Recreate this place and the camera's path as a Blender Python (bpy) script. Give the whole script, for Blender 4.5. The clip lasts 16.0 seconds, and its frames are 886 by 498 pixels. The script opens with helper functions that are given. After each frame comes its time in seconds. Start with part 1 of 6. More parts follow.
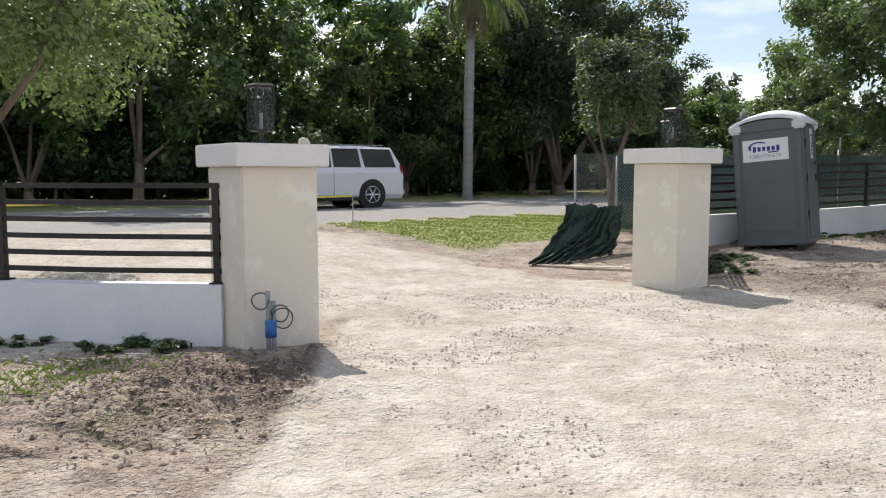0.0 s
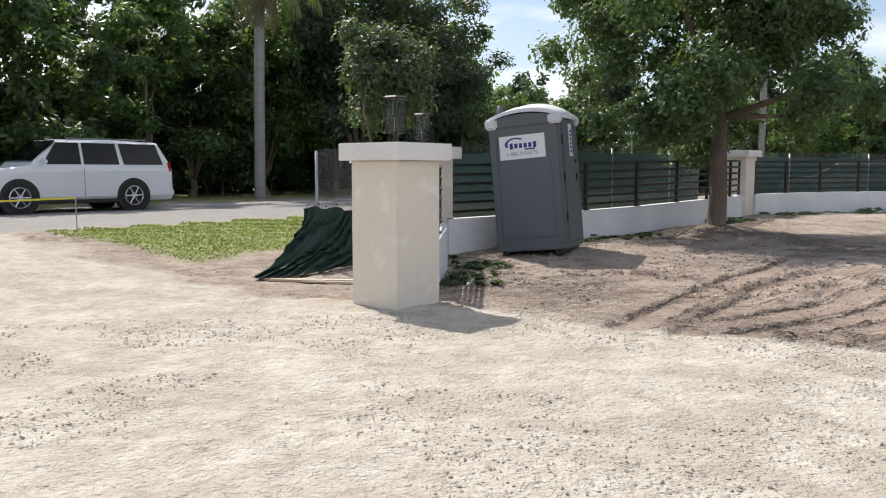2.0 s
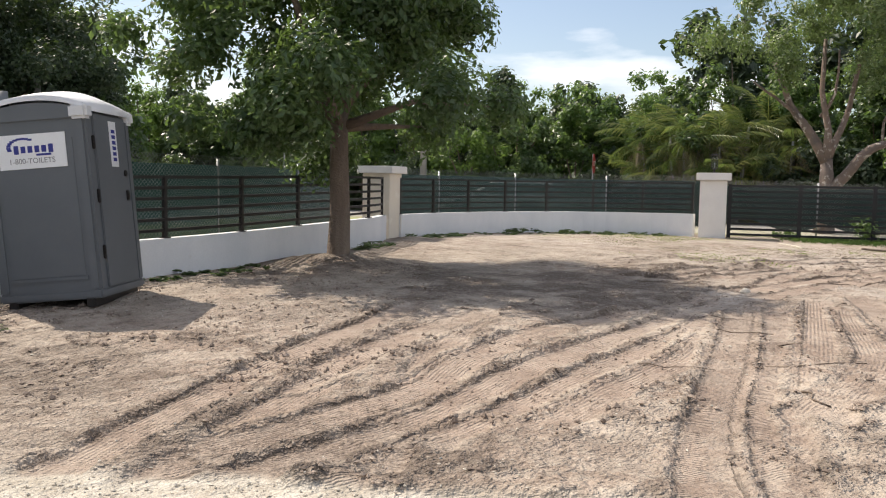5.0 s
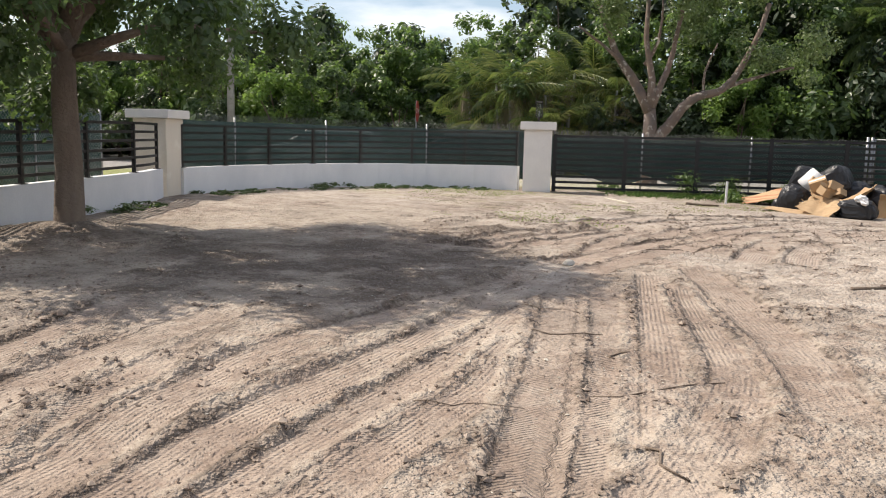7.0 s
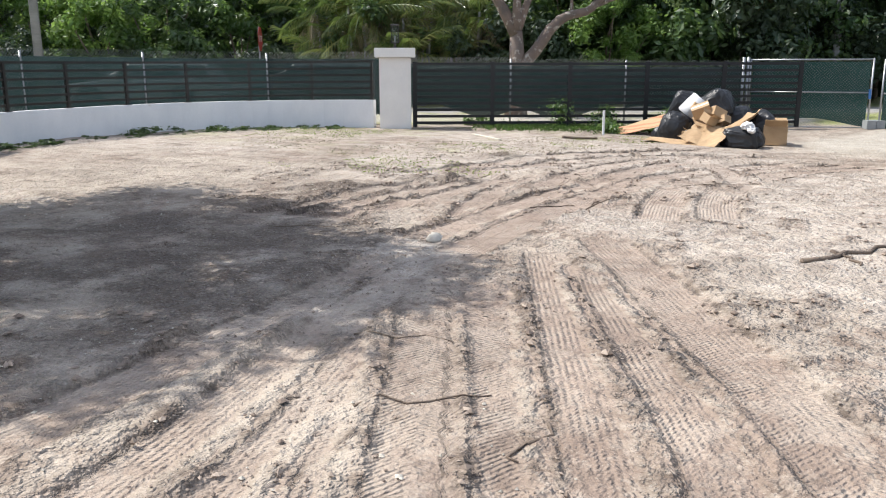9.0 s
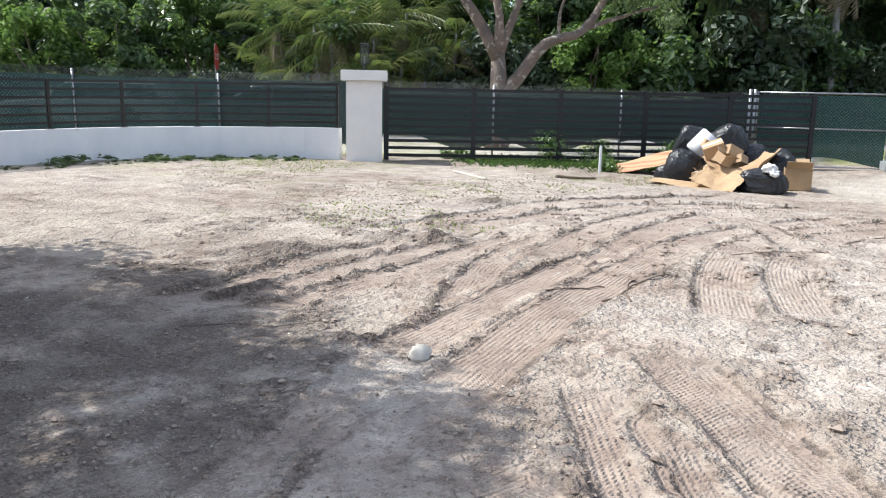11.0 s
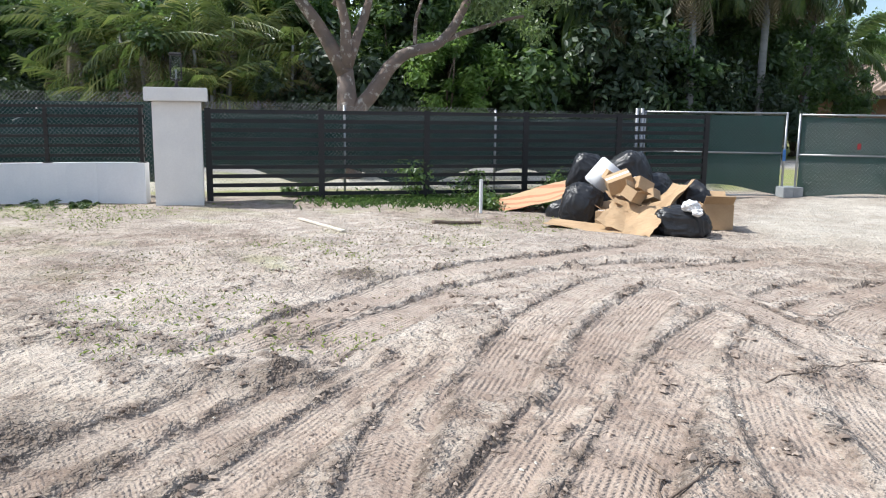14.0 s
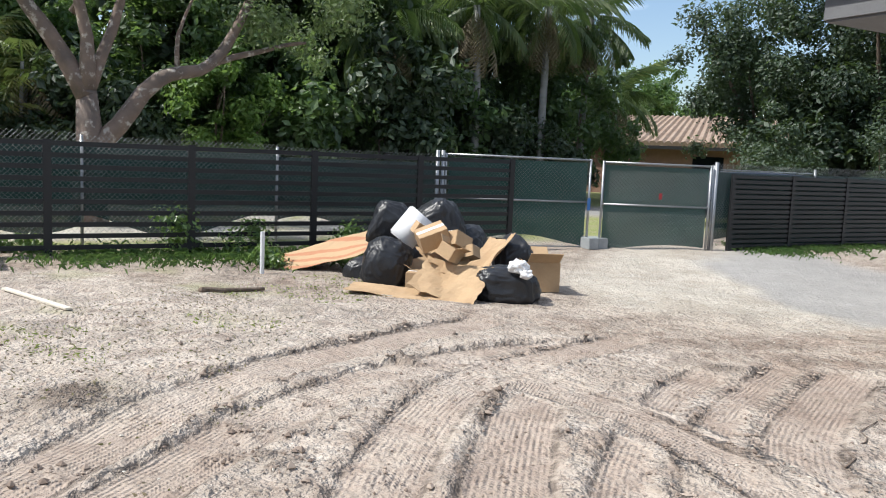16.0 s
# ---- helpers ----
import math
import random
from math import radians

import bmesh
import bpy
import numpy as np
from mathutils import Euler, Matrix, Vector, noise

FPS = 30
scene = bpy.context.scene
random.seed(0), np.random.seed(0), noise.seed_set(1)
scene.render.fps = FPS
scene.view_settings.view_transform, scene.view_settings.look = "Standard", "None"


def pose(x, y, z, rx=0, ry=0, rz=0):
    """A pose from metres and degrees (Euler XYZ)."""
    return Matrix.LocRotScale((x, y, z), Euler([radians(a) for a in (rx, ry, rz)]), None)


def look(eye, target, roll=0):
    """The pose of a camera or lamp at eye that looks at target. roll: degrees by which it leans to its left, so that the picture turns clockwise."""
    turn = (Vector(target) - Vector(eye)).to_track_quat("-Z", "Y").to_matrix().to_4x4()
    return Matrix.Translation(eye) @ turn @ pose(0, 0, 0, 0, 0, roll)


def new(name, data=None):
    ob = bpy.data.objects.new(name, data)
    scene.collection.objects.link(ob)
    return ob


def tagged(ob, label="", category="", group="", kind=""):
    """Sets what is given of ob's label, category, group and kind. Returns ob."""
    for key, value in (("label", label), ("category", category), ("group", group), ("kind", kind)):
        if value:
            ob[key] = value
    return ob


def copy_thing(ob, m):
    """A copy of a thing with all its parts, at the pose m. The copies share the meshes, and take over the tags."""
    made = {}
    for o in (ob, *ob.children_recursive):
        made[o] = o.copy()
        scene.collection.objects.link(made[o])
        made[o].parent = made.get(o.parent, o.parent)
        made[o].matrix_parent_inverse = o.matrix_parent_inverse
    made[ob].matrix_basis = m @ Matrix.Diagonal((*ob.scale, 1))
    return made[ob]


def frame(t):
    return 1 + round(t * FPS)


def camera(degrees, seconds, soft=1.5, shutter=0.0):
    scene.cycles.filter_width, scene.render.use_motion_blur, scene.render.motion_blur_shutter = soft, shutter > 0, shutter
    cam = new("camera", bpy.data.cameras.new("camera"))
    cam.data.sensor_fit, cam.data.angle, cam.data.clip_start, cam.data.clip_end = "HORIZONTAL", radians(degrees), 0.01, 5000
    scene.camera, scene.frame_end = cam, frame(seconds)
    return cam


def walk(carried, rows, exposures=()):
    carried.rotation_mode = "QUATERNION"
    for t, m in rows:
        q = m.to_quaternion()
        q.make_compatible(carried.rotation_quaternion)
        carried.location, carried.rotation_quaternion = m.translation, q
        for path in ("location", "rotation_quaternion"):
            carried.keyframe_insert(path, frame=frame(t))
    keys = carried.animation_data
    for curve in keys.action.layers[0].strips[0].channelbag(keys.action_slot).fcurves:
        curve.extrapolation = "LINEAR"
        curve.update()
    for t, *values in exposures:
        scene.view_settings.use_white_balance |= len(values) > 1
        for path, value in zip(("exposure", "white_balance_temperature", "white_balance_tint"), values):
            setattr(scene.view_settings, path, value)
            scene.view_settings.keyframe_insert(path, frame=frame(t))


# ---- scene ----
cam = camera(57.4, 16.0, soft=1.1)
METRES, EYE, TILT, LEAN, TURN = 18.5, 1.5, 0.0, 0.0, 0.0
ROWS = [
    (0.0, 0.0, 0.0, 0.0, -0.0, -5.47, 0.04),
    (0.5, 0.0228, 0.0205, 0.0001, -0.88, -5.77, 0.3),
    (1.0, 0.0443, 0.0407, 0.0002, -4.07, -5.76, -0.28),
    (1.5, 0.0685, 0.0635, 0.0003, -8.27, -5.39, -0.18),
    (2.0, 0.0926, 0.0866, 0.0002, -11.41, -5.6, -0.06),
    (2.5, 0.1161, 0.1075, 0.0011, -16.25, -5.66, 0.23),
    (3.0, 0.1409, 0.1282, 0.0014, -20.56, -5.35, -0.42),
    (3.5, 0.1655, 0.1526, 0.0018, -27.23, -5.07, -0.97),
    (6.0, 0.2858, 0.2569, 0.0036, -35.23, -4.99, -0.54),
    (6.5, 0.313, 0.2776, 0.003, -39.24, -6.88, -0.46),
    (7.0, 0.3413, 0.2934, 0.004, -44.1, -7.76, -1.34),
    (7.5, 0.3682, 0.3112, 0.0046, -48.19, -7.37, -1.56),
    (8.0, 0.3949, 0.3282, 0.005, -51.35, -8.48, -0.62),
    (8.5, 0.4177, 0.3473, 0.0049, -52.14, -10.28, 0.06),
    (9.0, 0.4449, 0.3691, 0.0064, -53.65, -12.6, 0.09),
    (11.5, 0.5608, 0.4671, 0.0108, -56.16, -10.62, -1.28),
    (12.0, 0.5842, 0.4857, 0.0126, -56.41, -10.37, -1.15),
    (12.5, 0.6111, 0.4999, 0.0125, -58.09, -10.27, -1.25),
    (13.0, 0.6337, 0.5166, 0.0139, -61.85, -10.76, -1.74),
    (13.5, 0.6582, 0.5314, 0.0139, -65.02, -10.44, -1.36),
    (14.0, 0.6826, 0.5469, 0.0142, -67.1, -9.69, -0.76),
    (14.5, 0.7104, 0.5616, 0.0142, -72.07, -8.16, -0.86),
    (15.0, 0.738, 0.5765, 0.0145, -75.85, -7.38, -1.13),
    (15.5, 0.7669, 0.5852, 0.0145, -81.28, -6.86, -2.08),
    (16.0, 0.7937, 0.5959, 0.0135, -83.07, -6.51, -2.48),
]
walk(cam, [(t, pose(0, 0, EYE, TILT, LEAN, TURN) @ pose(METRES * x, METRES * y, METRES * z, 90 + pitch, roll, yaw)) for t, x, y, z, yaw, pitch, roll in ROWS],
     exposures=[(0.0, 0.03, 6650, 12), (1.5, 0.03, 6650, 12), (3.2, 0.08, 6750, 12), (6.0, 0.22, 7150, 13), (7.5, 0.12, 6850, 12), (9.0, 0.36, 6300, 10), (11.5, 0.46, 6050, 9), (13.0, 0.46, 5950, 9), (14.5, 0.28, 6100, 9), (16.0, 0.22, 6200, 9)])

# ---- world, sun, exposure ----
SUN_EL, SUN_DIR = 53.0, Vector((-0.35, 0.94, 0))
world = bpy.data.worlds.new("world")
scene.world = world
world.use_nodes = True
wn, wl = world.node_tree.nodes, world.node_tree.links
sky = wn.new("ShaderNodeTexSky")
sky.sky_type, sky.sun_disc = "NISHITA", False
sky.sun_elevation, sky.sun_rotation = radians(SUN_EL), math.atan2(SUN_DIR.x, SUN_DIR.y)
sky.air_density, sky.dust_density = 1.0, 1.2
w_co, w_map, w_noise, w_ramp, w_mix = (wn.new("ShaderNode" + k) for k in ("TexCoord", "Mapping", "TexNoise", "ValToRGB", "Mix"))
w_map.inputs["Scale"].default_value = (1.6, 1.6, 6.0)
w_noise.inputs["Scale"].default_value, w_noise.inputs["Detail"].default_value = 1.7, 7
w_ramp.color_ramp.elements[0].position, w_ramp.color_ramp.elements[1].position = 0.46, 0.62
w_mix.data_type = "RGBA"
w_mix.inputs[7].default_value = (9.0, 9.3, 9.8, 1)
wl.new(w_co.outputs["Generated"], w_map.inputs["Vector"])
wl.new(w_map.outputs[0], w_noise.inputs["Vector"])
wl.new(w_noise.outputs[0], w_ramp.inputs[0])
wl.new(w_ramp.outputs[0], w_mix.inputs[0])
wl.new(sky.outputs[0], w_mix.inputs[6])
wl.new(w_mix.outputs[2], wn["Background"].inputs["Color"])
wn["Background"].inputs["Strength"].default_value = 0.14
sun = new("sun", bpy.data.lights.new("sun", "SUN"))
sun.data.energy, sun.data.angle, sun.data.color = 4.9, radians(0.53), (1.0, 0.95, 0.86)
sun_from = SUN_DIR.normalized() * math.cos(radians(SUN_EL)) + Vector((0, 0, math.sin(radians(SUN_EL))))
sun.matrix_world = look(sun_from * 60, (0, 0, 0))


# ---- materials ----
def mat_base(name, rough=0.8, metal=0.0):
    m = bpy.data.materials.new(name)
    m.use_nodes = True
    nt = m.node_tree
    b = nt.nodes["Principled BSDF"]
    b.inputs["Roughness"].default_value, b.inputs["Metallic"].default_value = rough, metal
    return m, nt, b


def nd(nt, kind, **ins):
    n = nt.nodes.new("ShaderNode" + kind)
    for k, v in ins.items():
        n.inputs[k.replace("_", " ")].default_value = v
    return n


def mixc(nt, fac, a, b, blend="MIX"):
    n = nt.nodes.new("ShaderNodeMix")
    n.data_type, n.blend_type = "RGBA", blend
    for sock, v in ((n.inputs[0], fac), (n.inputs[6], a), (n.inputs[7], b)):
        if isinstance(v, (int, float)):
            sock.default_value = v
        elif isinstance(v, tuple):
            sock.default_value = (*v, 1)
        else:
            nt.links.new(v, sock)
    return n.outputs[2]


def mth(nt, op, a, b=None, c=None):
    n = nt.nodes.new("ShaderNodeMath")
    n.operation = op
    for sock, v in zip(n.inputs, (a, b, c)):
        if v is None:
            continue
        if isinstance(v, (int, float)):
            sock.default_value = v
        else:
            nt.links.new(v, sock)
    return n.outputs[0]


def ramp(nt, src, lo, hi, c0=(0, 0, 0), c1=(1, 1, 1)):
    n = nt.nodes.new("ShaderNodeValToRGB")
    e = n.color_ramp.elements
    e[0].position, e[1].position, e[0].color, e[1].color = lo, hi, (*c0, 1), (*c1, 1)
    nt.links.new(src, n.inputs[0])
    return n.outputs[0]


def tex(nt, scale, detail=4, rough=0.6, space="Object", stretch=None):
    co = nd(nt, "TexCoord").outputs[space]
    if stretch:
        mp = nd(nt, "Mapping", Scale=stretch)
        nt.links.new(co, mp.inputs["Vector"])
        co = mp.outputs[0]
    n = nd(nt, "TexNoise", Scale=scale, Detail=detail, Roughness=rough)
    nt.links.new(co, n.inputs["Vector"])
    return n.outputs[0]


def bump(nt, b, height, strength, dist):
    n = nd(nt, "Bump", Strength=strength, Distance=dist)
    nt.links.new(height, n.inputs["Height"])
    nt.links.new(n.outputs[0], b.inputs["Normal"])


def worn(name, c0, c1, scale=3.0, rough=0.8, metal=0.0, fine=60.0, relief=0.002, strength=0.4, spots=None, stretch=None):
    """A surface whose colour drifts between two tones, with fine grain and an optional third tone in spots."""
    m, nt, b = mat_base(name, rough, metal)
    col = mixc(nt, ramp(nt, tex(nt, scale, 6, 0.65, stretch=stretch), 0.35, 0.65), c0, c1)
    f = tex(nt, fine, 3)
    col = mixc(nt, mth(nt, "MULTIPLY", f, 0.35), col, tuple(0.6 * v for v in c0))
    if spots:
        col = mixc(nt, ramp(nt, tex(nt, scale * 2.3, 5), spots[1], spots[1] + 0.08), col, spots[0])
    nt.links.new(col, b.inputs["Base Color"])
    nt.links.new(mth(nt, "MULTIPLY_ADD", f, 0.2, rough - 0.1), b.inputs["Roughness"])
    bump(nt, b, f, strength, relief)
    return m


def leaf_mat(name, c0, c1, gloss=0.5, trans=0.35):
    m, nt, b = mat_base(name, gloss)
    geo = nd(nt, "NewGeometry")
    col = mixc(nt, geo.outputs["Random Per Island"], c0, c1)
    col = mixc(nt, ramp(nt, tex(nt, 0.6, 3), 0.4, 0.65), col, tuple(v * 0.7 for v in c0))
    nt.links.new(col, b.inputs["Base Color"])
    tr = nd(nt, "BsdfTranslucent")
    nt.links.new(mixc(nt, 0.55, col, (0.36, 0.56, 0.12)), tr.inputs[0])
    mx = nd(nt, "MixShader", Fac=trans)
    nt.links.new(b.outputs[0], mx.inputs[1])
    nt.links.new(tr.outputs[0], mx.inputs[2])
    nt.links.new(mx.outputs[0], nt.nodes["Material Output"].inputs[0])
    return m


def sheer(name, col, clear):
    """Woven screen cloth that lets a share of the light through its holes."""
    m, nt, b = mat_base(name, 0.85)
    n = ramp(nt, tex(nt, 1.3, 5), 0.35, 0.7)
    nt.links.new(mixc(nt, n, col, tuple(v * 1.5 for v in col)), b.inputs["Base Color"])
    tp = nd(nt, "BsdfTransparent")
    tl = nd(nt, "BsdfTranslucent", Color=(*[v * 1.6 for v in col], 1))
    m1, m2 = nd(nt, "MixShader", Fac=0.3), nd(nt, "MixShader", Fac=clear)
    nt.links.new(b.outputs[0], m1.inputs[1])
    nt.links.new(tl.outputs[0], m1.inputs[2])
    nt.links.new(m1.outputs[0], m2.inputs[1])
    nt.links.new(tp.outputs[0], m2.inputs[2])
    nt.links.new(m2.outputs[0], nt.nodes["Material Output"].inputs[0])
    return m


def glass_mat(name, col, alpha):
    m, nt, b = mat_base(name, 0.05)
    b.inputs["Base Color"].default_value = (*col, 1)
    tp = nd(nt, "BsdfTransparent")
    mx = nd(nt, "MixShader", Fac=alpha)
    nt.links.new(b.outputs[0], mx.inputs[1])
    nt.links.new(tp.outputs[0], mx.inputs[2])
    nt.links.new(mx.outputs[0], nt.nodes["Material Output"].inputs[0])
    return m


STUCCO = worn("pillar_stucco", (0.80, 0.73, 0.62), (0.74, 0.69, 0.61), 1.1, 0.9, fine=45, relief=0.004, spots=((0.79, 0.74, 0.65), 0.56))
CAP = worn("cap_paint", (0.82, 0.80, 0.77), (0.76, 0.74, 0.72), 2.5, 0.8, fine=50)
WALL = worn("wall_paint", (0.82, 0.83, 0.85), (0.72, 0.74, 0.77), 1.2, 0.85, fine=40, relief=0.003, spots=((0.62, 0.60, 0.57), 0.68), stretch=(1, 1, 0.6))
BLACK = worn("black_metal", (0.022, 0.020, 0.020), (0.035, 0.030, 0.028), 2, 0.45, 0.3, relief=0.0005)
GREYMETAL = worn("dark_grey_metal", (0.011, 0.012, 0.014), (0.017, 0.018, 0.020), 2, 0.5, 0.2, relief=0.0005)
GALV = worn("galvanised_steel", (0.42, 0.43, 0.44), (0.32, 0.33, 0.34), 6, 0.42, 0.85, relief=0.0005)
SCREEN = sheer("green_screen_cloth", (0.012, 0.033, 0.031), 0.06)
# the screen cloth again, lighter: sun through it put into the colour
GATE_CLOTH_LIT = sheer("green_gate_cloth_lit", (0.018, 0.062, 0.052), 0.03)
NET = worn("dull_wire", (0.30, 0.31, 0.31), (0.22, 0.23, 0.23), 6, 0.55, 0.6, relief=0.0005)
TARP = worn("green_tarp", (0.012, 0.035, 0.026), (0.02, 0.05, 0.036), 2.5, 0.6, fine=90, relief=0.001)
TOILET = worn("grey_plastic", (0.105, 0.118, 0.132), (0.125, 0.136, 0.150), 1.2, 0.55, fine=120, relief=0.0006)
ROOFP = worn("white_plastic", (0.72, 0.73, 0.75), (0.62, 0.63, 0.65), 1.5, 0.5, fine=90, relief=0.0005)
STICKER = worn("white_sticker", (0.80, 0.81, 0.83), (0.77, 0.78, 0.8), 1.5, 0.4, relief=0.0002)
BLUE = worn("blue_print", (0.02, 0.03, 0.22), (0.03, 0.035, 0.25), 3, 0.5, relief=0.0002)
GREYPRINT = worn("grey_print", (0.20, 0.20, 0.22), (0.25, 0.25, 0.27), 3, 0.5, relief=0.0002)
BARK = worn("bark", (0.15, 0.11, 0.085), (0.23, 0.18, 0.14), 3, 0.95, fine=26, relief=0.03, strength=0.9, stretch=(1, 1, 0.25))
GUMBO = worn("smooth_bark", (0.23, 0.16, 0.125), (0.12, 0.095, 0.082), 2.6, 0.75, fine=20, relief=0.012, strength=0.7, spots=((0.42, 0.37, 0.32), 0.56))
PALMBARK = worn("palm_bark", (0.24, 0.235, 0.225), (0.34, 0.33, 0.32), 1.2, 0.9, fine=14, relief=0.01, stretch=(0.4, 0.4, 3))
LEAF_YARD = leaf_mat("leaf_yard", (0.042, 0.082, 0.036), (0.095, 0.15, 0.06), 0.42, 0.30)
LEAF_DARK = leaf_mat("leaf_dark", (0.042, 0.080, 0.038), (0.115, 0.175, 0.072), 0.36, 0.38)
LEAF_MID = leaf_mat("leaf_mid", (0.055, 0.112, 0.040), (0.12, 0.185, 0.060), 0.36, 0.42)
# darkest leaf: oak green, with deep-foliage shade put into the colour
LEAF_OAK_SHADE = leaf_mat("leaf_oak_shade", (0.024, 0.046, 0.026), (0.065, 0.092, 0.052), 0.5, 0.16)
LEAF_BRIGHT = leaf_mat("leaf_bright", (0.085, 0.165, 0.035), (0.15, 0.225, 0.055), 0.5, 0.42)
LEAF_OLIVE = leaf_mat("leaf_olive", (0.11, 0.155, 0.065), (0.21, 0.25, 0.115), 0.42, 0.32)
LEAF_GREY = leaf_mat("leaf_grey", (0.06, 0.085, 0.05), (0.10, 0.125, 0.075), 0.5, 0.25)
FROND = leaf_mat("palm_frond", (0.050, 0.088, 0.034), (0.16, 0.19, 0.065), 0.42, 0.28)
FROND_PALE = leaf_mat("feather_palm_frond", (0.07, 0.11, 0.032), (0.34, 0.33, 0.10), 0.36, 0.20)
FROND_DRY = leaf_mat("dry_frond", (0.18, 0.14, 0.09), (0.28, 0.22, 0.14), 0.7, 0.2)
GRASS = leaf_mat("grass_blade", (0.25, 0.30, 0.075), (0.40, 0.42, 0.16), 0.6, 0.35)
WEED = leaf_mat("weed_leaf", (0.028, 0.056, 0.022), (0.07, 0.11, 0.04), 0.5, 0.3)


def ground_mat():
    m, nt, b = mat_base("ground", 0.95)

    def attr(n):
        a = nd(nt, "Attribute")
        a.attribute_name = n
        return a.outputs["Fac"]
    big, mid, fine, grit = tex(nt, 0.35, 5), tex(nt, 2.2, 6, 0.65), tex(nt, 14, 5, 0.7), tex(nt, 70, 3, 0.7)
    vor = nd(nt, "TexVoronoi", Scale=26.0)
    nt.links.new(nd(nt, "TexCoord").outputs["Object"], vor.inputs["Vector"])
    peb = vor.outputs["Distance"]
    # bare soil, drier and paler in patches; crumbs, dark damp clods, painted shade
    soil = mixc(nt, ramp(nt, mid, 0.38, 0.60), (0.31, 0.235, 0.185), (0.52, 0.42, 0.345))
    soil = mixc(nt, ramp(nt, big, 0.46, 0.58), soil, (0.60, 0.515, 0.43))
    soil = mixc(nt, ramp(nt, tex(nt, 5.5, 6, 0.7), 0.50, 0.60, (0, 0, 0), (0.8, 0.8, 0.8)), soil, (0.56, 0.49, 0.41))
    soil = mixc(nt, ramp(nt, tex(nt, 8.0, 6, 0.7), 0.36, 0.47, (0.8, 0.8, 0.8), (0, 0, 0)), soil, (0.15, 0.11, 0.083))
    soil = mixc(nt, mth(nt, "MULTIPLY", attr("track"), 0.85), soil, mixc(nt, ramp(nt, mid, 0.4, 0.6), (0.30, 0.225, 0.18), (0.44, 0.345, 0.28)))
    soil = mixc(nt, attr("dry"), soil, mixc(nt, ramp(nt, tex(nt, 4.2, 7, 0.72), 0.38, 0.56), (0.48, 0.395, 0.33), (0.74, 0.66, 0.58)))
    # damp clods, plus shade painted at rut edges and under the yard tree
    crumbly = mth(nt, "ADD", attr("moist_shade"), mth(nt, "MULTIPLY_ADD", tex(nt, 11, 6, 0.75), 2.4, -1.25))
    crumbly = ramp(nt, mth(nt, "MULTIPLY", crumbly, mth(nt, "MINIMUM", mth(nt, "MULTIPLY", attr("moist_shade"), 5.0), 1.0)), 0.28, 0.62)
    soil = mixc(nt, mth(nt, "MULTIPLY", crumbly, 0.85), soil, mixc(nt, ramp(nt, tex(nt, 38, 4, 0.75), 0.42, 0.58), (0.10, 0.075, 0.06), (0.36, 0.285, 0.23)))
    # crumbs: cells of two sizes, domed, some missing, thicker in patches
    def cells(scale, keep):
        v = nd(nt, "TexVoronoi", Scale=scale)
        nt.links.new(warp, v.inputs["Vector"])
        pick = nd(nt, "SeparateColor")
        nt.links.new(v.outputs["Color"], pick.inputs[0])
        dome = ramp(nt, v.outputs["Distance"], 0.08, 0.52, (1, 1, 1), (0, 0, 0))
        return mth(nt, "MULTIPLY", dome, ramp(nt, pick.outputs[0], keep, keep + 0.25)), pick.outputs[1]
    warp = nd(nt, "VectorMath")
    warp.operation = "MULTIPLY_ADD"
    wn_ = nd(nt, "TexNoise", Scale=22.0, Detail=3.0)
    co_ = nd(nt, "TexCoord").outputs["Object"]
    nt.links.new(co_, wn_.inputs["Vector"])
    nt.links.new(wn_.outputs["Color"], warp.inputs[0])
    warp.inputs[1].default_value = (0.03, 0.03, 0.03)
    nt.links.new(co_, warp.inputs[2])
    warp = warp.outputs[0]
    big_c, tone_a = cells(26.0, 0.45)
    small_c, tone_b = cells(58.0, 0.35)
    patch_c = ramp(nt, tex(nt, 1.9, 6, 0.75), 0.42, 0.62, (0.25, 0.25, 0.25), (1, 1, 1))
    flat = mth(nt, "SUBTRACT", 1.0, mth(nt, "MULTIPLY", mth(nt, "MAXIMUM", attr("road"), attr("track")), 0.8))
    patch_c = mth(nt, "MULTIPLY", mth(nt, "MINIMUM", mth(nt, "ADD", patch_c, mth(nt, "MULTIPLY", attr("moist_shade"), 1.2)), 1.5), flat)
    # shade between the crumbs, painted dark into soil and rock
    gap_shade = mth(nt, "MULTIPLY", mth(nt, "SUBTRACT", 1.0, mth(nt, "MAXIMUM", big_c, small_c)), patch_c)
    speck = mth(nt, "MULTIPLY", ramp(nt, tex(nt, 30, 5, 0.8), 0.36, 0.46, (1, 1, 1), (0, 0, 0)), ramp(nt, tex(nt, 1.7, 4), 0.40, 0.60, (0.0, 0.0, 0.0), (0.75, 0.75, 0.75)))
    soil = mixc(nt, speck, soil, (0.12, 0.09, 0.07))
    soil = mixc(nt, ramp(nt, tex(nt, 48, 4, 0.75), 0.60, 0.70, (0, 0, 0), (0.7, 0.7, 0.7)), soil, (0.62, 0.56, 0.48))
    # pale dried crust, broken into sharp-edged flakes
    crust = ramp(nt, tex(nt, 2.7, 9, 0.78), 0.49, 0.545)
    soil = mixc(nt, mth(nt, "MULTIPLY", crust, mth(nt, "MULTIPLY_ADD", attr("track"), -0.5, 0.75)), soil, mixc(nt, tex(nt, 20, 4), (0.53, 0.45, 0.375), (0.66, 0.58, 0.495)))
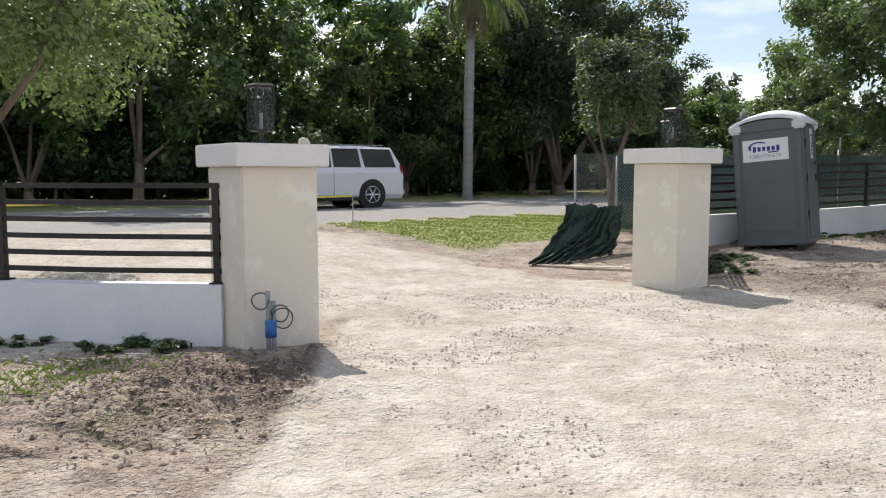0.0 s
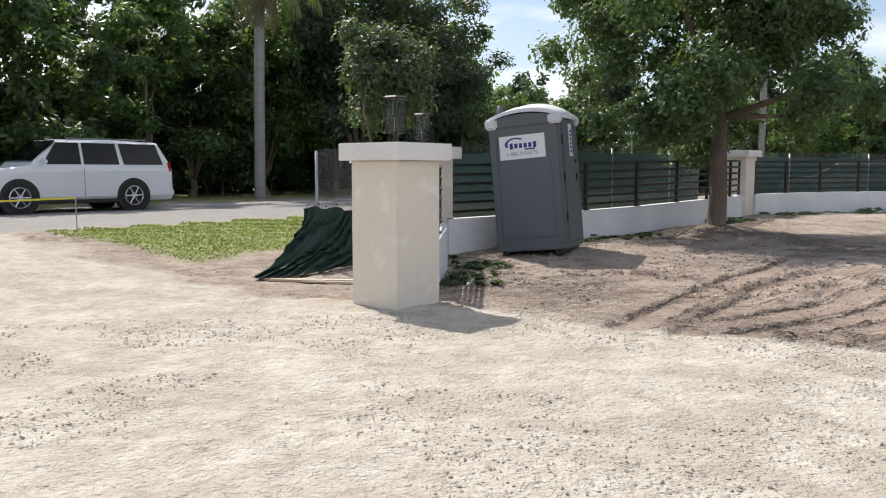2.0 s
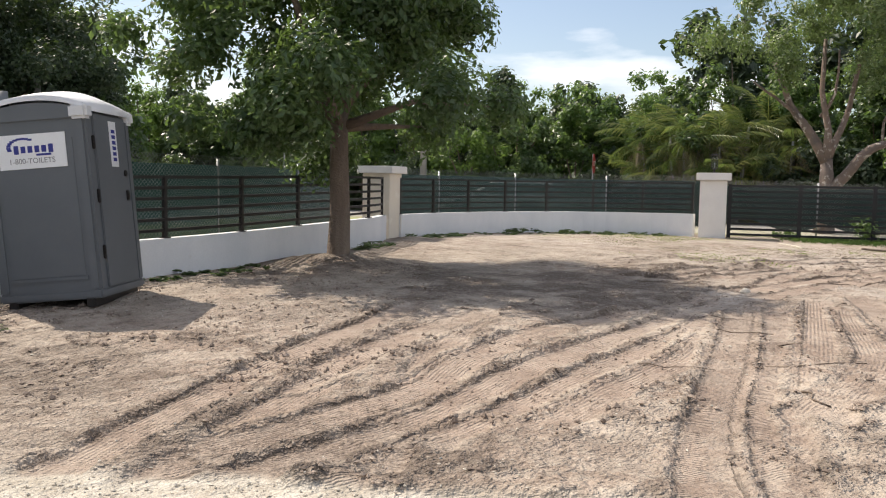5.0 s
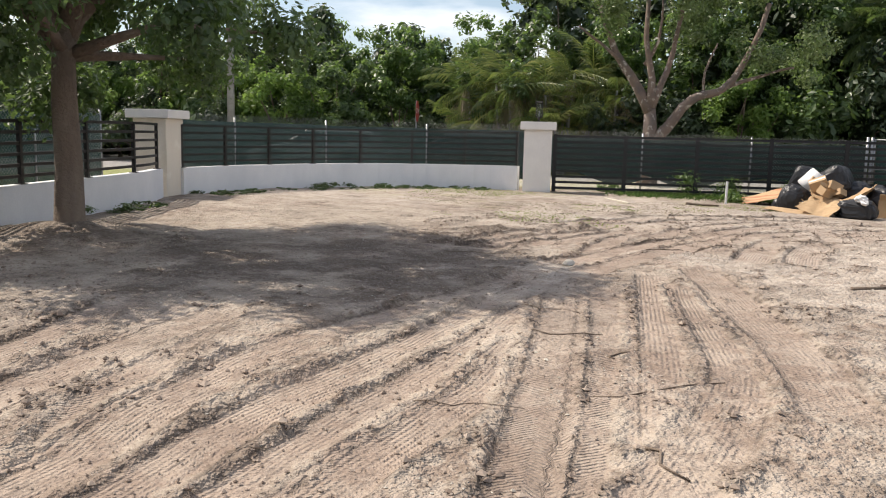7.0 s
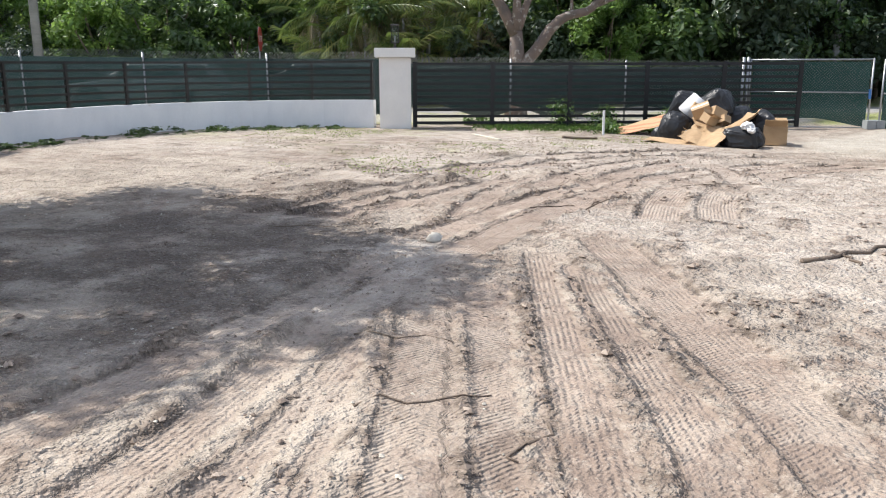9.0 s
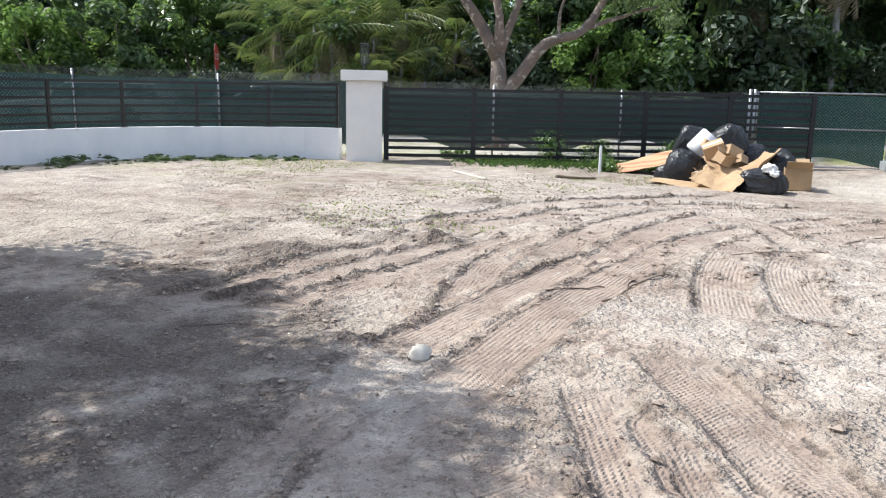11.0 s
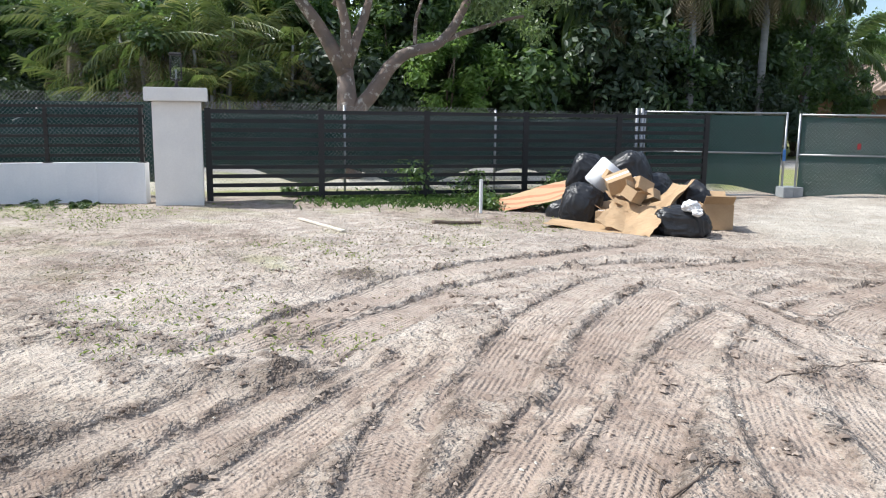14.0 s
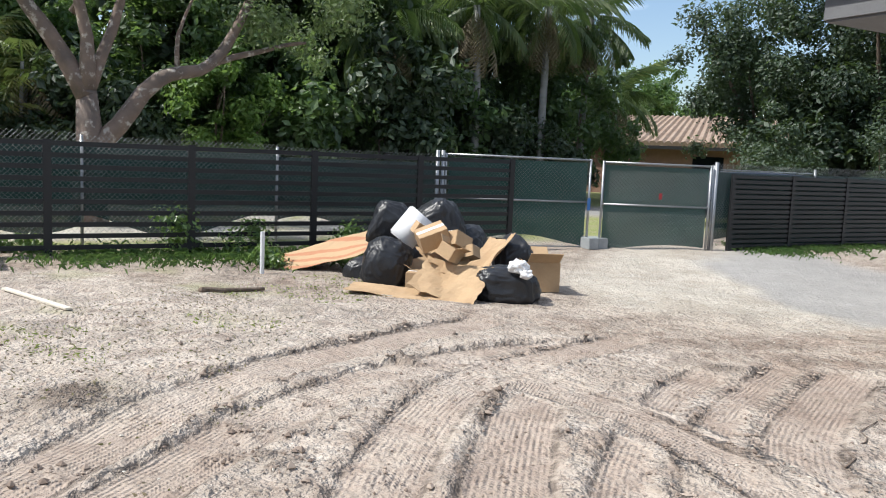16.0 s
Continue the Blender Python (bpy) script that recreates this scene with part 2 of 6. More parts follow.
    stain = ramp(nt, tex(nt, 6.5, 8, 0.8, stretch=(1.0, 1.0, 1.0)), 0.56, 0.62, (0, 0, 0), (0.55, 0.55, 0.55))
    soil = mixc(nt, stain, soil, (0.205, 0.155, 0.122))
    soil = mixc(nt, mth(nt, "MULTIPLY", mth(nt, "MULTIPLY", big_c, patch_c), 0.4), soil, mixc(nt, tone_a, (0.25, 0.195, 0.155), (0.66, 0.57, 0.48)))
    soil = mixc(nt, mth(nt, "MULTIPLY", gap_shade, 0.45), soil, (0.14, 0.105, 0.082))
    # the broken edge along each track, with its thin shadow painted dark
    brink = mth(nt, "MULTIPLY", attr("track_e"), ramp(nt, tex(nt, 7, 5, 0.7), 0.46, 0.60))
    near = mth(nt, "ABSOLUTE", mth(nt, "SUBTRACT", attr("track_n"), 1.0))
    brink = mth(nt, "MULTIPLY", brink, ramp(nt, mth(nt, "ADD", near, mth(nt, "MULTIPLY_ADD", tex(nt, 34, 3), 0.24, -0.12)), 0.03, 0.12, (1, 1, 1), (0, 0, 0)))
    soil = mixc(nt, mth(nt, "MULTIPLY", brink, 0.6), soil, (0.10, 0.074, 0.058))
    # crushed limestone
    rock = mixc(nt, ramp(nt, mid, 0.38, 0.62), (0.68, 0.62, 0.535), (0.80, 0.75, 0.67))
    rock = mixc(nt, ramp(nt, tex(nt, 5.0, 7, 0.75), 0.38, 0.52, (0.8, 0.8, 0.8), (0, 0, 0)), rock, (0.47, 0.41, 0.34))
    rock = mixc(nt, ramp(nt, grit, 0.54, 0.66), rock, (0.82, 0.78, 0.71))
    rock = mixc(nt, ramp(nt, tex(nt, 0.8, 6, 0.7), 0.47, 0.60, (0, 0, 0), (0.85, 0.85, 0.85)), rock, (0.55, 0.485, 0.405))
    rock = mixc(nt, ramp(nt, tex(nt, 1.3, 6, 0.72), 0.52, 0.66, (0, 0, 0), (0.9, 0.9, 0.9)), rock, (0.82, 0.775, 0.70))
    rock = mixc(nt, mth(nt, "MULTIPLY", mth(nt, "MULTIPLY", small_c, patch_c), 0.5), rock, mixc(nt, tone_b, (0.58, 0.52, 0.45), (0.92, 0.88, 0.81)))
    rock = mixc(nt, mth(nt, "MULTIPLY", gap_shade, 0.30), rock, (0.36, 0.31, 0.25))
    rock = mixc(nt, 1.0, rock, (0.715, 0.715, 0.70), "MULTIPLY")
    soil = mixc(nt, 1.0, soil, (0.85, 0.84, 0.83), "MULTIPLY")
    col = mixc(nt, attr("gravel"), soil, rock)
    turf = mixc(nt, ramp(nt, fine, 0.4, 0.65), (0.24, 0.28, 0.085), (0.34, 0.35, 0.14))
    turf = mixc(nt, ramp(nt, mid, 0.50, 0.68), turf, (0.33, 0.30, 0.17))
    col = mixc(nt, attr("turf"), col, turf)
    tar = mixc(nt, ramp(nt, mid, 0.4, 0.65), (0.215, 0.21, 0.20), (0.28, 0.27, 0.26))
    tar = mixc(nt, ramp(nt, grit, 0.4, 0.7), tar, (0.35, 0.335, 0.32))
    col = mixc(nt, attr("road"), col, tar)
    col = mixc(nt, ramp(nt, grit, 0.30, 0.44, (0.3, 0.3, 0.3), (0, 0, 0)), col, (0.12, 0.10, 0.08))
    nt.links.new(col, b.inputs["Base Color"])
    # tyre lugs
    u, v, k = attr("track_u"), attr("track_v"), attr("track")
    style = attr("track_s")
    chev = mth(nt, "MULTIPLY_ADD", mth(nt, "ABSOLUTE", u), 0.7, v)
    lug = mth(nt, "SINE", mth(nt, "MULTIPLY_ADD", tex(nt, 9, 3), 3.0, mth(nt, "MULTIPLY", chev, 205.0)))
    rib = mth(nt, "MULTIPLY", mth(nt, "SINE", mth(nt, "MULTIPLY", u, 185.0)), mth(nt, "MULTIPLY_ADD", lug, 0.45, 0.65))
    wave = mth(nt, "ADD", mth(nt, "MULTIPLY", lug, style), mth(nt, "MULTIPLY", rib, mth(nt, "SUBTRACT", 1.0, style)))
    patchy = ramp(nt, tex(nt, 4.4, 8, 0.78), 0.40, 0.58, (0.04, 0.04, 0.04), (1, 1, 1))
    tread = mth(nt, "MULTIPLY", wave, mth(nt, "MULTIPLY", mth(nt, "MULTIPLY", k, 0.0105), patchy))
    rough = mth(nt, "SUBTRACT", 1.0, mth(nt, "MULTIPLY", mth(nt, "MAXIMUM", attr("road"), k), 0.5))
    h = mth(nt, "ADD", mth(nt, "MULTIPLY", tex(nt, 12, 3, 0.5), 0.075), mth(nt, "MULTIPLY", tex(nt, 31, 2, 0.5), 0.040))
    h = mth(nt, "ADD", h, mth(nt, "MULTIPLY", tex(nt, 75, 1, 0.5), 0.012))
    h = mth(nt, "SUBTRACT", h, mth(nt, "MULTIPLY", peb, 0.010))
    h = mth(nt, "ADD", h, mth(nt, "MULTIPLY", tex(nt, 13, 3, 0.6), mth(nt, "MULTIPLY", attr("moist_shade"), 0.14)))
    lumps = mth(nt, "ADD", mth(nt, "MULTIPLY", big_c, 0.034), mth(nt, "MULTIPLY", small_c, 0.018))
    h = mth(nt, "MULTIPLY", h, mth(nt, "MULTIPLY_ADD", attr("gravel"), -0.45, 1.0))
    h = mth(nt, "ADD", h, mth(nt, "MULTIPLY", mth(nt, "MULTIPLY", lumps, patch_c), mth(nt, "MULTIPLY_ADD", attr("gravel"), -0.35, 1.0)))
    h = mth(nt, "SUBTRACT", mth(nt, "ADD", mth(nt, "MULTIPLY", h, rough), tread), mth(nt, "MULTIPLY", brink, 0.035))
    bump(nt, b, h, 0.9, 1.0)
    return m


GROUND = ground_mat()


# ---- building tools ----
def quick_mesh(name, verts, faces, mat=None, smooth=False):
    me = bpy.data.meshes.new(name)
    verts, faces = np.asarray(verts, np.float32).reshape(-1, 3), np.asarray(faces, np.int32)
    k = faces.shape[1]
    me.vertices.add(len(verts))
    me.vertices.foreach_set("co", verts.ravel())
    me.loops.add(faces.size)
    me.loops.foreach_set("vertex_index", faces.ravel())
    me.polygons.add(len(faces))
    me.polygons.foreach_set("loop_start", np.arange(len(faces), dtype=np.int32) * k)
    me.polygons.foreach_set("use_smooth", np.full(len(faces), smooth))
    me.update(calc_edges=True)
    if mat:
        me.materials.append(mat)
    return me


def under(ob, parent):
    if parent is not None:
        ob.parent = parent
        ob.matrix_parent_inverse = Matrix.Identity(4)
    return ob


def part(name, bm, material, parent, label="", smooth=False):
    """Links a bmesh, in the parent's own coordinates, as one mesh object under it."""
    me = bpy.data.meshes.new(name)
    bm.to_mesh(me)
    bm.free()
    if smooth:
        me.polygons.foreach_set("use_smooth", [True] * len(me.polygons))
    me.materials.append(material)
    ob = under(new(name, me), parent)
    return tagged(ob, label)


def box(bm, c, size, rz=0.0, bevel=0.0, m=None):
    r = bmesh.ops.create_cube(bm, size=1)
    vs = r["verts"]
    if bevel:
        bmesh.ops.scale(bm, vec=size, verts=vs)
        es = list({e for v in vs for e in v.link_edges})
        out = bmesh.ops.bevel(bm, geom=es, offset=bevel, segments=2, affect="EDGES")
        vs = list({v for f in out["faces"] for v in f.verts} | {v for v in vs if v.is_valid})
    mat = Matrix.Translation(c) @ Matrix.Rotation(radians(rz), 4, "Z")
    if m is not None:
        mat = m @ mat
    bmesh.ops.transform(bm, matrix=mat if bevel else mat @ Matrix.Diagonal((*size, 1)), verts=vs)
    return bm


def boxed(c, size, rz=0.0, bevel=0.0):
    return box(bmesh.new(), c, size, rz, bevel)


def tube(bm, pts, radii, sides=8, cap=True):
    """A round limb along points, with a radius at each."""
    rings = []
    pts = [Vector(p) for p in pts]
    for i, p in enumerate(pts):
        d = (pts[min(i + 1, len(pts) - 1)] - pts[max(i - 1, 0)]).normalized()
        a = d.orthogonal().normalized() if i == 0 else (a - d * a.dot(d)).normalized()
        b = d.cross(a)
        r = radii[i] if isinstance(radii, (list, tuple)) else radii
        rings.append([bm.verts.new(p + (a * math.cos(q) + b * math.sin(q)) * r) for q in (2 * math.pi * k / sides for k in range(sides))])
    for r0, r1 in zip(rings, rings[1:]):
        for k in range(sides):
            bm.faces.new((r0[k], r0[(k + 1) % sides], r1[(k + 1) % sides], r1[k]))
    if cap:
        bm.faces.new(rings[0][::-1])
        bm.faces.new(rings[-1])
    return bm


def smooth_path(pts, step=0.3):
    """Points every step metres on a curve through pts; works for any number of coordinates."""
    p = np.array(pts, float)
    p = np.vstack([2 * p[0] - p[1], p, 2 * p[-1] - p[-2]])
    out = []
    for i in range(1, len(p) - 2):
        n = max(2, int(np.linalg.norm(p[i + 1][:2] - p[i][:2]) / step))
        for t in np.arange(n) / n:
            out.append(0.5 * (2 * p[i] + (p[i + 1] - p[i - 1]) * t + (2 * p[i - 1] - 5 * p[i] + 4 * p[i + 1] - p[i + 2]) * t * t + (3 * p[i] - p[i - 1] - 3 * p[i + 1] + p[i + 2]) * t ** 3))
    out.append(p[-2])
    return np.array(out)


def normals_of(p):
    d = np.gradient(p[:, :2], axis=0)
    d /= np.linalg.norm(d, axis=1)[:, None]
    return np.stack([-d[:, 1], d[:, 0]], 1)


def ribbon(p, z0, z1, thick, off=0.0):
    """A bmesh of a band that follows a plan path, from z0 to z1 (numbers or arrays), of a given thickness."""
    bm = bmesh.new()
    n = normals_of(p)
    z0, z1 = np.broadcast_to(z0, len(p)), np.broadcast_to(z1, len(p))
    rows = []
    for i in range(len(p)):
        a, b = p[i, :2] + n[i] * (off + thick / 2), p[i, :2] + n[i] * (off - thick / 2)
        rows.append([bm.verts.new((*a, z0[i])), bm.verts.new((*a, z1[i])), bm.verts.new((*b, z1[i])), bm.verts.new((*b, z0[i]))])
    for r, s in zip(rows, rows[1:]):
        for k in range(4):
            bm.faces.new((r[k], r[(k + 1) % 4], s[(k + 1) % 4], s[k]))
    bm.faces.new(rows[0][::-1])
    bm.faces.new(rows[-1])
    bmesh.ops.recalc_face_normals(bm, faces=bm.faces)
    return bm


def at_length(p, s):
    seg = np.linalg.norm(np.diff(p[:, :2], axis=0), axis=1)
    c = np.concatenate([[0], np.cumsum(seg)])
    return np.array([np.interp(s, c, p[:, k]) for k in range(p.shape[1])]), c[-1]


# ---- the ground ----
def ss(a, b, x):
    t = np.clip((np.asarray(x, float) - a) / (b - a), 0, 1)
    return t * t * (3 - 2 * t)


LATTICE = np.random.RandomState(4).rand(256, 256)


def vnoise(x, y):
    xi, yi = np.floor(x).astype(int), np.floor(y).astype(int)
    fx, fy = x - xi, y - yi
    fx, fy = fx * fx * (3 - 2 * fx), fy * fy * (3 - 2 * fy)
    g = lambda i, j: LATTICE[(xi + i) % 256, (yi + j) % 256]
    return (g(0, 0) * (1 - fx) + g(1, 0) * fx) * (1 - fy) + (g(0, 1) * (1 - fx) + g(1, 1) * fx) * fy - 0.5


def fbm(x, y, f, octaves=4, gain=0.5):
    s, a = 0, 1.0
    for k in range(octaves):
        s, a, f = s + a * vnoise(x * f + 17.3 * k, y * f + 9.1 * k), a * gain, f * 2.03
    return s


def outward(x, y):
    return -(x - 0.7) * 0.6225 + (y - 8.85) * 0.7826


def along(x, y):
    return (x - 0.7) * 0.7826 + (y - 8.85) * 0.6225


def ground_z(x, y):
    """The lie of the land without its clods and ruts."""
    x, y = np.asarray(x, float), np.asarray(y, float)
    u = 0.8 * x + 0.6 * y
    yard = 0.27 * ss(8.3, 14, u) + 0.06 * ss(17, 23, u) - 0.16 * np.exp(-((x - 25.5) ** 2 + (y - 10.5) ** 2) / 22)
    road = 0.41 * ss(0.5, 11, outward(x, y))
    h = 0.5 * (yard + road + np.sqrt((yard - road) ** 2 + 0.002)) - 0.02
    h += 0.20 * np.exp(-((x - 10.0) ** 2 + (y - 15.9) ** 2) / 0.9)
    h += 0.10 * np.exp(-((x + 1.9) ** 2 + (y - 5.4) ** 2) / 0.8)
    return h


TRACKS, SHEET = [], {}


def track(points, width=0.34, depth=0.04, lugs=0.3):
    TRACKS.append((smooth_path(points, 0.25), width, depth * 0.8, lugs))


# tyre tracks: the fan that turns in from the gate
track([(4.31, 8.11), (6.13, 9.72), (9.16, 11.86)], 0.34, 0.050)
track([(4.75, 7.75), (6.6, 9.35), (9.5, 11.35)], 0.34, 0.045)
track([(5.58, 6.94), (6.96, 8.49), (8.2, 9.9), (9.05, 10.72)], 0.38, 0.035, 0.6)
track([(6.6, 9.65), (7.55, 10.08), (8.32, 10.47), (8.81, 10.7), (9.69, 10.95)], 0.34, 0.040)
track([(5.4, 8.55), (7.35, 8.95), (8.01, 9.35), (9.13, 9.78), (11.17, 10.28), (12.9, 10.75)], 0.36, 0.050, 0.2)
track([(5.38, 8.01), (6.91, 8.35), (7.55, 8.59), (8.44, 8.97), (9.6, 9.21), (10.86, 9.65), (12.63, 10.36)], 0.36, 0.055, 0.2)
track([(6.6, 7.9), (7.85, 8.25), (8.67, 8.52), (10.21, 9.0), (11.6, 9.6)], 0.36, 0.045, 0.3)
track([(7.2, 7.7), (8.16, 8.0), (8.75, 8.2), (9.64, 8.46), (10.4, 8.8)], 0.30, 0.050, 0.3)
# the pair that runs up the middle of the yard
track([(7.04, 6.03), (8.0, 6.9), (8.77, 7.46), (9.41, 7.89), (10.61, 8.71), (12.19, 9.85)], 0.34, 0.045, 0.85)
track([(7.4, 5.75), (8.35, 6.65), (9.05, 7.21), (9.97, 7.8), (11.4, 8.8), (12.76, 9.78)], 0.34, 0.045, 0.85)
track([(8.9, 6.75), (9.66, 7.25), (11.17, 8.22), (13.74, 9.89)], 0.34, 0.030, 0.2)
track([(9.19, 7.0), (9.94, 7.18), (10.8, 7.5), (11.48, 7.95), (13.38, 9.28)], 0.34, 0.045, 0.2)
track([(10.41, 6.7), (11.51, 7.45), (13.12, 8.68), (14.4, 9.75)], 0.40, 0.030, 0.5)
# deep ruts under the shade tree and the sweep to the far gates
track([(13.2, 12.85), (14.39, 12.86), (15.25, 12.88), (16.32, 12.82)], 0.28, 0.060, 0.6)
track([(13.3, 12.47), (14.44, 12.48), (15.28, 12.46), (16.19, 12.48), (17.19, 12.46)], 0.30, 0.060, 0.6)
track([(13.4, 12.08), (14.28, 12.12), (15.3, 12.08), (16.3, 12.12), (17.3, 12.14)], 0.30, 0.050, 0.3)
track([(13.9, 11.0), (14.4, 11.15), (15.1, 11.46), (16.14, 11.75), (17.35, 11.9)], 0.32, 0.040, 0.5)
track([(13.2, 10.9), (14.19, 10.98), (15.22, 11.02), (16.79, 11.06), (18.3, 11.1), (19.74, 10.98), (20.66, 10.5)], 0.42, 0.040, 0.15)
track([(12.9, 10.3), (14.31, 10.55), (15.67, 10.62), (17.0, 10.62), (18.6, 10.45), (20.16, 9.95), (20.89, 9.5)], 0.42, 0.040, 0.15)
track([(15.2, 9.55), (16.46, 9.95), (17.7, 10.12), (18.94, 10.0), (19.96, 9.59), (21.31, 8.86)], 0.42, 0.035, 0.15)
track([(15.6, 9.1), (16.6, 9.45), (17.6, 9.65), (18.92, 9.6), (20.0, 9.15), (21.2, 8.5)], 0.40, 0.030, 0.15)
track([(16.3, 13.25), (17.16, 13.18), (18.26, 13.14), (19.17, 13.0), (20.49, 12.5), (22.5, 11.35)], 0.42, 0.045, 0.15)
track([(16.4, 12.78), (17.2, 12.72), (18.29, 12.61), (19.4, 12.29), (20.65, 11.55), (21.6, 10.5)], 0.42, 0.045, 0.15)
track([(16.2, 11.45), (17.48, 11.61), (18.27, 11.66), (19.65, 11.5), (20.84, 10.95), (22.1, 10.0)], 0.40, 0.040, 0.15)
track([(17.9, 9.5), (18.59, 9.9), (19.38, 10.32), (20.1, 11.0)], 0.32, 0.040, 0.5)
track([(-3.6, 4.2), (-2.6, 4.5), (-1.4, 4.0)], 0.3, 0.04)


def axis(lo, hi, step, far_lo, far_hi):
    out, grow, x = list(np.arange(lo, hi, step)), step, hi
    while x < far_hi:
        out.append(x)
        grow *= 1.16
        x += grow
    out.append(far_hi)
    grow, x, low = step, lo - step, []
    while x > far_lo:
        low.append(x)
        grow *= 1.16
        x -= grow
    return np.array([far_lo] + low[::-1] + out)


def build_ground():
    xs, ys = axis(-4.0, 24.0, 0.042, -420, 460), axis(3.0, 15.0, 0.042, -420, 460)
    X, Y = np.meshgrid(xs, ys)
    x, y = X.ravel(), Y.ravel()
    h = ground_z(x, y)
    s, e = outward(x, y), along(x, y)
    wob = 0.5 * fbm(x, y, 0.7, 4)
    edge = 0.665 * x + 0.747 * y + 0.9 * wob
    drive = (1 - ss(9.45, 9.85, edge)) * ss(-1.05, -0.75, x + 0.35 * wob + 0.25 * np.clip(4.2 - y, 0, 3))
    out_drive = ss(0.4, 0.9, s) * (1 - ss(2.0, 2.5, e + 1.2 * wob)) * ss(-12, -10, e)
    out_yard = (s < 0.5) | (e > 3.1)
    gravel = np.clip(np.where(out_yard, drive * (s < 1.2), 0) + np.where(s < 0.9, drive, 0) + out_drive, 0, 1)
    # the old drive by the far gates
    pale = np.exp(-(((x - 26.5) / 4.2) ** 2 + ((y - 8.4) / 2.6) ** 2) * 1.1) + 0.5 * wob
    pale = ss(0.32, 0.62, pale)
    old = ss(0.35, 0.6, np.exp(-(((x - 26.6) / 4.0) ** 2 + ((y - 6.95) / 1.7) ** 2)) + 0.5 * wob) * (along(x, y) < 24.5)
    street = ss(28.8, 29.1, e + 0.2 * wob) * (1 - ss(32.2, 32.5, e))
    road = np.maximum(ss(9.1, 9.3, s + 0.15 * wob) * (1 - ss(17.4, 17.8, s)), street * (s < 10))
    verge = np.maximum(ss(4.2, 5.0, s + 1.1 * wob) * ss(2.9, 3.6, e + 0.9 * wob), ss(24.2, 24.8, e + 0.4 * wob))
    verge = np.maximum(verge, ss(17.8, 18.2, s))
    verge = np.maximum(verge, ss(11.3, 12.5, outward(x, y) + 0.9 * (e - 14) * (e < 14)) * (e > 6) * (s > 0))
    swale = ss(24.9, 25.3, e + 0.3 * wob) * (1 - ss(28.6, 28.9, e)) * (1 - ss(-5.0, -4.0, s + wob)) * ss(-17.5, -16.5, s)
    verge = verge * (1 - swale)
    patch = 0.55 * ss(0.05, 0.35, fbm(x + 40, y, 0.9, 4)) * np.exp(-((x + 3) ** 2 + (y - 5.6) ** 2) / 2.0)
    patch += 0.35 * ss(0.0, 0.4, fbm(x + 11, y, 1.3, 4)) * ss(17, 19, x) * ss(13.0, 14.5, y) * (s < 0)
    turf = np.clip(verge * (1 - road) + patch, 0, 1)
    dirt = np.clip(1 - gravel - turf - road, 0, 1)
    # relief
    clod = fbm(x, y, 2.6, 4, 0.55)
    rubble = np.clip(fbm(x + 60, y, 5.5, 3, 0.6) - 0.02, 0, 1) * ss(-0.12, 0.25, fbm(x + 7, y + 70, 0.9, 3)) * (1 - 0.6 * ss(18, 20, x))
    h = h + dirt * (0.05 * fbm(x, y, 0.55, 3) + 0.018 * clod + 0.035 * rubble) + gravel * (0.022 * fbm(x, y, 1.1, 4) + 0.018 * fbm(x, y, 7.0, 2))
    h += turf * 0.03 * fbm(x, y, 2.0, 3)
    rim = dirt * np.exp(-((edge - 9.75) / 0.25) ** 2) * (s < 0.5) * (x > 3.5)
    h += 0.05 * rim * (0.6 + clod)
    heap = np.exp(-(((x + 1.5) / 0.9) ** 2 + ((y - 5.3) / 0.8) ** 2))
    h += heap * 0.08 * np.clip(0.5 + 2.2 * fbm(x, y, 4.5, 4, 0.65), 0, 2)
    moist_shade = np.clip(heap * (1.0 + clod), 0, 1) + 0.8 * np.exp(-((x - 6.2) ** 2 + (y - 8.3) ** 2) / 1.2) * (dirt > 0.5)
    moist_shade += 0.55 * np.exp(-(((x - 4.8) / 1.1) ** 2 + ((y - 10.8) / 1.6) ** 2)) * (dirt > 0.5) + 0.6 * np.exp(-((x - 10) ** 2 + (y - 15.9) ** 2) / 2.0)
    moist_shade += 1.1 * rubble
    cut, ridge = np.zeros(len(x)), np.zeros(len(x))
    tu, tv, tk, ts = np.zeros(len(x)), np.zeros(len(x)), np.zeros(len(x)), np.zeros(len(x))
    tn, te = np.full(len(x), 3.0), np.zeros(len(x))
    rut = np.zeros(len(x))
    for p, width, depth, lugs in TRACKS:
        lo, hi = p.min(0) - 0.6, p.max(0) + 0.6
        idx = np.nonzero((x > lo[0]) & (x < hi[0]) & (y > lo[1]) & (y < hi[1]))[0]
        best, bu, bv, run = np.full(len(idx), 9.0), np.zeros(len(idx)), np.zeros(len(idx)), 0.0
        px, py = x[idx], y[idx]
        for a, b in zip(p, p[1:]):
            d = b - a
            L = np.hypot(*d)
            t = np.clip(((px - a[0]) * d[0] + (py - a[1]) * d[1]) / L ** 2, 0, 1)
            ox, oy = px - a[0] - t * d[0], py - a[1] - t * d[1]
            dist = np.hypot(ox, oy)
            hit = dist < best
            best[hit], bv[hit] = dist[hit], run + t[hit] * L
            bu[hit] = (np.sign(d[0] * oy - d[1] * ox) * dist)[hit]
            run += L
        w = width / 2
        fade = np.clip(0.95 + 0.9 * fbm(px + 31, py, 0.8, 2), 0.5, 1.0) * ss(0, 0.5, bv) * ss(0, 0.5, run - bv)
        inside = (1 - ss(w - 0.03, w + 0.05, best)) * fade * dirt[idx]
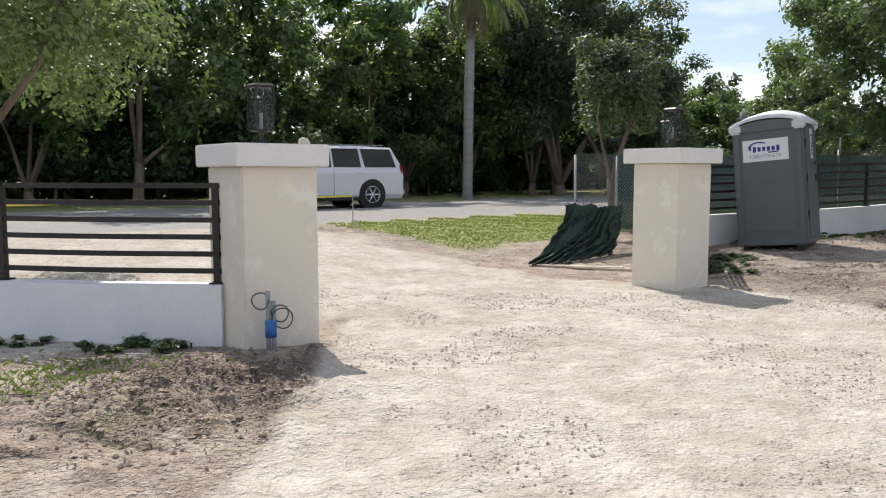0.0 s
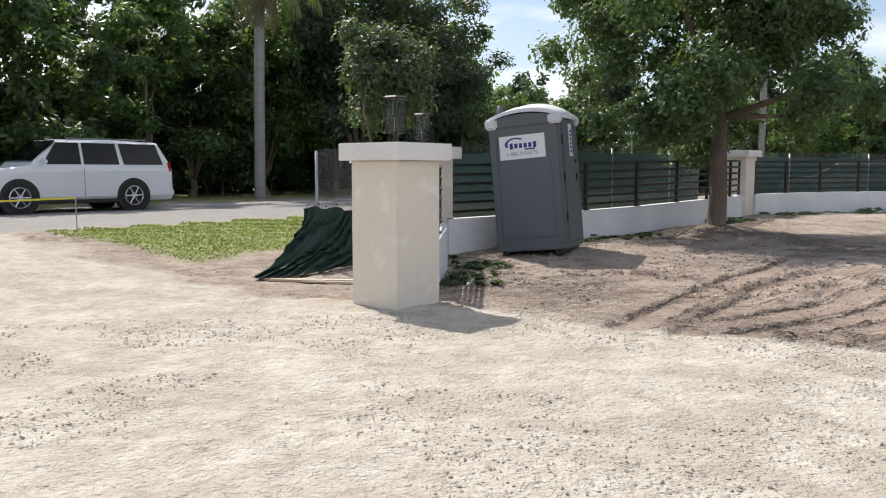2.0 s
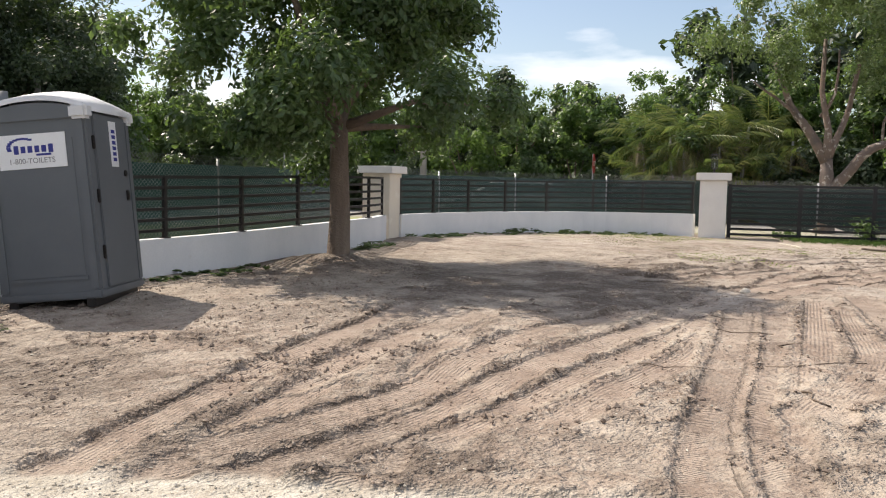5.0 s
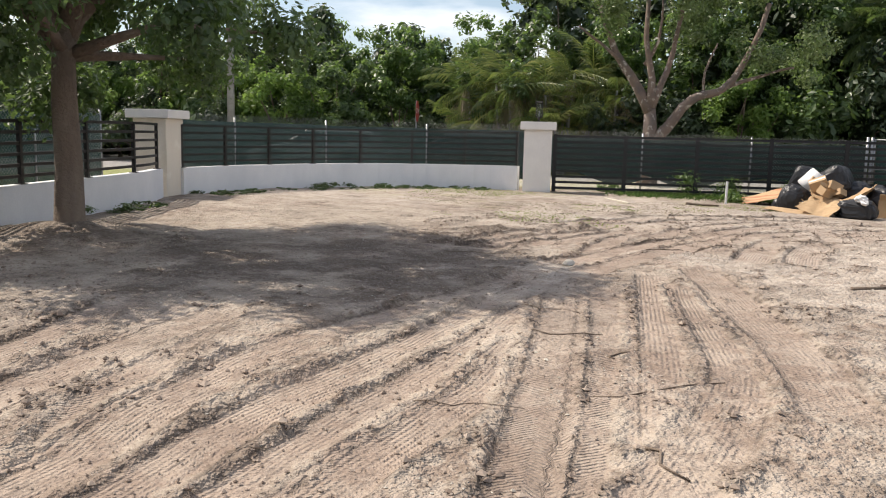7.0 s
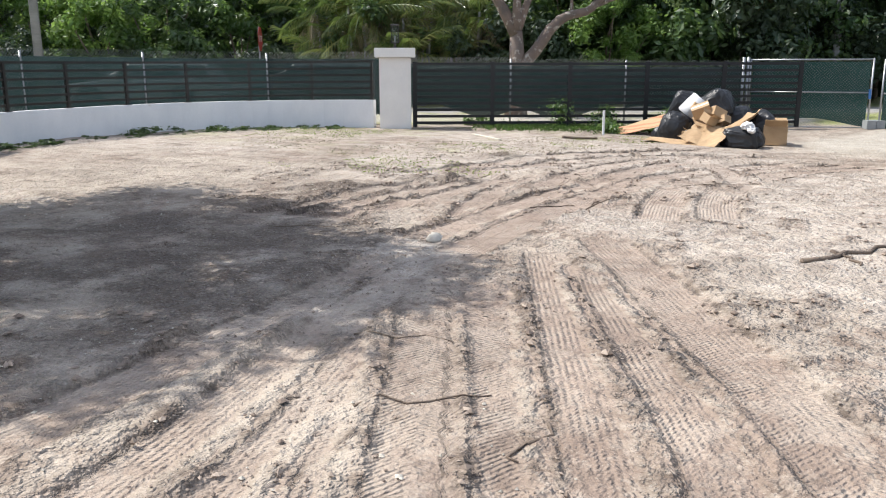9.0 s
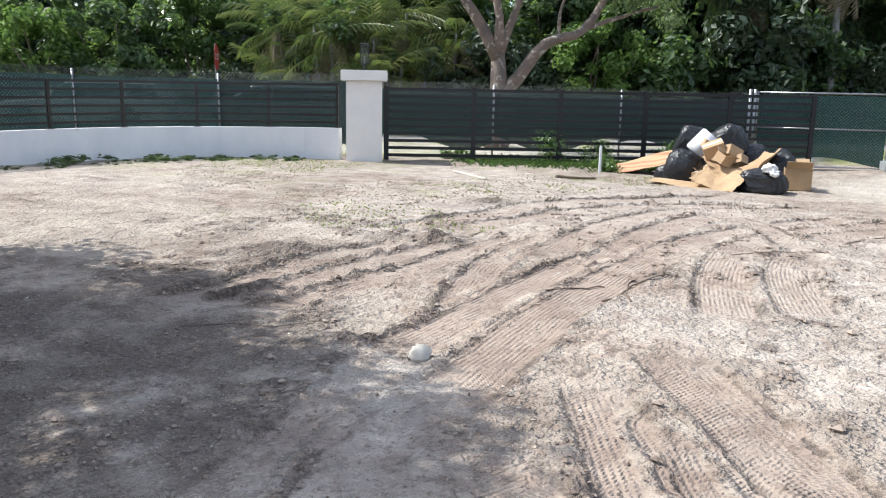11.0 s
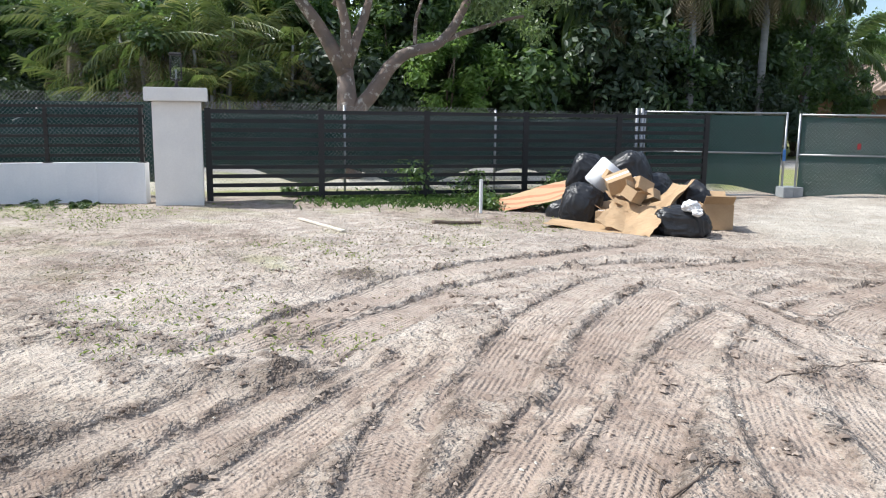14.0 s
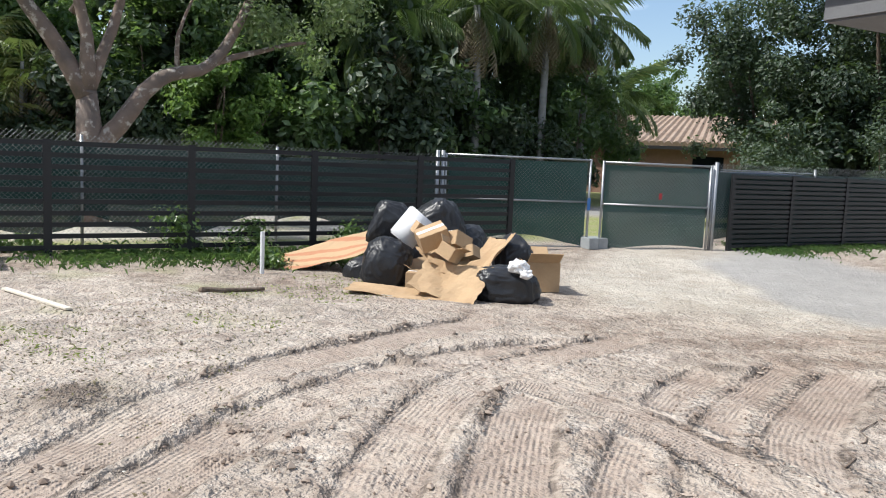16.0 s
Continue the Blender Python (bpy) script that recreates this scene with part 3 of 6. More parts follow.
        berm = np.exp(-((best - w - 0.05) / 0.042) ** 2) * fade * dirt[idx] * np.clip(0.25 + 2.8 * fbm(px, py, 5.5, 3, 0.6), 0, 2.0)
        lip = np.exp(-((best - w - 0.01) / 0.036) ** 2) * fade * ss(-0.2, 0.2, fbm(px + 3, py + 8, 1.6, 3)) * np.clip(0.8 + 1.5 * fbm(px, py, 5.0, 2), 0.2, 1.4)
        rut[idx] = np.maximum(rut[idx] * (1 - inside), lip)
        cut[idx] = np.maximum(cut[idx], depth * inside)
        ridge[idx] = np.maximum(ridge[idx] * (1 - inside), 1.1 * depth * berm)
        take = best < w + 0.1
        j = idx[take]
        tu[j], tv[j] = bu[take], bv[take]
        ts[j] = lugs
        tn[j], te[j] = best[take] / w, (fade * dirt[idx])[take]
        tk[j] = np.maximum(tk[j] * (inside[take] < 0.3), inside[take])
    h += 0.6 * np.minimum(ridge, 0.05) - cut - 0.012 * rut * dirt
    # rut edges darken as crumbly soil, and paint their thin shadows
    moist_shade += 3.2 * ridge + 0.9 * rut
    # dark soil where the yard tree's shadow falls, painting that shade deeper
    moist_shade += 0.85 * np.exp(-(((x - 11.2) / 3.0) ** 2 + ((y - 12.6) / 2.5) ** 2)) * np.clip(0.7 + 2.0 * fbm(x, y, 1.5, 4), 0, 1.4)
    # clods pushed up at the ends of the deep ruts
    for cx, cy, r, z in ((17.0, 13.0, 0.22, 0.10), (16.4, 12.6, 0.18, 0.06), (14.9, 13.3, 0.3, 0.05), (20.4, 11.9, 0.14, 0.07), (18.9, 13.6, 0.3, 0.05), (-0.95, 6.0, 0.2, 0.10), (20.9, 9.6, 0.14, 0.08)):
        g = np.exp(-((x - cx) ** 2 + (y - cy) ** 2) / r ** 2)
        h += z * g * np.clip(0.5 + 2.2 * fbm(x, y, 5.0, 3, 0.65), 0, 2)
        moist_shade += 0.9 * g
    ny, nx = len(ys), len(xs)
    grid = tv.reshape(ny, nx)
    seam = np.zeros((ny, nx), bool)
    on = tk.reshape(ny, nx) > 0.08
    dv = (np.abs(np.diff(grid, axis=0)) > 0.2) & on[1:] & on[:-1]
    seam[1:] |= dv
    seam[:-1] |= dv
    dv = (np.abs(np.diff(grid, axis=1)) > 0.2) & on[:, 1:] & on[:, :-1]
    seam[:, 1:] |= dv
    seam[:, :-1] |= dv
    tk[seam.ravel()] = 0
    te[seam.ravel()] = 0
    dry = ss(0.02 - 0.15 * ss(13, 17, x), 0.22 - 0.1 * ss(13, 17, x), fbm(x + 90, y + 20, 0.42, 4)) * (1 - 0.8 * tk) * ss(11.5, 15.5, 0.8 * x + 0.6 * y) * (1 - ss(0, 1, heap))
    SHEET["x"], SHEET["y"], SHEET["h"] = xs, ys, h.reshape(ny, nx)
    SHEET["loose"] = (np.clip(ridge * 14 + 0.9 * rut + 2.2 * rubble, 0, 1) * dirt).reshape(ny, nx)
    SHEET["dirt"], SHEET["gravel"], SHEET["turf"] = dirt.reshape(ny, nx), gravel.reshape(ny, nx), turf.reshape(ny, nx)
    k = np.arange(ny * nx).reshape(ny, nx)
    quads = np.stack([k[:-1, :-1], k[:-1, 1:], k[1:, 1:], k[1:, :-1]], -1).reshape(-1, 4)
    me = quick_mesh("ground", np.stack([x, y, h], 1), quads, GROUND, True)
    for name, v in (("gravel", np.maximum(np.maximum(gravel, swale), 0.75 * pale * (1 - turf))), ("turf", turf), ("road", np.maximum(road, 0.9 * old)), ("track", tk), ("track_u", tu), ("track_v", tv), ("track_s", ts), ("track_n", tn), ("track_e", te), ("dry", np.clip(dry, 0, 0.85)), ("moist_shade", np.clip(moist_shade, 0, 1) * dirt)):
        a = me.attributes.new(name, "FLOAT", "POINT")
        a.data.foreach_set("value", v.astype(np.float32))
    return tagged(new("ground", me), "bare sandy soil with tyre ruts beside a pale crushed limestone drive", "ground", kind="structure")


build_ground()


def on_sheet(x, y, what="h"):
    """The finished ground's height (or a mask) at points."""
    i = np.clip(np.searchsorted(SHEET["x"], x), 0, len(SHEET["x"]) - 1)
    j = np.clip(np.searchsorted(SHEET["y"], y), 0, len(SHEET["y"]) - 1)
    return SHEET[what][j, i]


def gz(x, y):
    return float(on_sheet(np.array([x]), np.array([y]))[0])


# ---- pillars, walls, railings ----
def lantern(x, y, z, rz):
    t = new("gate_lantern")
    t.matrix_basis = pose(x, y, z, 0, 0, rz) @ Matrix.Diagonal((0.76, 0.76, 0.92, 1))
    part("base_plate", boxed((0, 0, 0.012), (0.16, 0.16, 0.024), 0, 0.004), BLACK, t)
    part("stem", tube(bmesh.new(), [(0, 0, 0.02), (0, 0, 0.07), (0, 0, 0.10), (0, 0, 0.125)], [0.05, 0.028, 0.026, 0.07], 12), BLACK, t, smooth=True)
    part("floor_plate", boxed((0, 0, 0.132), (0.20, 0.20, 0.016), 0, 0.004), BLACK, t)
    for a in (-1, 1):
        for b in (-1, 1):
            part("corner_bar", boxed((a * 0.105, b * 0.105, 0.33), (0.016, 0.016, 0.40)), BLACK, t)
    for k in range(4):
        bm = bmesh.new()
        box(bm, (0, 0.105, 0.33), (0.19, 0.004, 0.385), m=Matrix.Rotation(k * math.pi / 2, 4, "Z"))
        ob = part("pane", bm, PANE, t, "seeded clear glass pane")
        ob.visible_shadow = False
    part("top_frame", boxed((0, 0, 0.54), (0.245, 0.245, 0.02), 0, 0.004), BLACK, t)
    bm = bmesh.new()
    bmesh.ops.create_cone(bm, cap_ends=True, segments=4, radius1=0.175, radius2=0.14, depth=0.02, matrix=pose(0, 0, 0.56, 0, 0, 45))
    part("roof", bm, BLACK, t)
    part("candle_tube", tube(bmesh.new(), [(0, 0, 0.14), (0, 0, 0.30)], 0.022, 10), PVC, t)
    return tagged(t, "black metal box lantern with clear glass on a pillar cap", "lantern", "gate lanterns")


PVC = worn("grey_conduit", (0.28, 0.30, 0.31), (0.36, 0.38, 0.39), 6, 0.6)
PANE = glass_mat("lantern_glass", (0.05, 0.06, 0.055), 0.80)


def pillar(name, x, y, rz, base, cap_low, cap_top, w=0.70, cap=0.90, lamp=True, face=STUCCO):
    t = new(name)
    t.matrix_basis = pose(x, y, 0, 0, 0, rz)
    part("shaft", boxed((0, 0, (base - 0.3 + cap_low) / 2), (w, w, cap_low - base + 0.3), 0, 0.012), face, t)
    part("cap", boxed((0, 0, (cap_low + cap_top) / 2 + 0.002), (cap, cap, cap_top - cap_low), 0, 0.010), CAP, t, "white painted overhanging cap slab")
    tagged(t, "cream stucco gate pillar with a white slab cap", "pillar", "gate pillars", "structure")
    if lamp:
        lantern(x, y, cap_top + 0.002, rz)
    return t


pillar("pillar_1", -1.58, 7.10, 38.0, 0.02, 1.54, 1.73, cap=0.86)
pillar("pillar_2", 2.99, 10.60, 38.5, 0.04, 1.60, 1.79)
pillar("pillar_3", 3.95, 14.35, 38.5, 0.18, 1.67, 1.86)
pillar("pillar_4", 13.58, 21.08, 36.0, 0.32, 1.84, 2.01, lamp=False)
pillar("pillar_5", 22.62, 18.75, 38.5, 0.33, 1.85, 2.05, face=CAP)


def rail_fence(p, base, label, posts, height=0.87, rails=6, rail_h=0.045):
    """Posts and level bars on top of a wall that follows the path p; base is the wall's top along it."""
    a, total = at_length(p, 0)
    t = new("metal_railing")
    t.matrix_basis = pose(0, 0, 0)
    zs = base if len(np.shape(base)) else np.full(len(p), base)
    for k in range(rails):
        dz = height - 0.02 - k * (height - 0.13) / (rails - 1)
        part("rail", ribbon(p, zs + dz - rail_h / 2, zs + dz + rail_h / 2, 0.035), BLACK, t)
    q = np.column_stack([p[:, :2], zs])
    for s in np.linspace(0.06, total - 0.06, posts):
        (x, y, z), _ = at_length(q, s)
        (x2, y2, _), _ = at_length(q, min(s + 0.1, total))
        (x1, y1, _), _ = at_length(q, max(s - 0.1, 0))
        rz = math.degrees(math.atan2(y2 - y1, x2 - x1))
        part("post", box(boxed((x, y, z + height / 2), (0.055, 0.055, height), rz), (x, y, z + 0.006), (0.12, 0.12, 0.012), rz), BLACK, t)
    return tagged(t, label, "railing", "wall railings")


def wing_wall(name, pts, label, thick=0.2):
    """pts: x, y and the height of the top."""
    p = smooth_path(pts, 0.3)
    low = ground_z(p[:, 0], p[:, 1]) - 0.3
    tagged(part(name, ribbon(p, low, p[:, 2], thick), WALL, None), label, "wall", kind="structure")
    return p


def railed_wall(name, pts, posts, label):
    p = wing_wall(name, pts, label)
    rail_fence(p, p[:, 2] + 0.001, "black metal railing of level bars on a white wall", posts)
    return p


railed_wall("wall_1", [(-1.90, 6.98, 0.53), (-3.3, 7.12, 0.53), (-4.7, 7.5, 0.53), (-6.2, 8.2, 0.53), (-9.0, 9.9, 0.55), (-13, 12, 0.6)], 7, "low white rendered wall beside the gate")
railed_wall("wall_2", [(3.42, 10.92, 0.60), (3.70, 12.0, 0.64), (3.98, 13.0, 0.67), (4.14, 13.92, 0.70)], 3, "low white rendered return wall")
WALL_3 = railed_wall("wall_3", [(4.30, 14.25, 0.72), (6.0, 15.0, 0.75), (7.8, 15.95, 0.78), (9.1, 16.75, 0.81), (10.3, 17.6, 0.84), (11.7, 18.75, 0.86), (12.6, 19.6, 0.87), (13.3, 20.55, 0.87)], 8, "low white rendered boundary wall")
WALL_4 = railed_wall("wall_4", [(13.95, 20.95, 0.87), (16.0, 21.75, 0.88), (18.5, 22.1, 0.89), (20.4, 21.55, 0.90), (21.8, 20.2, 0.91), (22.35, 19.15, 0.92)], 8, "curved low white rendered wall between pillars")


# ---- sliding gate ----
def slat_gate(name, p0, p1, panels, z0, z1, slats, label, tail=0.0, screen=None):
    p0, p1 = Vector(p0), Vector(p1)
    d = p1 - p0
    L, rz = d.length, math.degrees(math.atan2(d.y, d.x))
    t = new(name)
    t.matrix_basis = pose(p0.x, p0.y, 0, 0, 0, rz)
    for k in range(panels + 1):
        part("post", boxed((L * k / panels, 0, (z0 + z1) / 2 - 0.03), (0.10, 0.05, z1 - z0 + 0.08), 0, 0.004), GREYMETAL, t)
    for k in range(slats):
        z = z0 + 0.05 + (z1 - z0 - 0.09) * k / (slats - 1)
        part("slat", boxed((L / 2, 0.0, z), (L, 0.025, 0.062)), GREYMETAL, t)
    if screen:
        part("screen", boxed((L / 2, 0.03, (z0 + z1) / 2), (L, 0.004, z1 - z0 - 0.06)), SCREEN, t, "dark green screen cloth")
    return tagged(t, label, "gate" if "gate" in name else "fence")


slat_gate("sliding_gate", (23.16, 18.62), (28.60, 11.52), 5, 0.33, 1.75, 10, "dark grey metal sliding gate with level slats")
slat_gate("slat_fence", (29.95, 7.55), (34.8, 0.9), 5, 0.20, 1.66, 16, "dark grey slatted metal fence backed with green cloth", screen=True)


# ---- chain-link fence with green cloth ----
def chain_mesh(L, h, pitch=0.07, wire=0.0023, top_spikes=True):
    """Diamond wire netting in the x-z plane: two sets of slanting wires, each a thin three-sided rod."""
    n = int((L + h) / pitch)
    V, F = [], []
    for sgn in (1, -1):
        for i in range(n + 1):
            a = i * pitch - h if sgn > 0 else i * pitch
            lo, hi = max(0.0, -a if sgn > 0 else a - L), min(h, (L - a) if sgn > 0 else a)
            if hi - lo < 0.02:
                continue
            top = hi + (0.035 if top_spikes and hi >= h - 1e-6 else 0)
            for z in (lo, top):
                xx = a + sgn * z
                V += [(xx - wire, 0.0, z), (xx + wire, -wire, z), (xx + wire, wire, z)]
            k = len(V) - 6
            F += [(k, k + 1, k + 4, k + 3), (k + 1, k + 2, k + 5, k + 4), (k + 2, k, k + 3, k + 5)]
    return quick_mesh("netting", V, F, NET)


def cloth(L, h, sag, seed, mat=SCREEN):
    rng = random.Random(seed)
    nx, nz = max(4, int(L / 0.15)), 8
    V, F = [], []
    ph = rng.random() * 6
    for i in range(nx + 1):
        for j in range(nz + 1):
            x, w = L * i / nx, j / nz
            V.append((x, 0.018 + 0.012 * math.sin(x * 5 + ph) * (1 - w), w * h + sag * (1 - w) * (0.5 + 0.5 * math.sin(x * 2.2 + ph + 1.2))))
    for i in range(nx):
        for j in range(nz):
            k = i * (nz + 1) + j
            F.append((k, k + nz + 1, k + nz + 2, k + 1))
    return quick_mesh("screen_cloth", V, F, mat, True)


def chain_run(pts, height=1.75, low=0.12, cloth_top=0.12, first=True, bare=0, sag=0.12):
    """Straight bays of chain-link from post to post, each bay a thing of its own."""
    for i, (a, b) in enumerate(zip(pts, pts[1:])):
        L = math.hypot(b[0] - a[0], b[1] - a[1])
        z = min(gz(*a), gz(*b))
        t = new("chain_link_bay")
        t.matrix_basis = pose(a[0], a[1], z, 0, 0, math.degrees(math.atan2(b[1] - a[1], b[0] - a[0])))
        under(new("netting", chain_mesh(L, height - 0.06)), t).location = (0, 0, 0.06)
        if i >= bare:
            under(new("screen_cloth", cloth(L, height - cloth_top - low, sag, i)), t).location = (0, 0, low)
        part("post", tube(bmesh.new(), [(L, 0.03, -0.3), (L, 0.03, height)], 0.024, 10), GALV, t, smooth=True)
        if i == 0 and first:
            part("post", tube(bmesh.new(), [(0, 0.03, -0.3), (0, 0.03, height)], 0.024, 10), GALV, t, smooth=True)
        tagged(t, "chain-link fence bay hung with dark green screen cloth", "fence", "chain-link bays")


def offset_path(p, off, step):
    q = p[:, :2] + normals_of(p) * off
    _, total = at_length(q, 0)
    n = max(1, round(total / step))
    return [tuple(at_length(q, s)[0]) for s in np.linspace(0, total, n + 1)]


chain_run([(2.29, 13.89), (3.3, 15.3)] + offset_path(WALL_3, 1.0, 3.0)[1:], 1.72, bare=1)
chain_run(offset_path(WALL_4, 0.9, 2.9), 1.65)
chain_run([(23.6, 19.55), (25.2, 17.3), (26.8, 15.05), (28.42, 12.78)], 1.53, low=0.16, sag=0.34)
chain_run([(29.85, 7.9), (31.6, 5.6), (33.3, 3.3), (35.0, 1.0)], 1.54)


def tube_gate(a, b, z0, height, label, sag=0.1):
    L = math.hypot(b[0] - a[0], b[1] - a[1])
    t = new("chain_link_gate")
    t.matrix_basis = pose(a[0], a[1], z0, 0, 0, math.degrees(math.atan2(b[1] - a[1], b[0] - a[0])))
    for x in (0.0, L):
        part("upright", tube(bmesh.new(), [(x, 0, -0.08), (x, 0, height)], 0.022, 10), GALV, t, smooth=True)
    for z in (0.02, height * 0.52, height - 0.02):
        part("crossbar", tube(bmesh.new(), [(0, 0, z), (L, 0, z)], 0.018, 8), GALV, t, smooth=True)
    under(new("netting", chain_mesh(L, height - 0.02, top_spikes=False)), t)
    under(new("screen_cloth", cloth(L * 0.96, height - 0.10, sag, 5, GATE_CLOTH_LIT)), t).location = (L * 0.02, 0, 0.03)
    return tagged(t, label, "gate", "chain-link gates")


tube_gate((28.55, 12.65), (29.42, 10.15), 0.22, 1.60, "galvanised chain-link gate leaf with torn green cloth", 0.2)
tube_gate((29.45, 9.92), (29.82, 7.98), 0.20, 1.60, "galvanised chain-link gate leaf with green cloth")
for x, y in ((28.42, 12.78), (28.50, 12.70), (29.86, 7.88)):
    tagged(part("gate_post", tube(bmesh.new(), [(x, y, -0.2), (x, y, 1.86)], 0.035, 12), GALV, None, smooth=True), "galvanised steel gate post", "post", "gate posts")


# ---- small tags left on the fences ----
def tag(x, y, z, size, rz, colour, label):
    bm = boxed((0, 0, 0), (size[0], 0.006, size[1]), 0, 0.002)
    for v in bm.verts:
        v.co.y += 0.03 * math.sin(v.co.x * 25 + v.co.z * 14)
    t = part("marker_tag", bm, worn(label.split()[0] + "_plastic", colour, tuple(c * 0.8 for c in colour), 8, 0.5), None)
    t.matrix_basis = pose(x, y, z, 0, 6, rz)
    tagged(t, label, "tag", "tags on the fences")


tag(29.56, 8.88, 1.21, (0.07, 0.11), 101, (0.42, 0.03, 0.04), "red plastic tag tied to the chain-link gate")
tag(31.66, 5.35, 0.52, (0.12, 0.14), 126, (0.62, 0.52, 0.04), "yellow plastic tag tied to the slatted fence")
tag(29.33, 10.15, 1.02, (0.06, 0.22), 109, (0.05, 0.20, 0.55), "blue plastic strip tied to the gate's upright")


# ---- plants ----
def leaf_cloud(clumps, n, size, seed, droop=0.2, shell=0.55):
    """n folded leaves on and in a set of clumps (x, y, z, radius); returns vertices and quads."""
    r = np.random.RandomState(seed)
    c = np.array(clumps, float)
    w = c[:, 3] ** 2
    i = r.choice(len(c), n, p=w / w.sum())
    d = r.normal(size=(n, 3))
    d /= np.linalg.norm(d, axis=1)[:, None]
    rad = c[i, 3] * (shell + (1 - shell) * r.rand(n)) * (1 + 0.16 * np.sin(d[:, 0] * 7 + i) * np.cos(d[:, 1] * 6 + 2 * i))
    p = c[i, :3] + d * rad[:, None] * np.array([1, 1, 0.8])
    up = d + r.normal(size=(n, 3)) * 0.6 + np.array([0, 0, 0.7])
    up /= np.linalg.norm(up, axis=1)[:, None]
    f = np.cross(up, r.normal(size=(n, 3)))
    f /= np.linalg.norm(f, axis=1)[:, None]
    f[:, 2] -= droop
    s = np.cross(f, up)
    ln = (size * (0.6 + 0.8 * r.rand(n)))[:, None]
    wd = ln * 0.27
    v = np.stack([p - f * ln * 0.5, p + s * wd + up * ln * 0.06, p + f * ln * 0.5, p - s * wd + up * ln * 0.06], 1).reshape(-1, 3)
    return v, np.arange(n * 4).reshape(n, 4)


def crown_clumps(rng, centre, rx, rz, n, small, flat=0.0):
    out = []
    for _ in range(n):
        a, b, k = rng.uniform(0, 6.283), rng.uniform(-0.9, 1.0), rng.uniform(0.35, 1.0)
        q = math.sqrt(1 - b * b)
        out.append((centre[0] + rx * k * q * math.cos(a), centre[1] + rx * k * q * math.sin(a), centre[2] + rz * k * b, rng.uniform(0.6, 1.3) * small))
    return out


def trunk_and_limbs(t, rng, foot, trunk_top, r0, clumps, n, bark):
    """A tapered trunk, and limbs that reach towards some of the clumps, each a part."""
    foot, top = Vector(foot), Vector(trunk_top)
    mids = [foot + (top - foot) * k + Vector((rng.uniform(-1, 1), rng.uniform(-1, 1), 0)) * r0 * 0.35 * (0 < k < 1) for k in (0, 0.06, 0.3, 0.6, 1)]
    part("trunk", tube(bmesh.new(), mids, [r0 * 1.5, r0 * 1.1, r0 * 0.95, r0 * 0.88, r0 * 0.7], 10), bark, t, smooth=True)
    for c in rng.sample(clumps, min(n, len(clumps))):
        goal = Vector(c[:3])
        start = foot + (top - foot) * rng.uniform(0.78, 1.0)
        if goal.z < start.z + 0.3:
            start = foot + (top - foot) * 0.8
        bend = start.lerp(goal, 0.5) + Vector((rng.uniform(-0.3, 0.3), rng.uniform(-0.3, 0.3), rng.uniform(0.0, 0.5)))
        part("limb", tube(bmesh.new(), [start, start.lerp(bend, 0.5), bend, goal], [r0 * 0.5, r0 * 0.38, r0 * 0.26, r0 * 0.08], 6), bark, t, smooth=True)


def broadleaf(name, x, y, height, rx, low, seed, leaf, n_leaves, size, clumps, small, r0, label, bark=BARK, group="", fork=None, n_limbs=4, z=None, shell=0.5, squeeze=1.0):
    rng = random.Random(seed)
    t = new(name)
    t.matrix_basis = pose(x, y, gz(x, y) if z is None else z, 0, 0, 0)
    cz, rz = (height + low) / 2, (height - low) / 2
    cl = crown_clumps(rng, (0, 0, cz), rx, rz, clumps, small)
    cl = [(a, b * squeeze, c, d) for a, b, c, d in cl]
    trunk_and_limbs(t, rng, (0, 0, -0.15), (rng.uniform(-0.1, 0.1), rng.uniform(-0.1, 0.1), fork or low * 0.9), r0, cl, n_limbs, bark)
    v, f = leaf_cloud(cl, n_leaves, size, seed, shell=shell)
    under(new("crown", quick_mesh("crown", v, f, leaf)), t)
    return tagged(t, label, "tree", group)


def frond(r, length, n, curl, width=0.5, droop=0.85):
    """One palm leaf: a bent rib with drooping leaflets along both sides; returns vertices and quads."""
    V, F = [], []
    for i in range(n):
        k = 0.12 + 0.88 * i / n
        a = curl * k
        x, z = length * (math.sin(a) / max(curl, 0.1)), length * ((math.cos(a) - 1) / max(curl, 0.1))
        dx, dz = math.cos(a), -math.sin(a)
        w = width * math.sin(math.pi * min(1, 0.12 + 0.86 * k)) ** 0.7 * (0.85 + 0.3 * r.rand())
        for s in (-1, 1):
            b = len(V)
            ln, hw = w, 0.018 * length / 2 + 0.008
            tip = (x + dx * ln * 0.55, s * ln * 0.75, z + dz * ln * 0.55 - droop * ln * (0.6 + 0.6 * r.rand()))
            mid = (x + dx * ln * 0.35, s * ln * 0.45, z + dz * ln * 0.3 - 0.12 * ln)
            V += [(x - hw * dx, 0, z - hw * dz), (mid[0] - hw, mid[1], mid[2]), tip, (mid[0] + hw, mid[1], mid[2] + 0.02)]
            F.append((b, b + 1, b + 2, b + 3))
    b = len(V)
    m = 7
    for i in range(m + 1):
        a = curl * i / m
        x, z = length * (math.sin(a) / max(curl, 0.1)), length * ((math.cos(a) - 1) / max(curl, 0.1))
        w = 0.022 * (1.15 - i / m)
        V += [(x, -w, z + 0.004), (x, w, z + 0.004)]
    F += [(b + 2 * i, b + 2 * i + 1, b + 2 * i + 3, b + 2 * i + 2) for i in range(m)]
    return V, F


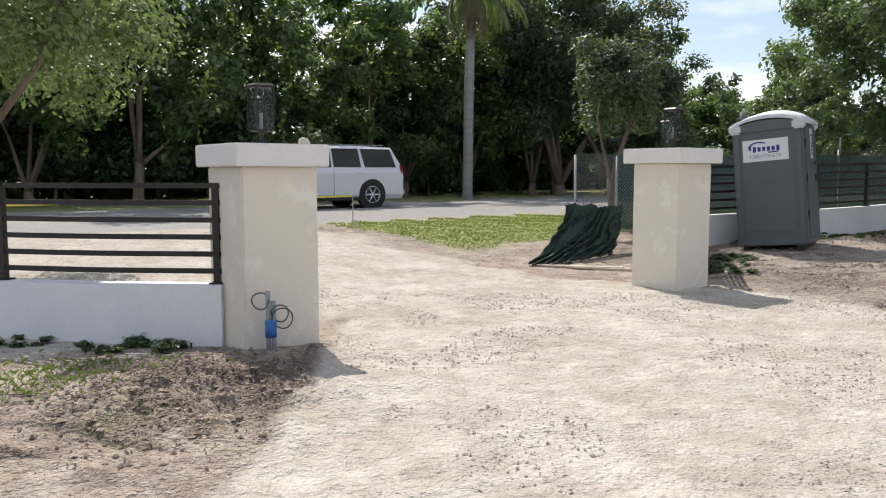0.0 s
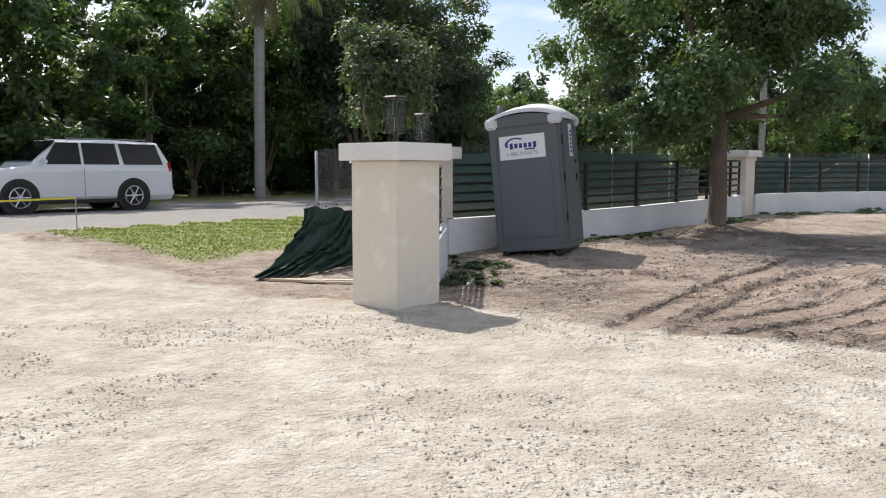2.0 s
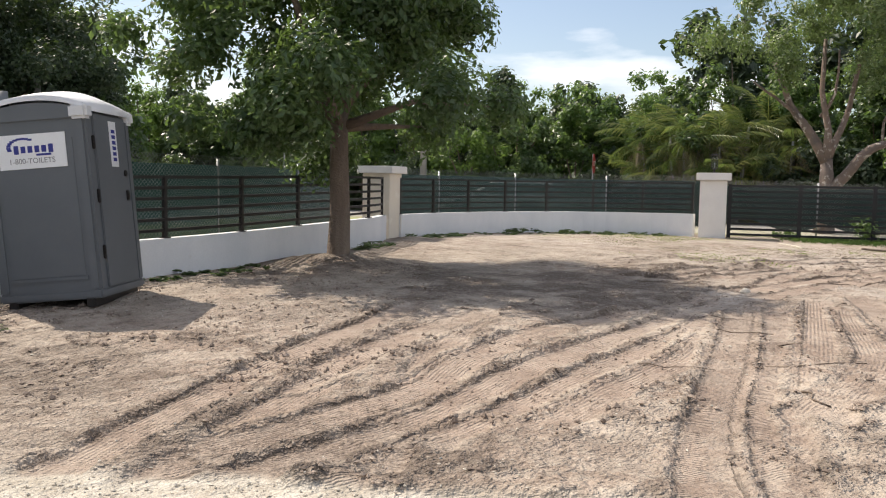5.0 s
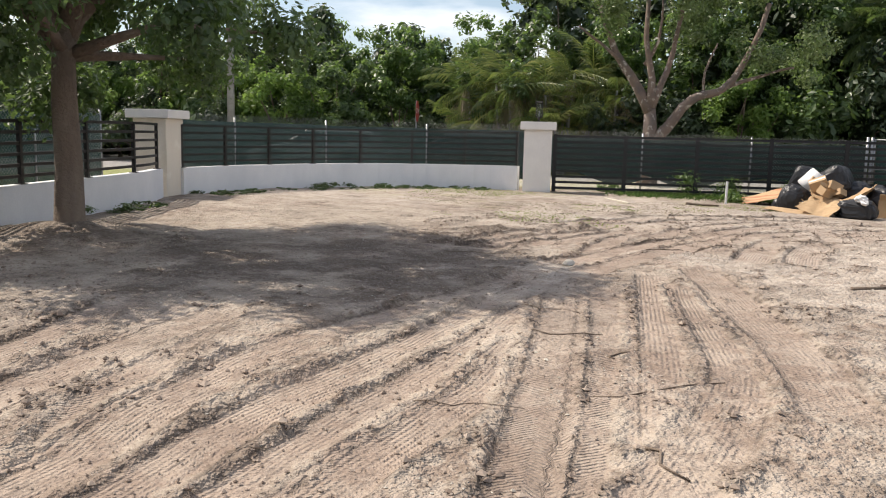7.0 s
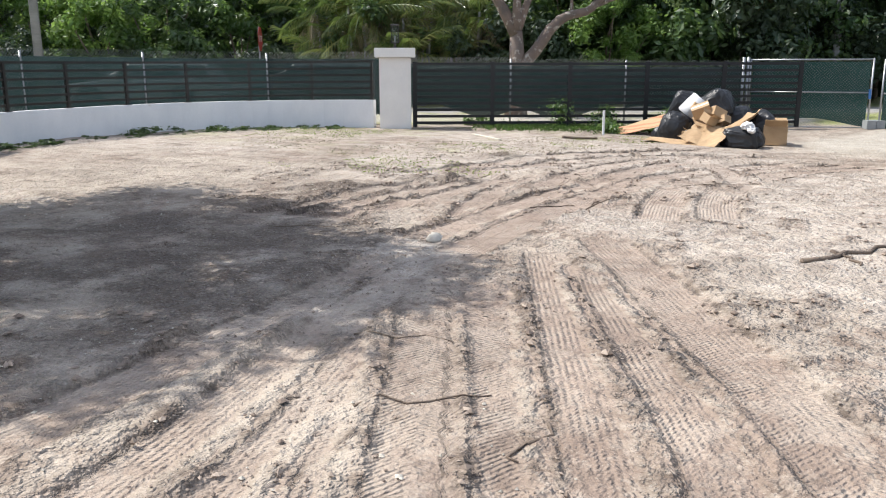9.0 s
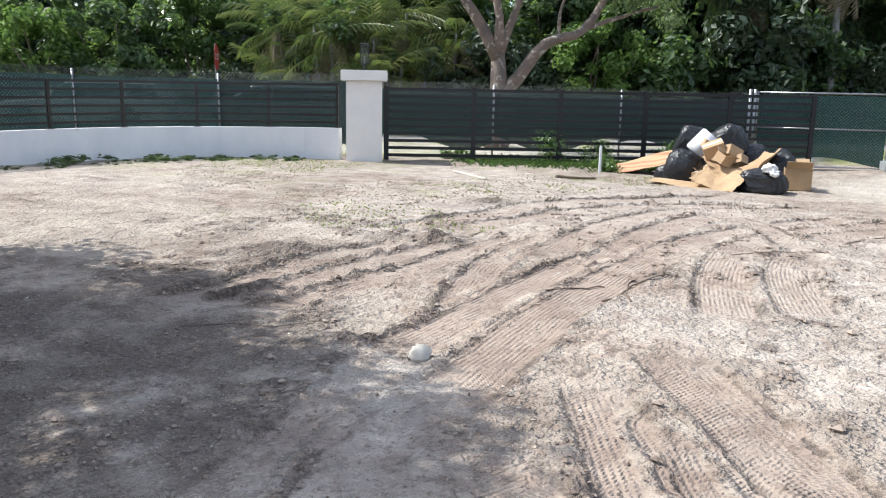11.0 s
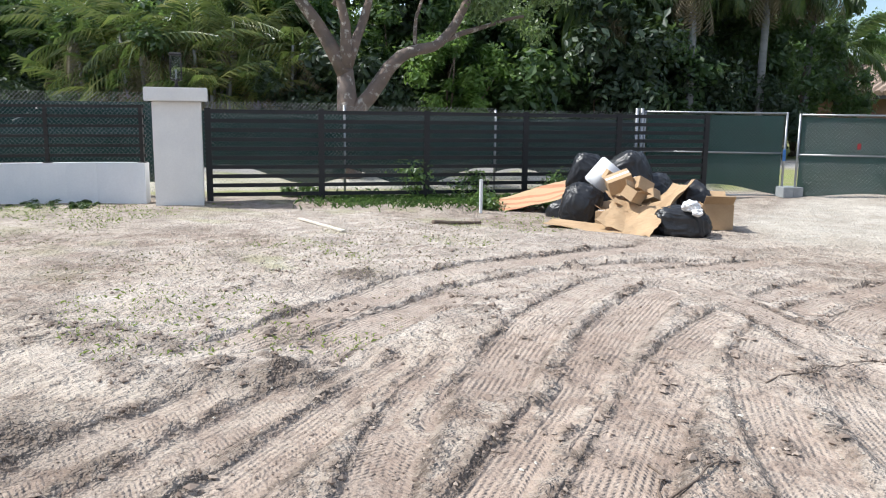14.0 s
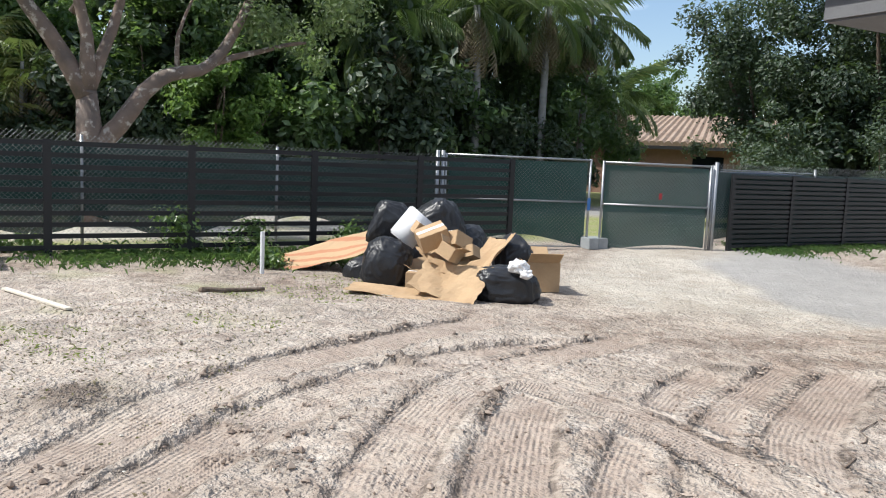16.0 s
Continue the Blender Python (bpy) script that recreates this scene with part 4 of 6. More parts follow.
def palm_head(r, centre, n, length, leaflets, tilt=(-35, 75), width=0.5, curl=(0.7, 1.5)):
    V, F = [], []
    for i in range(n):
        v, f = frond(r, length * (0.75 + 0.4 * r.rand()), leaflets, r.uniform(*curl), width)
        m = Matrix.Translation(centre) @ Matrix.Rotation(2.4 * i + r.rand() * 0.5, 4, "Z") @ Matrix.Rotation(-radians(r.uniform(*tilt)), 4, "Y")
        m = np.array(m)
        b = len(V)
        V += (np.array(v) @ m[:3, :3].T + m[:3, 3]).tolist()
        F += [tuple(q + b for q in k) for k in f]
    return V, F


def palm(name, x, y, stems, seed, label, leaflets=22, width=0.5, group="", dry=0.0, tilt=(-35, 75), leaf=FROND):
    """stems: dx, dy, height, radius, fronds, frond length."""
    r = np.random.RandomState(seed)
    t = new(name)
    t.matrix_basis = pose(x, y, gz(x, y))
    V, F, DV, DF = [], [], [], []
    for dx, dy, h, rad, n, ln in stems:
        bm = bmesh.new()
        top = (dx + r.uniform(-0.2, 0.2) * h * 0.12, dy + r.uniform(-0.2, 0.2) * h * 0.12, h)
        tube(bm, [(dx * 0.6, dy * 0.6, -0.1), (dx * 0.7, dy * 0.7, 0.25), (dx * 0.8 + 0.05, dy * 0.8, h * 0.5), top], [rad * 1.3, rad * 1.05, rad, rad * 0.85], 10)
        part("trunk", bm, PALMBARK, t, smooth=True)
        v, f = palm_head(r, top, n, ln, leaflets, tilt, width)
        F += [tuple(q + len(V) for q in k) for k in f]
        V += v
        if dry:
            v, f = palm_head(r, (top[0], top[1], top[2] - 0.15), max(3, int(n * dry)), ln * 0.8, 14, (-85, -40), width * 0.8, (0.3, 0.8))
            DF += [tuple(q + len(DV) for q in k) for k in f]
            DV += v
    under(new("fronds", quick_mesh("fronds", V, F, leaf)), t)
    if dry:
        tagged(under(new("dead_fronds", quick_mesh("dead_fronds", DV, DF, FROND_DRY)), t), "brown dead fronds hanging down")
    return tagged(t, label, "palm", group)


# the tree in the yard
broadleaf("yard_tree", 10.0, 15.85, 6.5, 3.3, 1.05, 21, LEAF_YARD, 76000, 0.105, 118, 0.60, 0.17, "shade tree with a pale brown trunk standing in bare soil", z=0.42, fork=2.6, n_limbs=14, shell=0.25, squeeze=0.80)
# an overhanging tree outside the railing
broadleaf("garden_tree", -6.0, 9.9, 5.6, 2.8, 1.8, 5, LEAF_OLIVE, 26000, 0.10, 26, 0.7, 0.13, "olive green leafy tree beyond the low wall", shell=0.3)
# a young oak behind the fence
broadleaf("hedge_tree", 38.4, 4.3, 3.3, 1.15, 0.2, 62, LEAF_OAK_SHADE, 7000, 0.10, 16, 0.6, 0.08, "dense dark green tree behind the slatted fence", shell=0.3)
broadleaf("hedge_tree", 36.9, 1.6, 3.6, 1.9, 0.2, 61, LEAF_OAK_SHADE, 12000, 0.10, 22, 0.7, 0.10, "dense dark green tree behind the slatted fence", shell=0.3)
broadleaf("young_oak", 3.9, 18.6, 5.0, 1.0, 1.3, 8, LEAF_GREY, 9000, 0.11, 16, 0.5, 0.09, "young grey-green oak behind the chain-link fence", shell=0.3)

# a smooth-barked tree with spreading limbs behind the sliding gate
def spreading_tree(x, y, seed):
    rng = random.Random(seed)
    t = new("spreading_tree")
    t.matrix_basis = pose(x, y, gz(x, y), 0, 0, -50)
    bm = bmesh.new()
    tube(bm, [(0, 0, -0.2), (0, 0, 0.4), (0.02, 0, 1.4), (-0.03, 0, 2.3)], [0.36, 0.28, 0.23, 0.17], 12)
    part("trunk", bm, GUMBO, t, smooth=True)
    ends = []
    for pts, r in (([(-0.03, 0, 2.2), (-0.45, 0.1, 3.0), (-1.1, 0.2, 4.0), (-1.7, 0.2, 5.4)], 0.17),
                   ([(-0.03, 0, 2.2), (-0.05, -0.1, 3.2), (-0.25, 0.0, 4.4), (-0.2, 0.3, 6.0)], 0.14),
                   ([(-0.03, 0, 2.2), (0.25, 0.1, 3.0), (0.55, 0.2, 3.9), (0.8, -0.3, 5.6)], 0.12),
                   ([(0.02, 0, 1.25), (0.5, -0.1, 1.75), (1.15, -0.1, 2.6), (2.1, 0.0, 2.95), (2.8, 0.1, 4.0), (3.3, 0.2, 5.4)], 0.17),
                   ([(2.1, 0.0, 2.95), (3.2, 0.3, 3.35), (4.2, 0.4, 3.6)], 0.07),
                   ([(-0.25, 0.05, 3.6), (0.1, -0.1, 4.3), (0.15, -0.2, 5.6)], 0.06), ([(-0.9, 0.15, 3.7), (-1.6, -0.1, 4.2), (-2.3, -0.2, 4.7)], 0.06), ([(1.5, -0.05, 2.8), (1.5, -0.1, 3.4), (1.8, -0.2, 4.2)], 0.05)):
        p = smooth_path(pts, 0.18)
        p = np.array([q + 0.06 * np.array(noise.noise_vector(Vector((*q,)) * 1.4)) * min(1, i / 4) for i, q in enumerate(p)])
        part("limb", tube(bmesh.new(), p, [r * (1.05 - 0.62 * i / (len(p) - 1)) * (1 + 0.16 * noise.noise(Vector((i * 0.55, r * 90, 0)))) for i in range(len(p))], 10), GUMBO, t, smooth=True)
        ends.append(pts[-1])
    cl = []
    for e in ends:
        for _ in range(7):
            cl.append((e[0] + rng.uniform(-1.6, 1.6), e[1] + rng.uniform(-1.6, 1.6), e[2] + rng.uniform(-0.3, 1.8), rng.uniform(0.4, 0.9)))
    v, f = leaf_cloud(cl, 26000, 0.11, seed, shell=0.2)
    under(new("crown", quick_mesh("crown", v, f, LEAF_OLIVE)), t)
    return tagged(t, "tree with smooth grey-brown forked trunk and spreading limbs", "tree")


spreading_tree(28.1, 18.9, 3)


# woods across the road, in rows of a few kinds
def woods():
    rng = random.Random(11)
    kinds = []
    for i, (leaf, h, rx, low, n, sz, small) in enumerate(((LEAF_DARK, 11.5, 3.2, 1.0, 9000, 0.27, 0.8), (LEAF_MID, 10.0, 3.0, 0.6, 9000, 0.26, 0.75), (LEAF_DARK, 9.0, 3.4, 0.2, 9000, 0.26, 0.8), (LEAF_MID, 12.5, 2.8, 1.5, 9000, 0.27, 0.75), (LEAF_BRIGHT, 7.0, 2.8, 0.3, 9000, 0.24, 0.7))):
        kinds.append(broadleaf("woodland_tree", 0, 0, h, rx, low, 40 + i, leaf, n, sz, 48, small, 0.2, "tall leafy tree in dense woods beside the road", group="woods", shell=0.2, z=0))
    # lower shrubs and back trees: the dark leaf paints the woods' shade
    for i, leaf in enumerate((LEAF_OAK_SHADE, LEAF_DARK)):
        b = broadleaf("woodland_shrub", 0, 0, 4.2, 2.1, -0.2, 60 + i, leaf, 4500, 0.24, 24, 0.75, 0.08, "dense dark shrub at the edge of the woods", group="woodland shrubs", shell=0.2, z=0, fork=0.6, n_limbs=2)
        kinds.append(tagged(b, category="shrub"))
    kinds.append(broadleaf("woodland_tree", 0, 0, 12.0, 3.4, 0.5, 70, LEAF_OAK_SHADE, 4000, 0.48, 40, 1.1, 0.2, "tall shaded tree deep in the woods", group="woods", shell=0.2, z=0))
    kinds.append(broadleaf("oak_tree", 0, 0, 8.5, 3.4, 0.4, 71, LEAF_OAK_SHADE, 34000, 0.13, 74, 0.75, 0.25, "dark green oak beyond the slatted fence", shell=0.25, z=0))
    spots = []

    def spot(e, s, k, scale):
        x, y = 0.7 + e * 0.7826 - s * 0.6225, 8.85 + e * 0.6225 + s * 0.7826
        spots.append((x, y, k, scale))
    # dark wood across the first road
    e = -12.0
    while e < 27:
        spot(e + rng.uniform(-0.8, 0.8), 21.4 + rng.uniform(-0.6, 1.0), rng.choice((0, 1, 2, 1, 3)), rng.uniform(0.80, 1.02))
        spot(e + 1.6 + rng.uniform(-0.8, 0.8), 25.6 + rng.uniform(-1, 1), 7, rng.uniform(0.74, 0.86))
        e += 3.0
    e = -12.0
    while e < 50:
        spot(e + rng.uniform(-0.5, 0.5), (23.4 if e < 26 else 19.4) + rng.uniform(-0.3, 0.5), rng.choice((5, 5, 6)), rng.uniform(0.7, 1.0))
        e += 3.2 if e < 26 else 2.5
    spot(28.4, 21.5, 0, 1.05)
    spot(27.0, 20.2, 2, 1.1)
    e = 30.5
    while e < 52:
        spot(e + rng.uniform(-0.8, 0.8), 22.0 + rng.uniform(-0.6, 1.5), rng.choice((4, 1, 4)) if e > 40 else 4, rng.uniform(0.95, 1.1))
        e += 2.8
    # hedge and trees across the second street
    s = 22.0
    while s > -27.5:
        low = 0.97 if -10 < s < 2 else 1.0
        spot(35.6 + rng.uniform(-0.5, 0.8), s + rng.uniform(-0.8, 0.8), rng.choice((1, 2, 4, 1)) if s > -6 else rng.choice((0, 2, 1)), low * (rng.uniform(0.62, 0.78) if s > -6 else rng.uniform(0.7, 0.95)))
        spot(38.8 + rng.uniform(-1, 1), s + rng.uniform(-0.8, 0.8), 7, low * (rng.uniform(0.5, 0.62) if s > -6 else rng.uniform(0.75, 0.95)))
        spot(34.4 + rng.uniform(-0.3, 0.4), s + 1.0 + rng.uniform(-0.5, 0.5), rng.choice((5, 6)), rng.uniform(0.6, 0.85))
        s -= 2.4
    for e, s, k, sc in ((34.2, -10.6, 5, 0.95), (33.6, -13.0, 4, 0.62), (34.0, -15.6, 6, 1.1), (33.8, -18.0, 5, 1.1), (34.4, -20.4, 6, 1.15)):
        spot(e, s, k, sc)
    for x, y, k, sc in ((5.6, 38.0, 8, 1.4), (8.0, 38.6, 8, 1.3), (40.2, 1.6, 5, 1.0), (40.4, -1.2, 5, 1.0), (39.6, -4.0, 6, 1.0), (41.2, 3.4, 5, 0.9), (30.3, 37.4, 1, 0.72), (32.8, 35.4, 2, 0.80), (35.5, 32.8, 1, 0.74), (41.0, 0.6, 8, 1.15), (41.5, -5.0, 8, 1.0), (44.0, -9.0, 2, 1.0), (38.6, 0.6, 8, 0.5), (38.2, -3.2, 8, 0.5), (66, 13, 4, 1.15), (68, 9, 4, 1.2), (67, 5, 1, 0.85), (69, 1, 4, 1.1), (70, -5, 1, 0.9), (42.2, 3.7, 8, 1.0), (44.5, -1.0, 8, 1.0), (60, 9, 1, 0.8), (61, 5, 1, 0.8), (60, 0.5, 1, 0.85), (58, -5, 1, 0.9), (54, -10, 1, 0.9), (49.5, -14, 1, 0.9)):
        spots.append((x, y, k, sc))
    used = set()
    for x, y, k, sc in spots:
        m = pose(x, y, gz(x, y), 0, 0, rng.uniform(0, 360)) @ Matrix.Diagonal((sc, sc, sc * rng.uniform(0.92, 1.08), 1))
        if k not in used:
            used.add(k)
            kinds[k].matrix_basis = m
        else:
            c = copy_thing(kinds[k], pose(0, 0, 0))
            c.matrix_basis = m
    # the depth of the woods, too dense to see through; shade painted dark
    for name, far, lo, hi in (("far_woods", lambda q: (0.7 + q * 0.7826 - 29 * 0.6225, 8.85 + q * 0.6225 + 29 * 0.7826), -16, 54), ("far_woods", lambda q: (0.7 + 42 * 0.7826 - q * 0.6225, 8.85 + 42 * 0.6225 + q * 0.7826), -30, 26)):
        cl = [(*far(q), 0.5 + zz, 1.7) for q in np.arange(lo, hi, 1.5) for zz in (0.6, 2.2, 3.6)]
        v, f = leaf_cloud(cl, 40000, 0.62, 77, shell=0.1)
        tagged(new(name, quick_mesh(name, v, f, LEAF_OAK_SHADE)), "deep shaded woods behind the front trees", "woods", kind="stuff")


woods()

# palms across the second street
def place(e, s):
    return 0.7 + e * 0.7826 - s * 0.6225, 8.85 + e * 0.6225 + s * 0.7826


def palms():
    rng = random.Random(5)
    for i, (e, s, h) in enumerate(((34.2, -3.4, 3.6), (33.7, -4.8, 4.2), (34.0, -6.2, 4.0), (34.2, -8.4, 4.4))):
        stems = [(rng.uniform(-0.7, 0.7), rng.uniform(-0.7, 0.7), h * rng.uniform(0.35, 1.0), 0.05, 7, 1.9) for _ in range(11)]
        palm("areca_palm", *place(e, s), stems, 100 + i, "bushy yellow-green clump of feather palms", 12, 0.50, "feather palms", 0.4, (-15, 80), FROND_PALE)
    for i, (e, s, h) in enumerate(((34.2, -18.5, 5.6), (34.0, -21.5, 6.2), (34.3, -24.4, 6.6), (35.0, -26.8, 6.6), (46, -33, 6.5), (49, -30, 6.8), (36.6, -29.6, 4.0))):
        palm("coconut_palm", *place(e, s), [(0, 0, h, 0.13, 28, 2.6)], 130 + i, "palm with long drooping fronds and brown dead leaves", 26, 0.6, "tall palms", 0.8)
    palm("royal_palm", 1.0, 33.1, [(0, 0, 8.7, 0.20, 15, 2.8)], 150, "tall palm with a smooth grey trunk by the road", 30, 0.6, "tall palms", 1.0)
    palm("royal_palm", 30.5, 47.0, [(0, 0, 9.5, 0.2, 16, 3.0)], 151, "tall palm rising over the trees", 30, 0.6, "tall palms", 0.2)


palms()


# ---- portable toilet ----
def text_mesh(body, size, material, parent, name, m, depth=0.001):
    cu = bpy.data.curves.new(name, "FONT")
    cu.body, cu.size, cu.extrude, cu.align_x, cu.align_y = body, size, depth, "CENTER", "CENTER"
    tmp = bpy.data.objects.new("tmp", cu)
    me = bpy.data.meshes.new_from_object(tmp)
    bpy.data.objects.remove(tmp)
    me.materials.clear()
    me.materials.append(material)
    ob = under(new(name, me), parent)
    ob.matrix_basis = m
    return ob


def portable_toilet(x, y, z, rz, lean):
    t = new("portable_toilet")
    t.matrix_basis = pose(x, y, z, 0, 0, rz) @ pose(0, 0, 0, *lean)
    W, H = 1.08, 1.96
    part("skid", box(boxed((-0.42, 0, 0.03), (0.10, 1.10, 0.10), 0, 0.01), (0.42, 0, 0.03), (0.10, 1.10, 0.10), 0, 0.01), BLACK, t)
    part("base", boxed((0, 0, 0.12), (W + 0.04, W + 0.04, 0.10), 0, 0.02), TOILET, t)
    part("body", boxed((0, 0, 0.12 + H / 2), (W, W, H), 0, 0.05), TOILET, t)
    for sx in (-1, 1):
        for sy in (-1, 1):
            part("corner_post", boxed((sx * (W / 2 - 0.055), sy * (W / 2 - 0.055), 0.12 + H / 2), (0.14, 0.14, H - 0.05), 0, 0.03), TOILET, t)
    # side panels with a shallow raised field and one band; the door faces +x
    for k in range(3):
        rot = Matrix.Rotation(radians(90 + 90 * k), 4, "Z")
        bm = bmesh.new()
        box(bm, (W / 2 + 0.001, 0, 1.02), (0.010, 0.80, 1.52), bevel=0.004, m=rot)
        box(bm, (W / 2 + 0.004, 0, 0.30), (0.016, 0.84, 0.05), bevel=0.006, m=rot)
        part("moulded_panel", bm, TOILET, t)
    part("door", boxed((W / 2 + 0.006, 0.02, 1.10), (0.03, 0.78, 1.86), 0, 0.01), TOILET, t)
    for zz in (0.55, 1.15, 1.72):
        part("hinge", boxed((W / 2 + 0.016, -0.40, zz), (0.03, 0.035, 0.15), 0, 0.008), BLACK, t)
    part("latch", boxed((W / 2 + 0.03, 0.30, 1.15), (0.03, 0.05, 0.12), 0, 0.01), BLACK, t)
    part("occupied_dial", tube(bmesh.new(), [(W / 2 + 0.02, 0.30, 1.40), (W / 2 + 0.035, 0.30, 1.40)], 0.035, 12), BLACK, t)
    # arched roof, white, with a lip at the corners
    bm = bmesh.new()
    n = 14
    rows = []
    for i in range(n + 1):
        a = -0.60 + 1.20 * i / n
        arch = 0.20 * (1 - (a / 0.60) ** 2) ** 0.8 if abs(a) < 0.60 else 0
        rows.append([bm.verts.new((a * 0.97, b, 2.08 + arch * (1.0 - 0.35 * abs(b) / 0.6) + q)) for b, q in ((-0.575, -0.035), (-0.575, 0.02), (-0.3, 0.05), (0, 0.06), (0.3, 0.05), (0.575, 0.02), (0.575, -0.035))])
    for r0, r1 in zip(rows, rows[1:]):
        for k in range(6):
            bm.faces.new((r0[k], r1[k], r1[k + 1], r0[k + 1]))
    bm.faces.new(rows[0])
    bm.faces.new(rows[-1][::-1])
    bmesh.ops.recalc_face_normals(bm, faces=bm.faces)
    part("roof", bm, ROOFP, t, "translucent white moulded roof", smooth=True)
    for sx in (-1, 1):
        for sy in (-1, 1):
            part("roof_corner", boxed((sx * 0.50, sy * 0.52, 2.04), (0.20, 0.16, 0.16), 0, 0.03), ROOFP, t)
    part("vent_stack", tube(bmesh.new(), [(-0.42, -0.30, 2.1), (-0.42, -0.30, 2.34)], 0.05, 12), TOILET, t, smooth=True)
    for sy in (-1, 1):
        bm = bmesh.new()
        rim = [(-0.46 + 0.92 * i / 12) for i in range(13)]
        face = [bm.verts.new((a, sy * (W / 2 - 0.01), 2.03 + 0.125 * (1 - (a / 0.6) ** 2) ** 0.8)) for a in rim]
        face += [bm.verts.new((0.46, sy * (W / 2 - 0.01), 1.98)), bm.verts.new((-0.46, sy * (W / 2 - 0.01), 1.98))]
        bm.faces.new(face)
        out = bmesh.ops.extrude_face_region(bm, geom=list(bm.faces))
        bmesh.ops.translate(bm, vec=(0, sy * 0.035, 0), verts=[v for v in out["geom"] if isinstance(v, bmesh.types.BMVert)])
        bmesh.ops.recalc_face_normals(bm, faces=bm.faces)
        part("arched_gable", bm, TOILET, t)
    # sign on the side that faces the gate
    s = part("sign", boxed((-0.03, -W / 2 - 0.014, 1.66), (0.72, 0.006, 0.36)), STICKER, t, "white sticker with blue print")
    rot = Matrix.Rotation(radians(90), 4, "X")
    yy = -W / 2 - 0.0185
    text_mesh("1-800-TOILETS", 0.078, GREYPRINT, s, "lettering", Matrix.Translation((-0.04, yy, 1.558)) @ rot)
    bm = bmesh.new()
    for i in range(6):
        box(bm, (-0.20 + i * 0.074, yy, 1.68), (0.05, 0.002, 0.07 if i % 5 else 0.09))
    box(bm, (0.09, yy, 1.62), (0.16, 0.002, 0.022))
    part("logo_bars", bm, BLUE, s)
    bm = bmesh.new()
    for i in range(10):
        a = radians(200 - 16 * i)
        box(bm, (-0.13 + 0.15 * math.cos(a), yy, 1.71 + 0.085 * math.sin(a)), (0.045, 0.002, 0.022))
    part("logo_arc", bm, BLUE, s)
    s2 = part("door_sign", boxed((W / 2 + 0.026, 0.06, 1.72), (0.006, 0.17, 0.50)), STICKER, t, "narrow white sticker with blue print")
    bm = bmesh.new()
    for i in range(6):
        box(bm, (W / 2 + 0.031, 0.06, 1.55 + i * 0.062), (0.002, 0.085, 0.04))
    part("logo_bars", bm, BLUE, s2)
    return tagged(t, "dark grey plastic portable toilet with a white roof, leaning", "toilet")


portable_toilet(5.80, 13.85, 0.20, -34.5, (0.0, -5.2, 0))


# ---- rubbish pile ----
BAG = worn("black_bag_plastic", (0.014, 0.015, 0.018), (0.024, 0.025, 0.029), 3, 0.40, fine=16, relief=0.02, strength=0.45)
CARD = worn("cardboard", (0.41, 0.275, 0.155), (0.50, 0.35, 0.205), 2.5, 0.85, fine=50, relief=0.001, spots=((0.34, 0.22, 0.12), 0.68))
CARD_PRINT, nt_, b_ = mat_base("printed_cardboard", 0.85)
w_ = nd(nt_, "TexWave", Scale=1.3, Distortion=2.5)
w_.inputs["Detail"].default_value = 2
nt_.links.new(nd(nt_, "TexCoord").outputs["Object"], w_.inputs["Vector"])
nt_.links.new(mixc(nt_, ramp(nt_, w_.outputs[0], 0.62, 0.78), (0.45, 0.31, 0.18), (0.42, 0.20, 0.11)), b_.inputs["Base Color"])
FOAM = worn("white_foam", (0.80, 0.80, 0.80), (0.72, 0.72, 0.73), 3, 0.8)


def pile_at(f, r):
    """A spot by its distance ahead of, and offset across, the camera's last view, to fit it."""
    return 14.68 + 0.993 * f + 0.122 * r, 11.02 + 0.122 * f - 0.993 * r


def bag(f, r, z, size, seed, label, shape=(1, 1, 1), knot=True, tilt=(0, 0, 0)):
    x, y = pile_at(f, r)
    bm = bmesh.new()
    bmesh.ops.create_icosphere(bm, subdivisions=5, radius=1)
    for v in bm.verts:
        c = v.co.copy()
        q = Vector([math.copysign(abs(a) ** 0.66, a) for a in c]) * 0.88
        n1 = noise.noise(c * 1.1 + Vector((seed, 0, 0)))
        ridge = max(0.0, 1 - abs(noise.noise(c * 2.3 + Vector((0, seed, 0)))) * 3.2) ** 2
        fold = max(0.0, 1 - abs(noise.noise(Vector((c.x * 6.0, c.y * 6.0, c.z * 1.8)) + Vector((seed, seed, 0)))) * 3.4) ** 2
        k = 1 + 0.15 * n1 + 0.055 * ridge - 0.04 * fold + 0.02 * noise.noise(c * 9 + Vector((seed, 0, 4)))
        v.co = Vector((q.x * k, q.y * k, max(q.z * k, -0.72)))
        if knot and c.z > 0.8:
            v.co.z += (c.z - 0.8) * 1.1
            v.co.x *= 1 - (c.z - 0.8) * 2.5
            v.co.y *= 1 - (c.z - 0.8) * 2.5
    bmesh.ops.transform(bm, matrix=pose(0, 0, 0, *tilt) @ Matrix.Diagonal((size * shape[0], size * shape[1], size * shape[2], 1)), verts=bm.verts)
    lowest = min(v.co.z for v in bm.verts)
    t = part("rubbish_bag", bm, BAG, None, smooth=True)
    t.matrix_basis = pose(x, y, z - lowest, 0, 0, -83)
    return tagged(t, label, "rubbish bag", "rubbish bags")


PZ = gz(24.0, 11.9)
bag(9.65, -0.62, PZ - 0.02, 0.34, 1, "black plastic rubbish bag slumped in the pile", (0.95, 0.9, 1.05), False, tilt=(0, 14, 0))
bag(10.15, -0.95, PZ - 0.02, 0.22, 2, "small crumpled black plastic bag on the ground", (1.2, 0.9, 0.8))
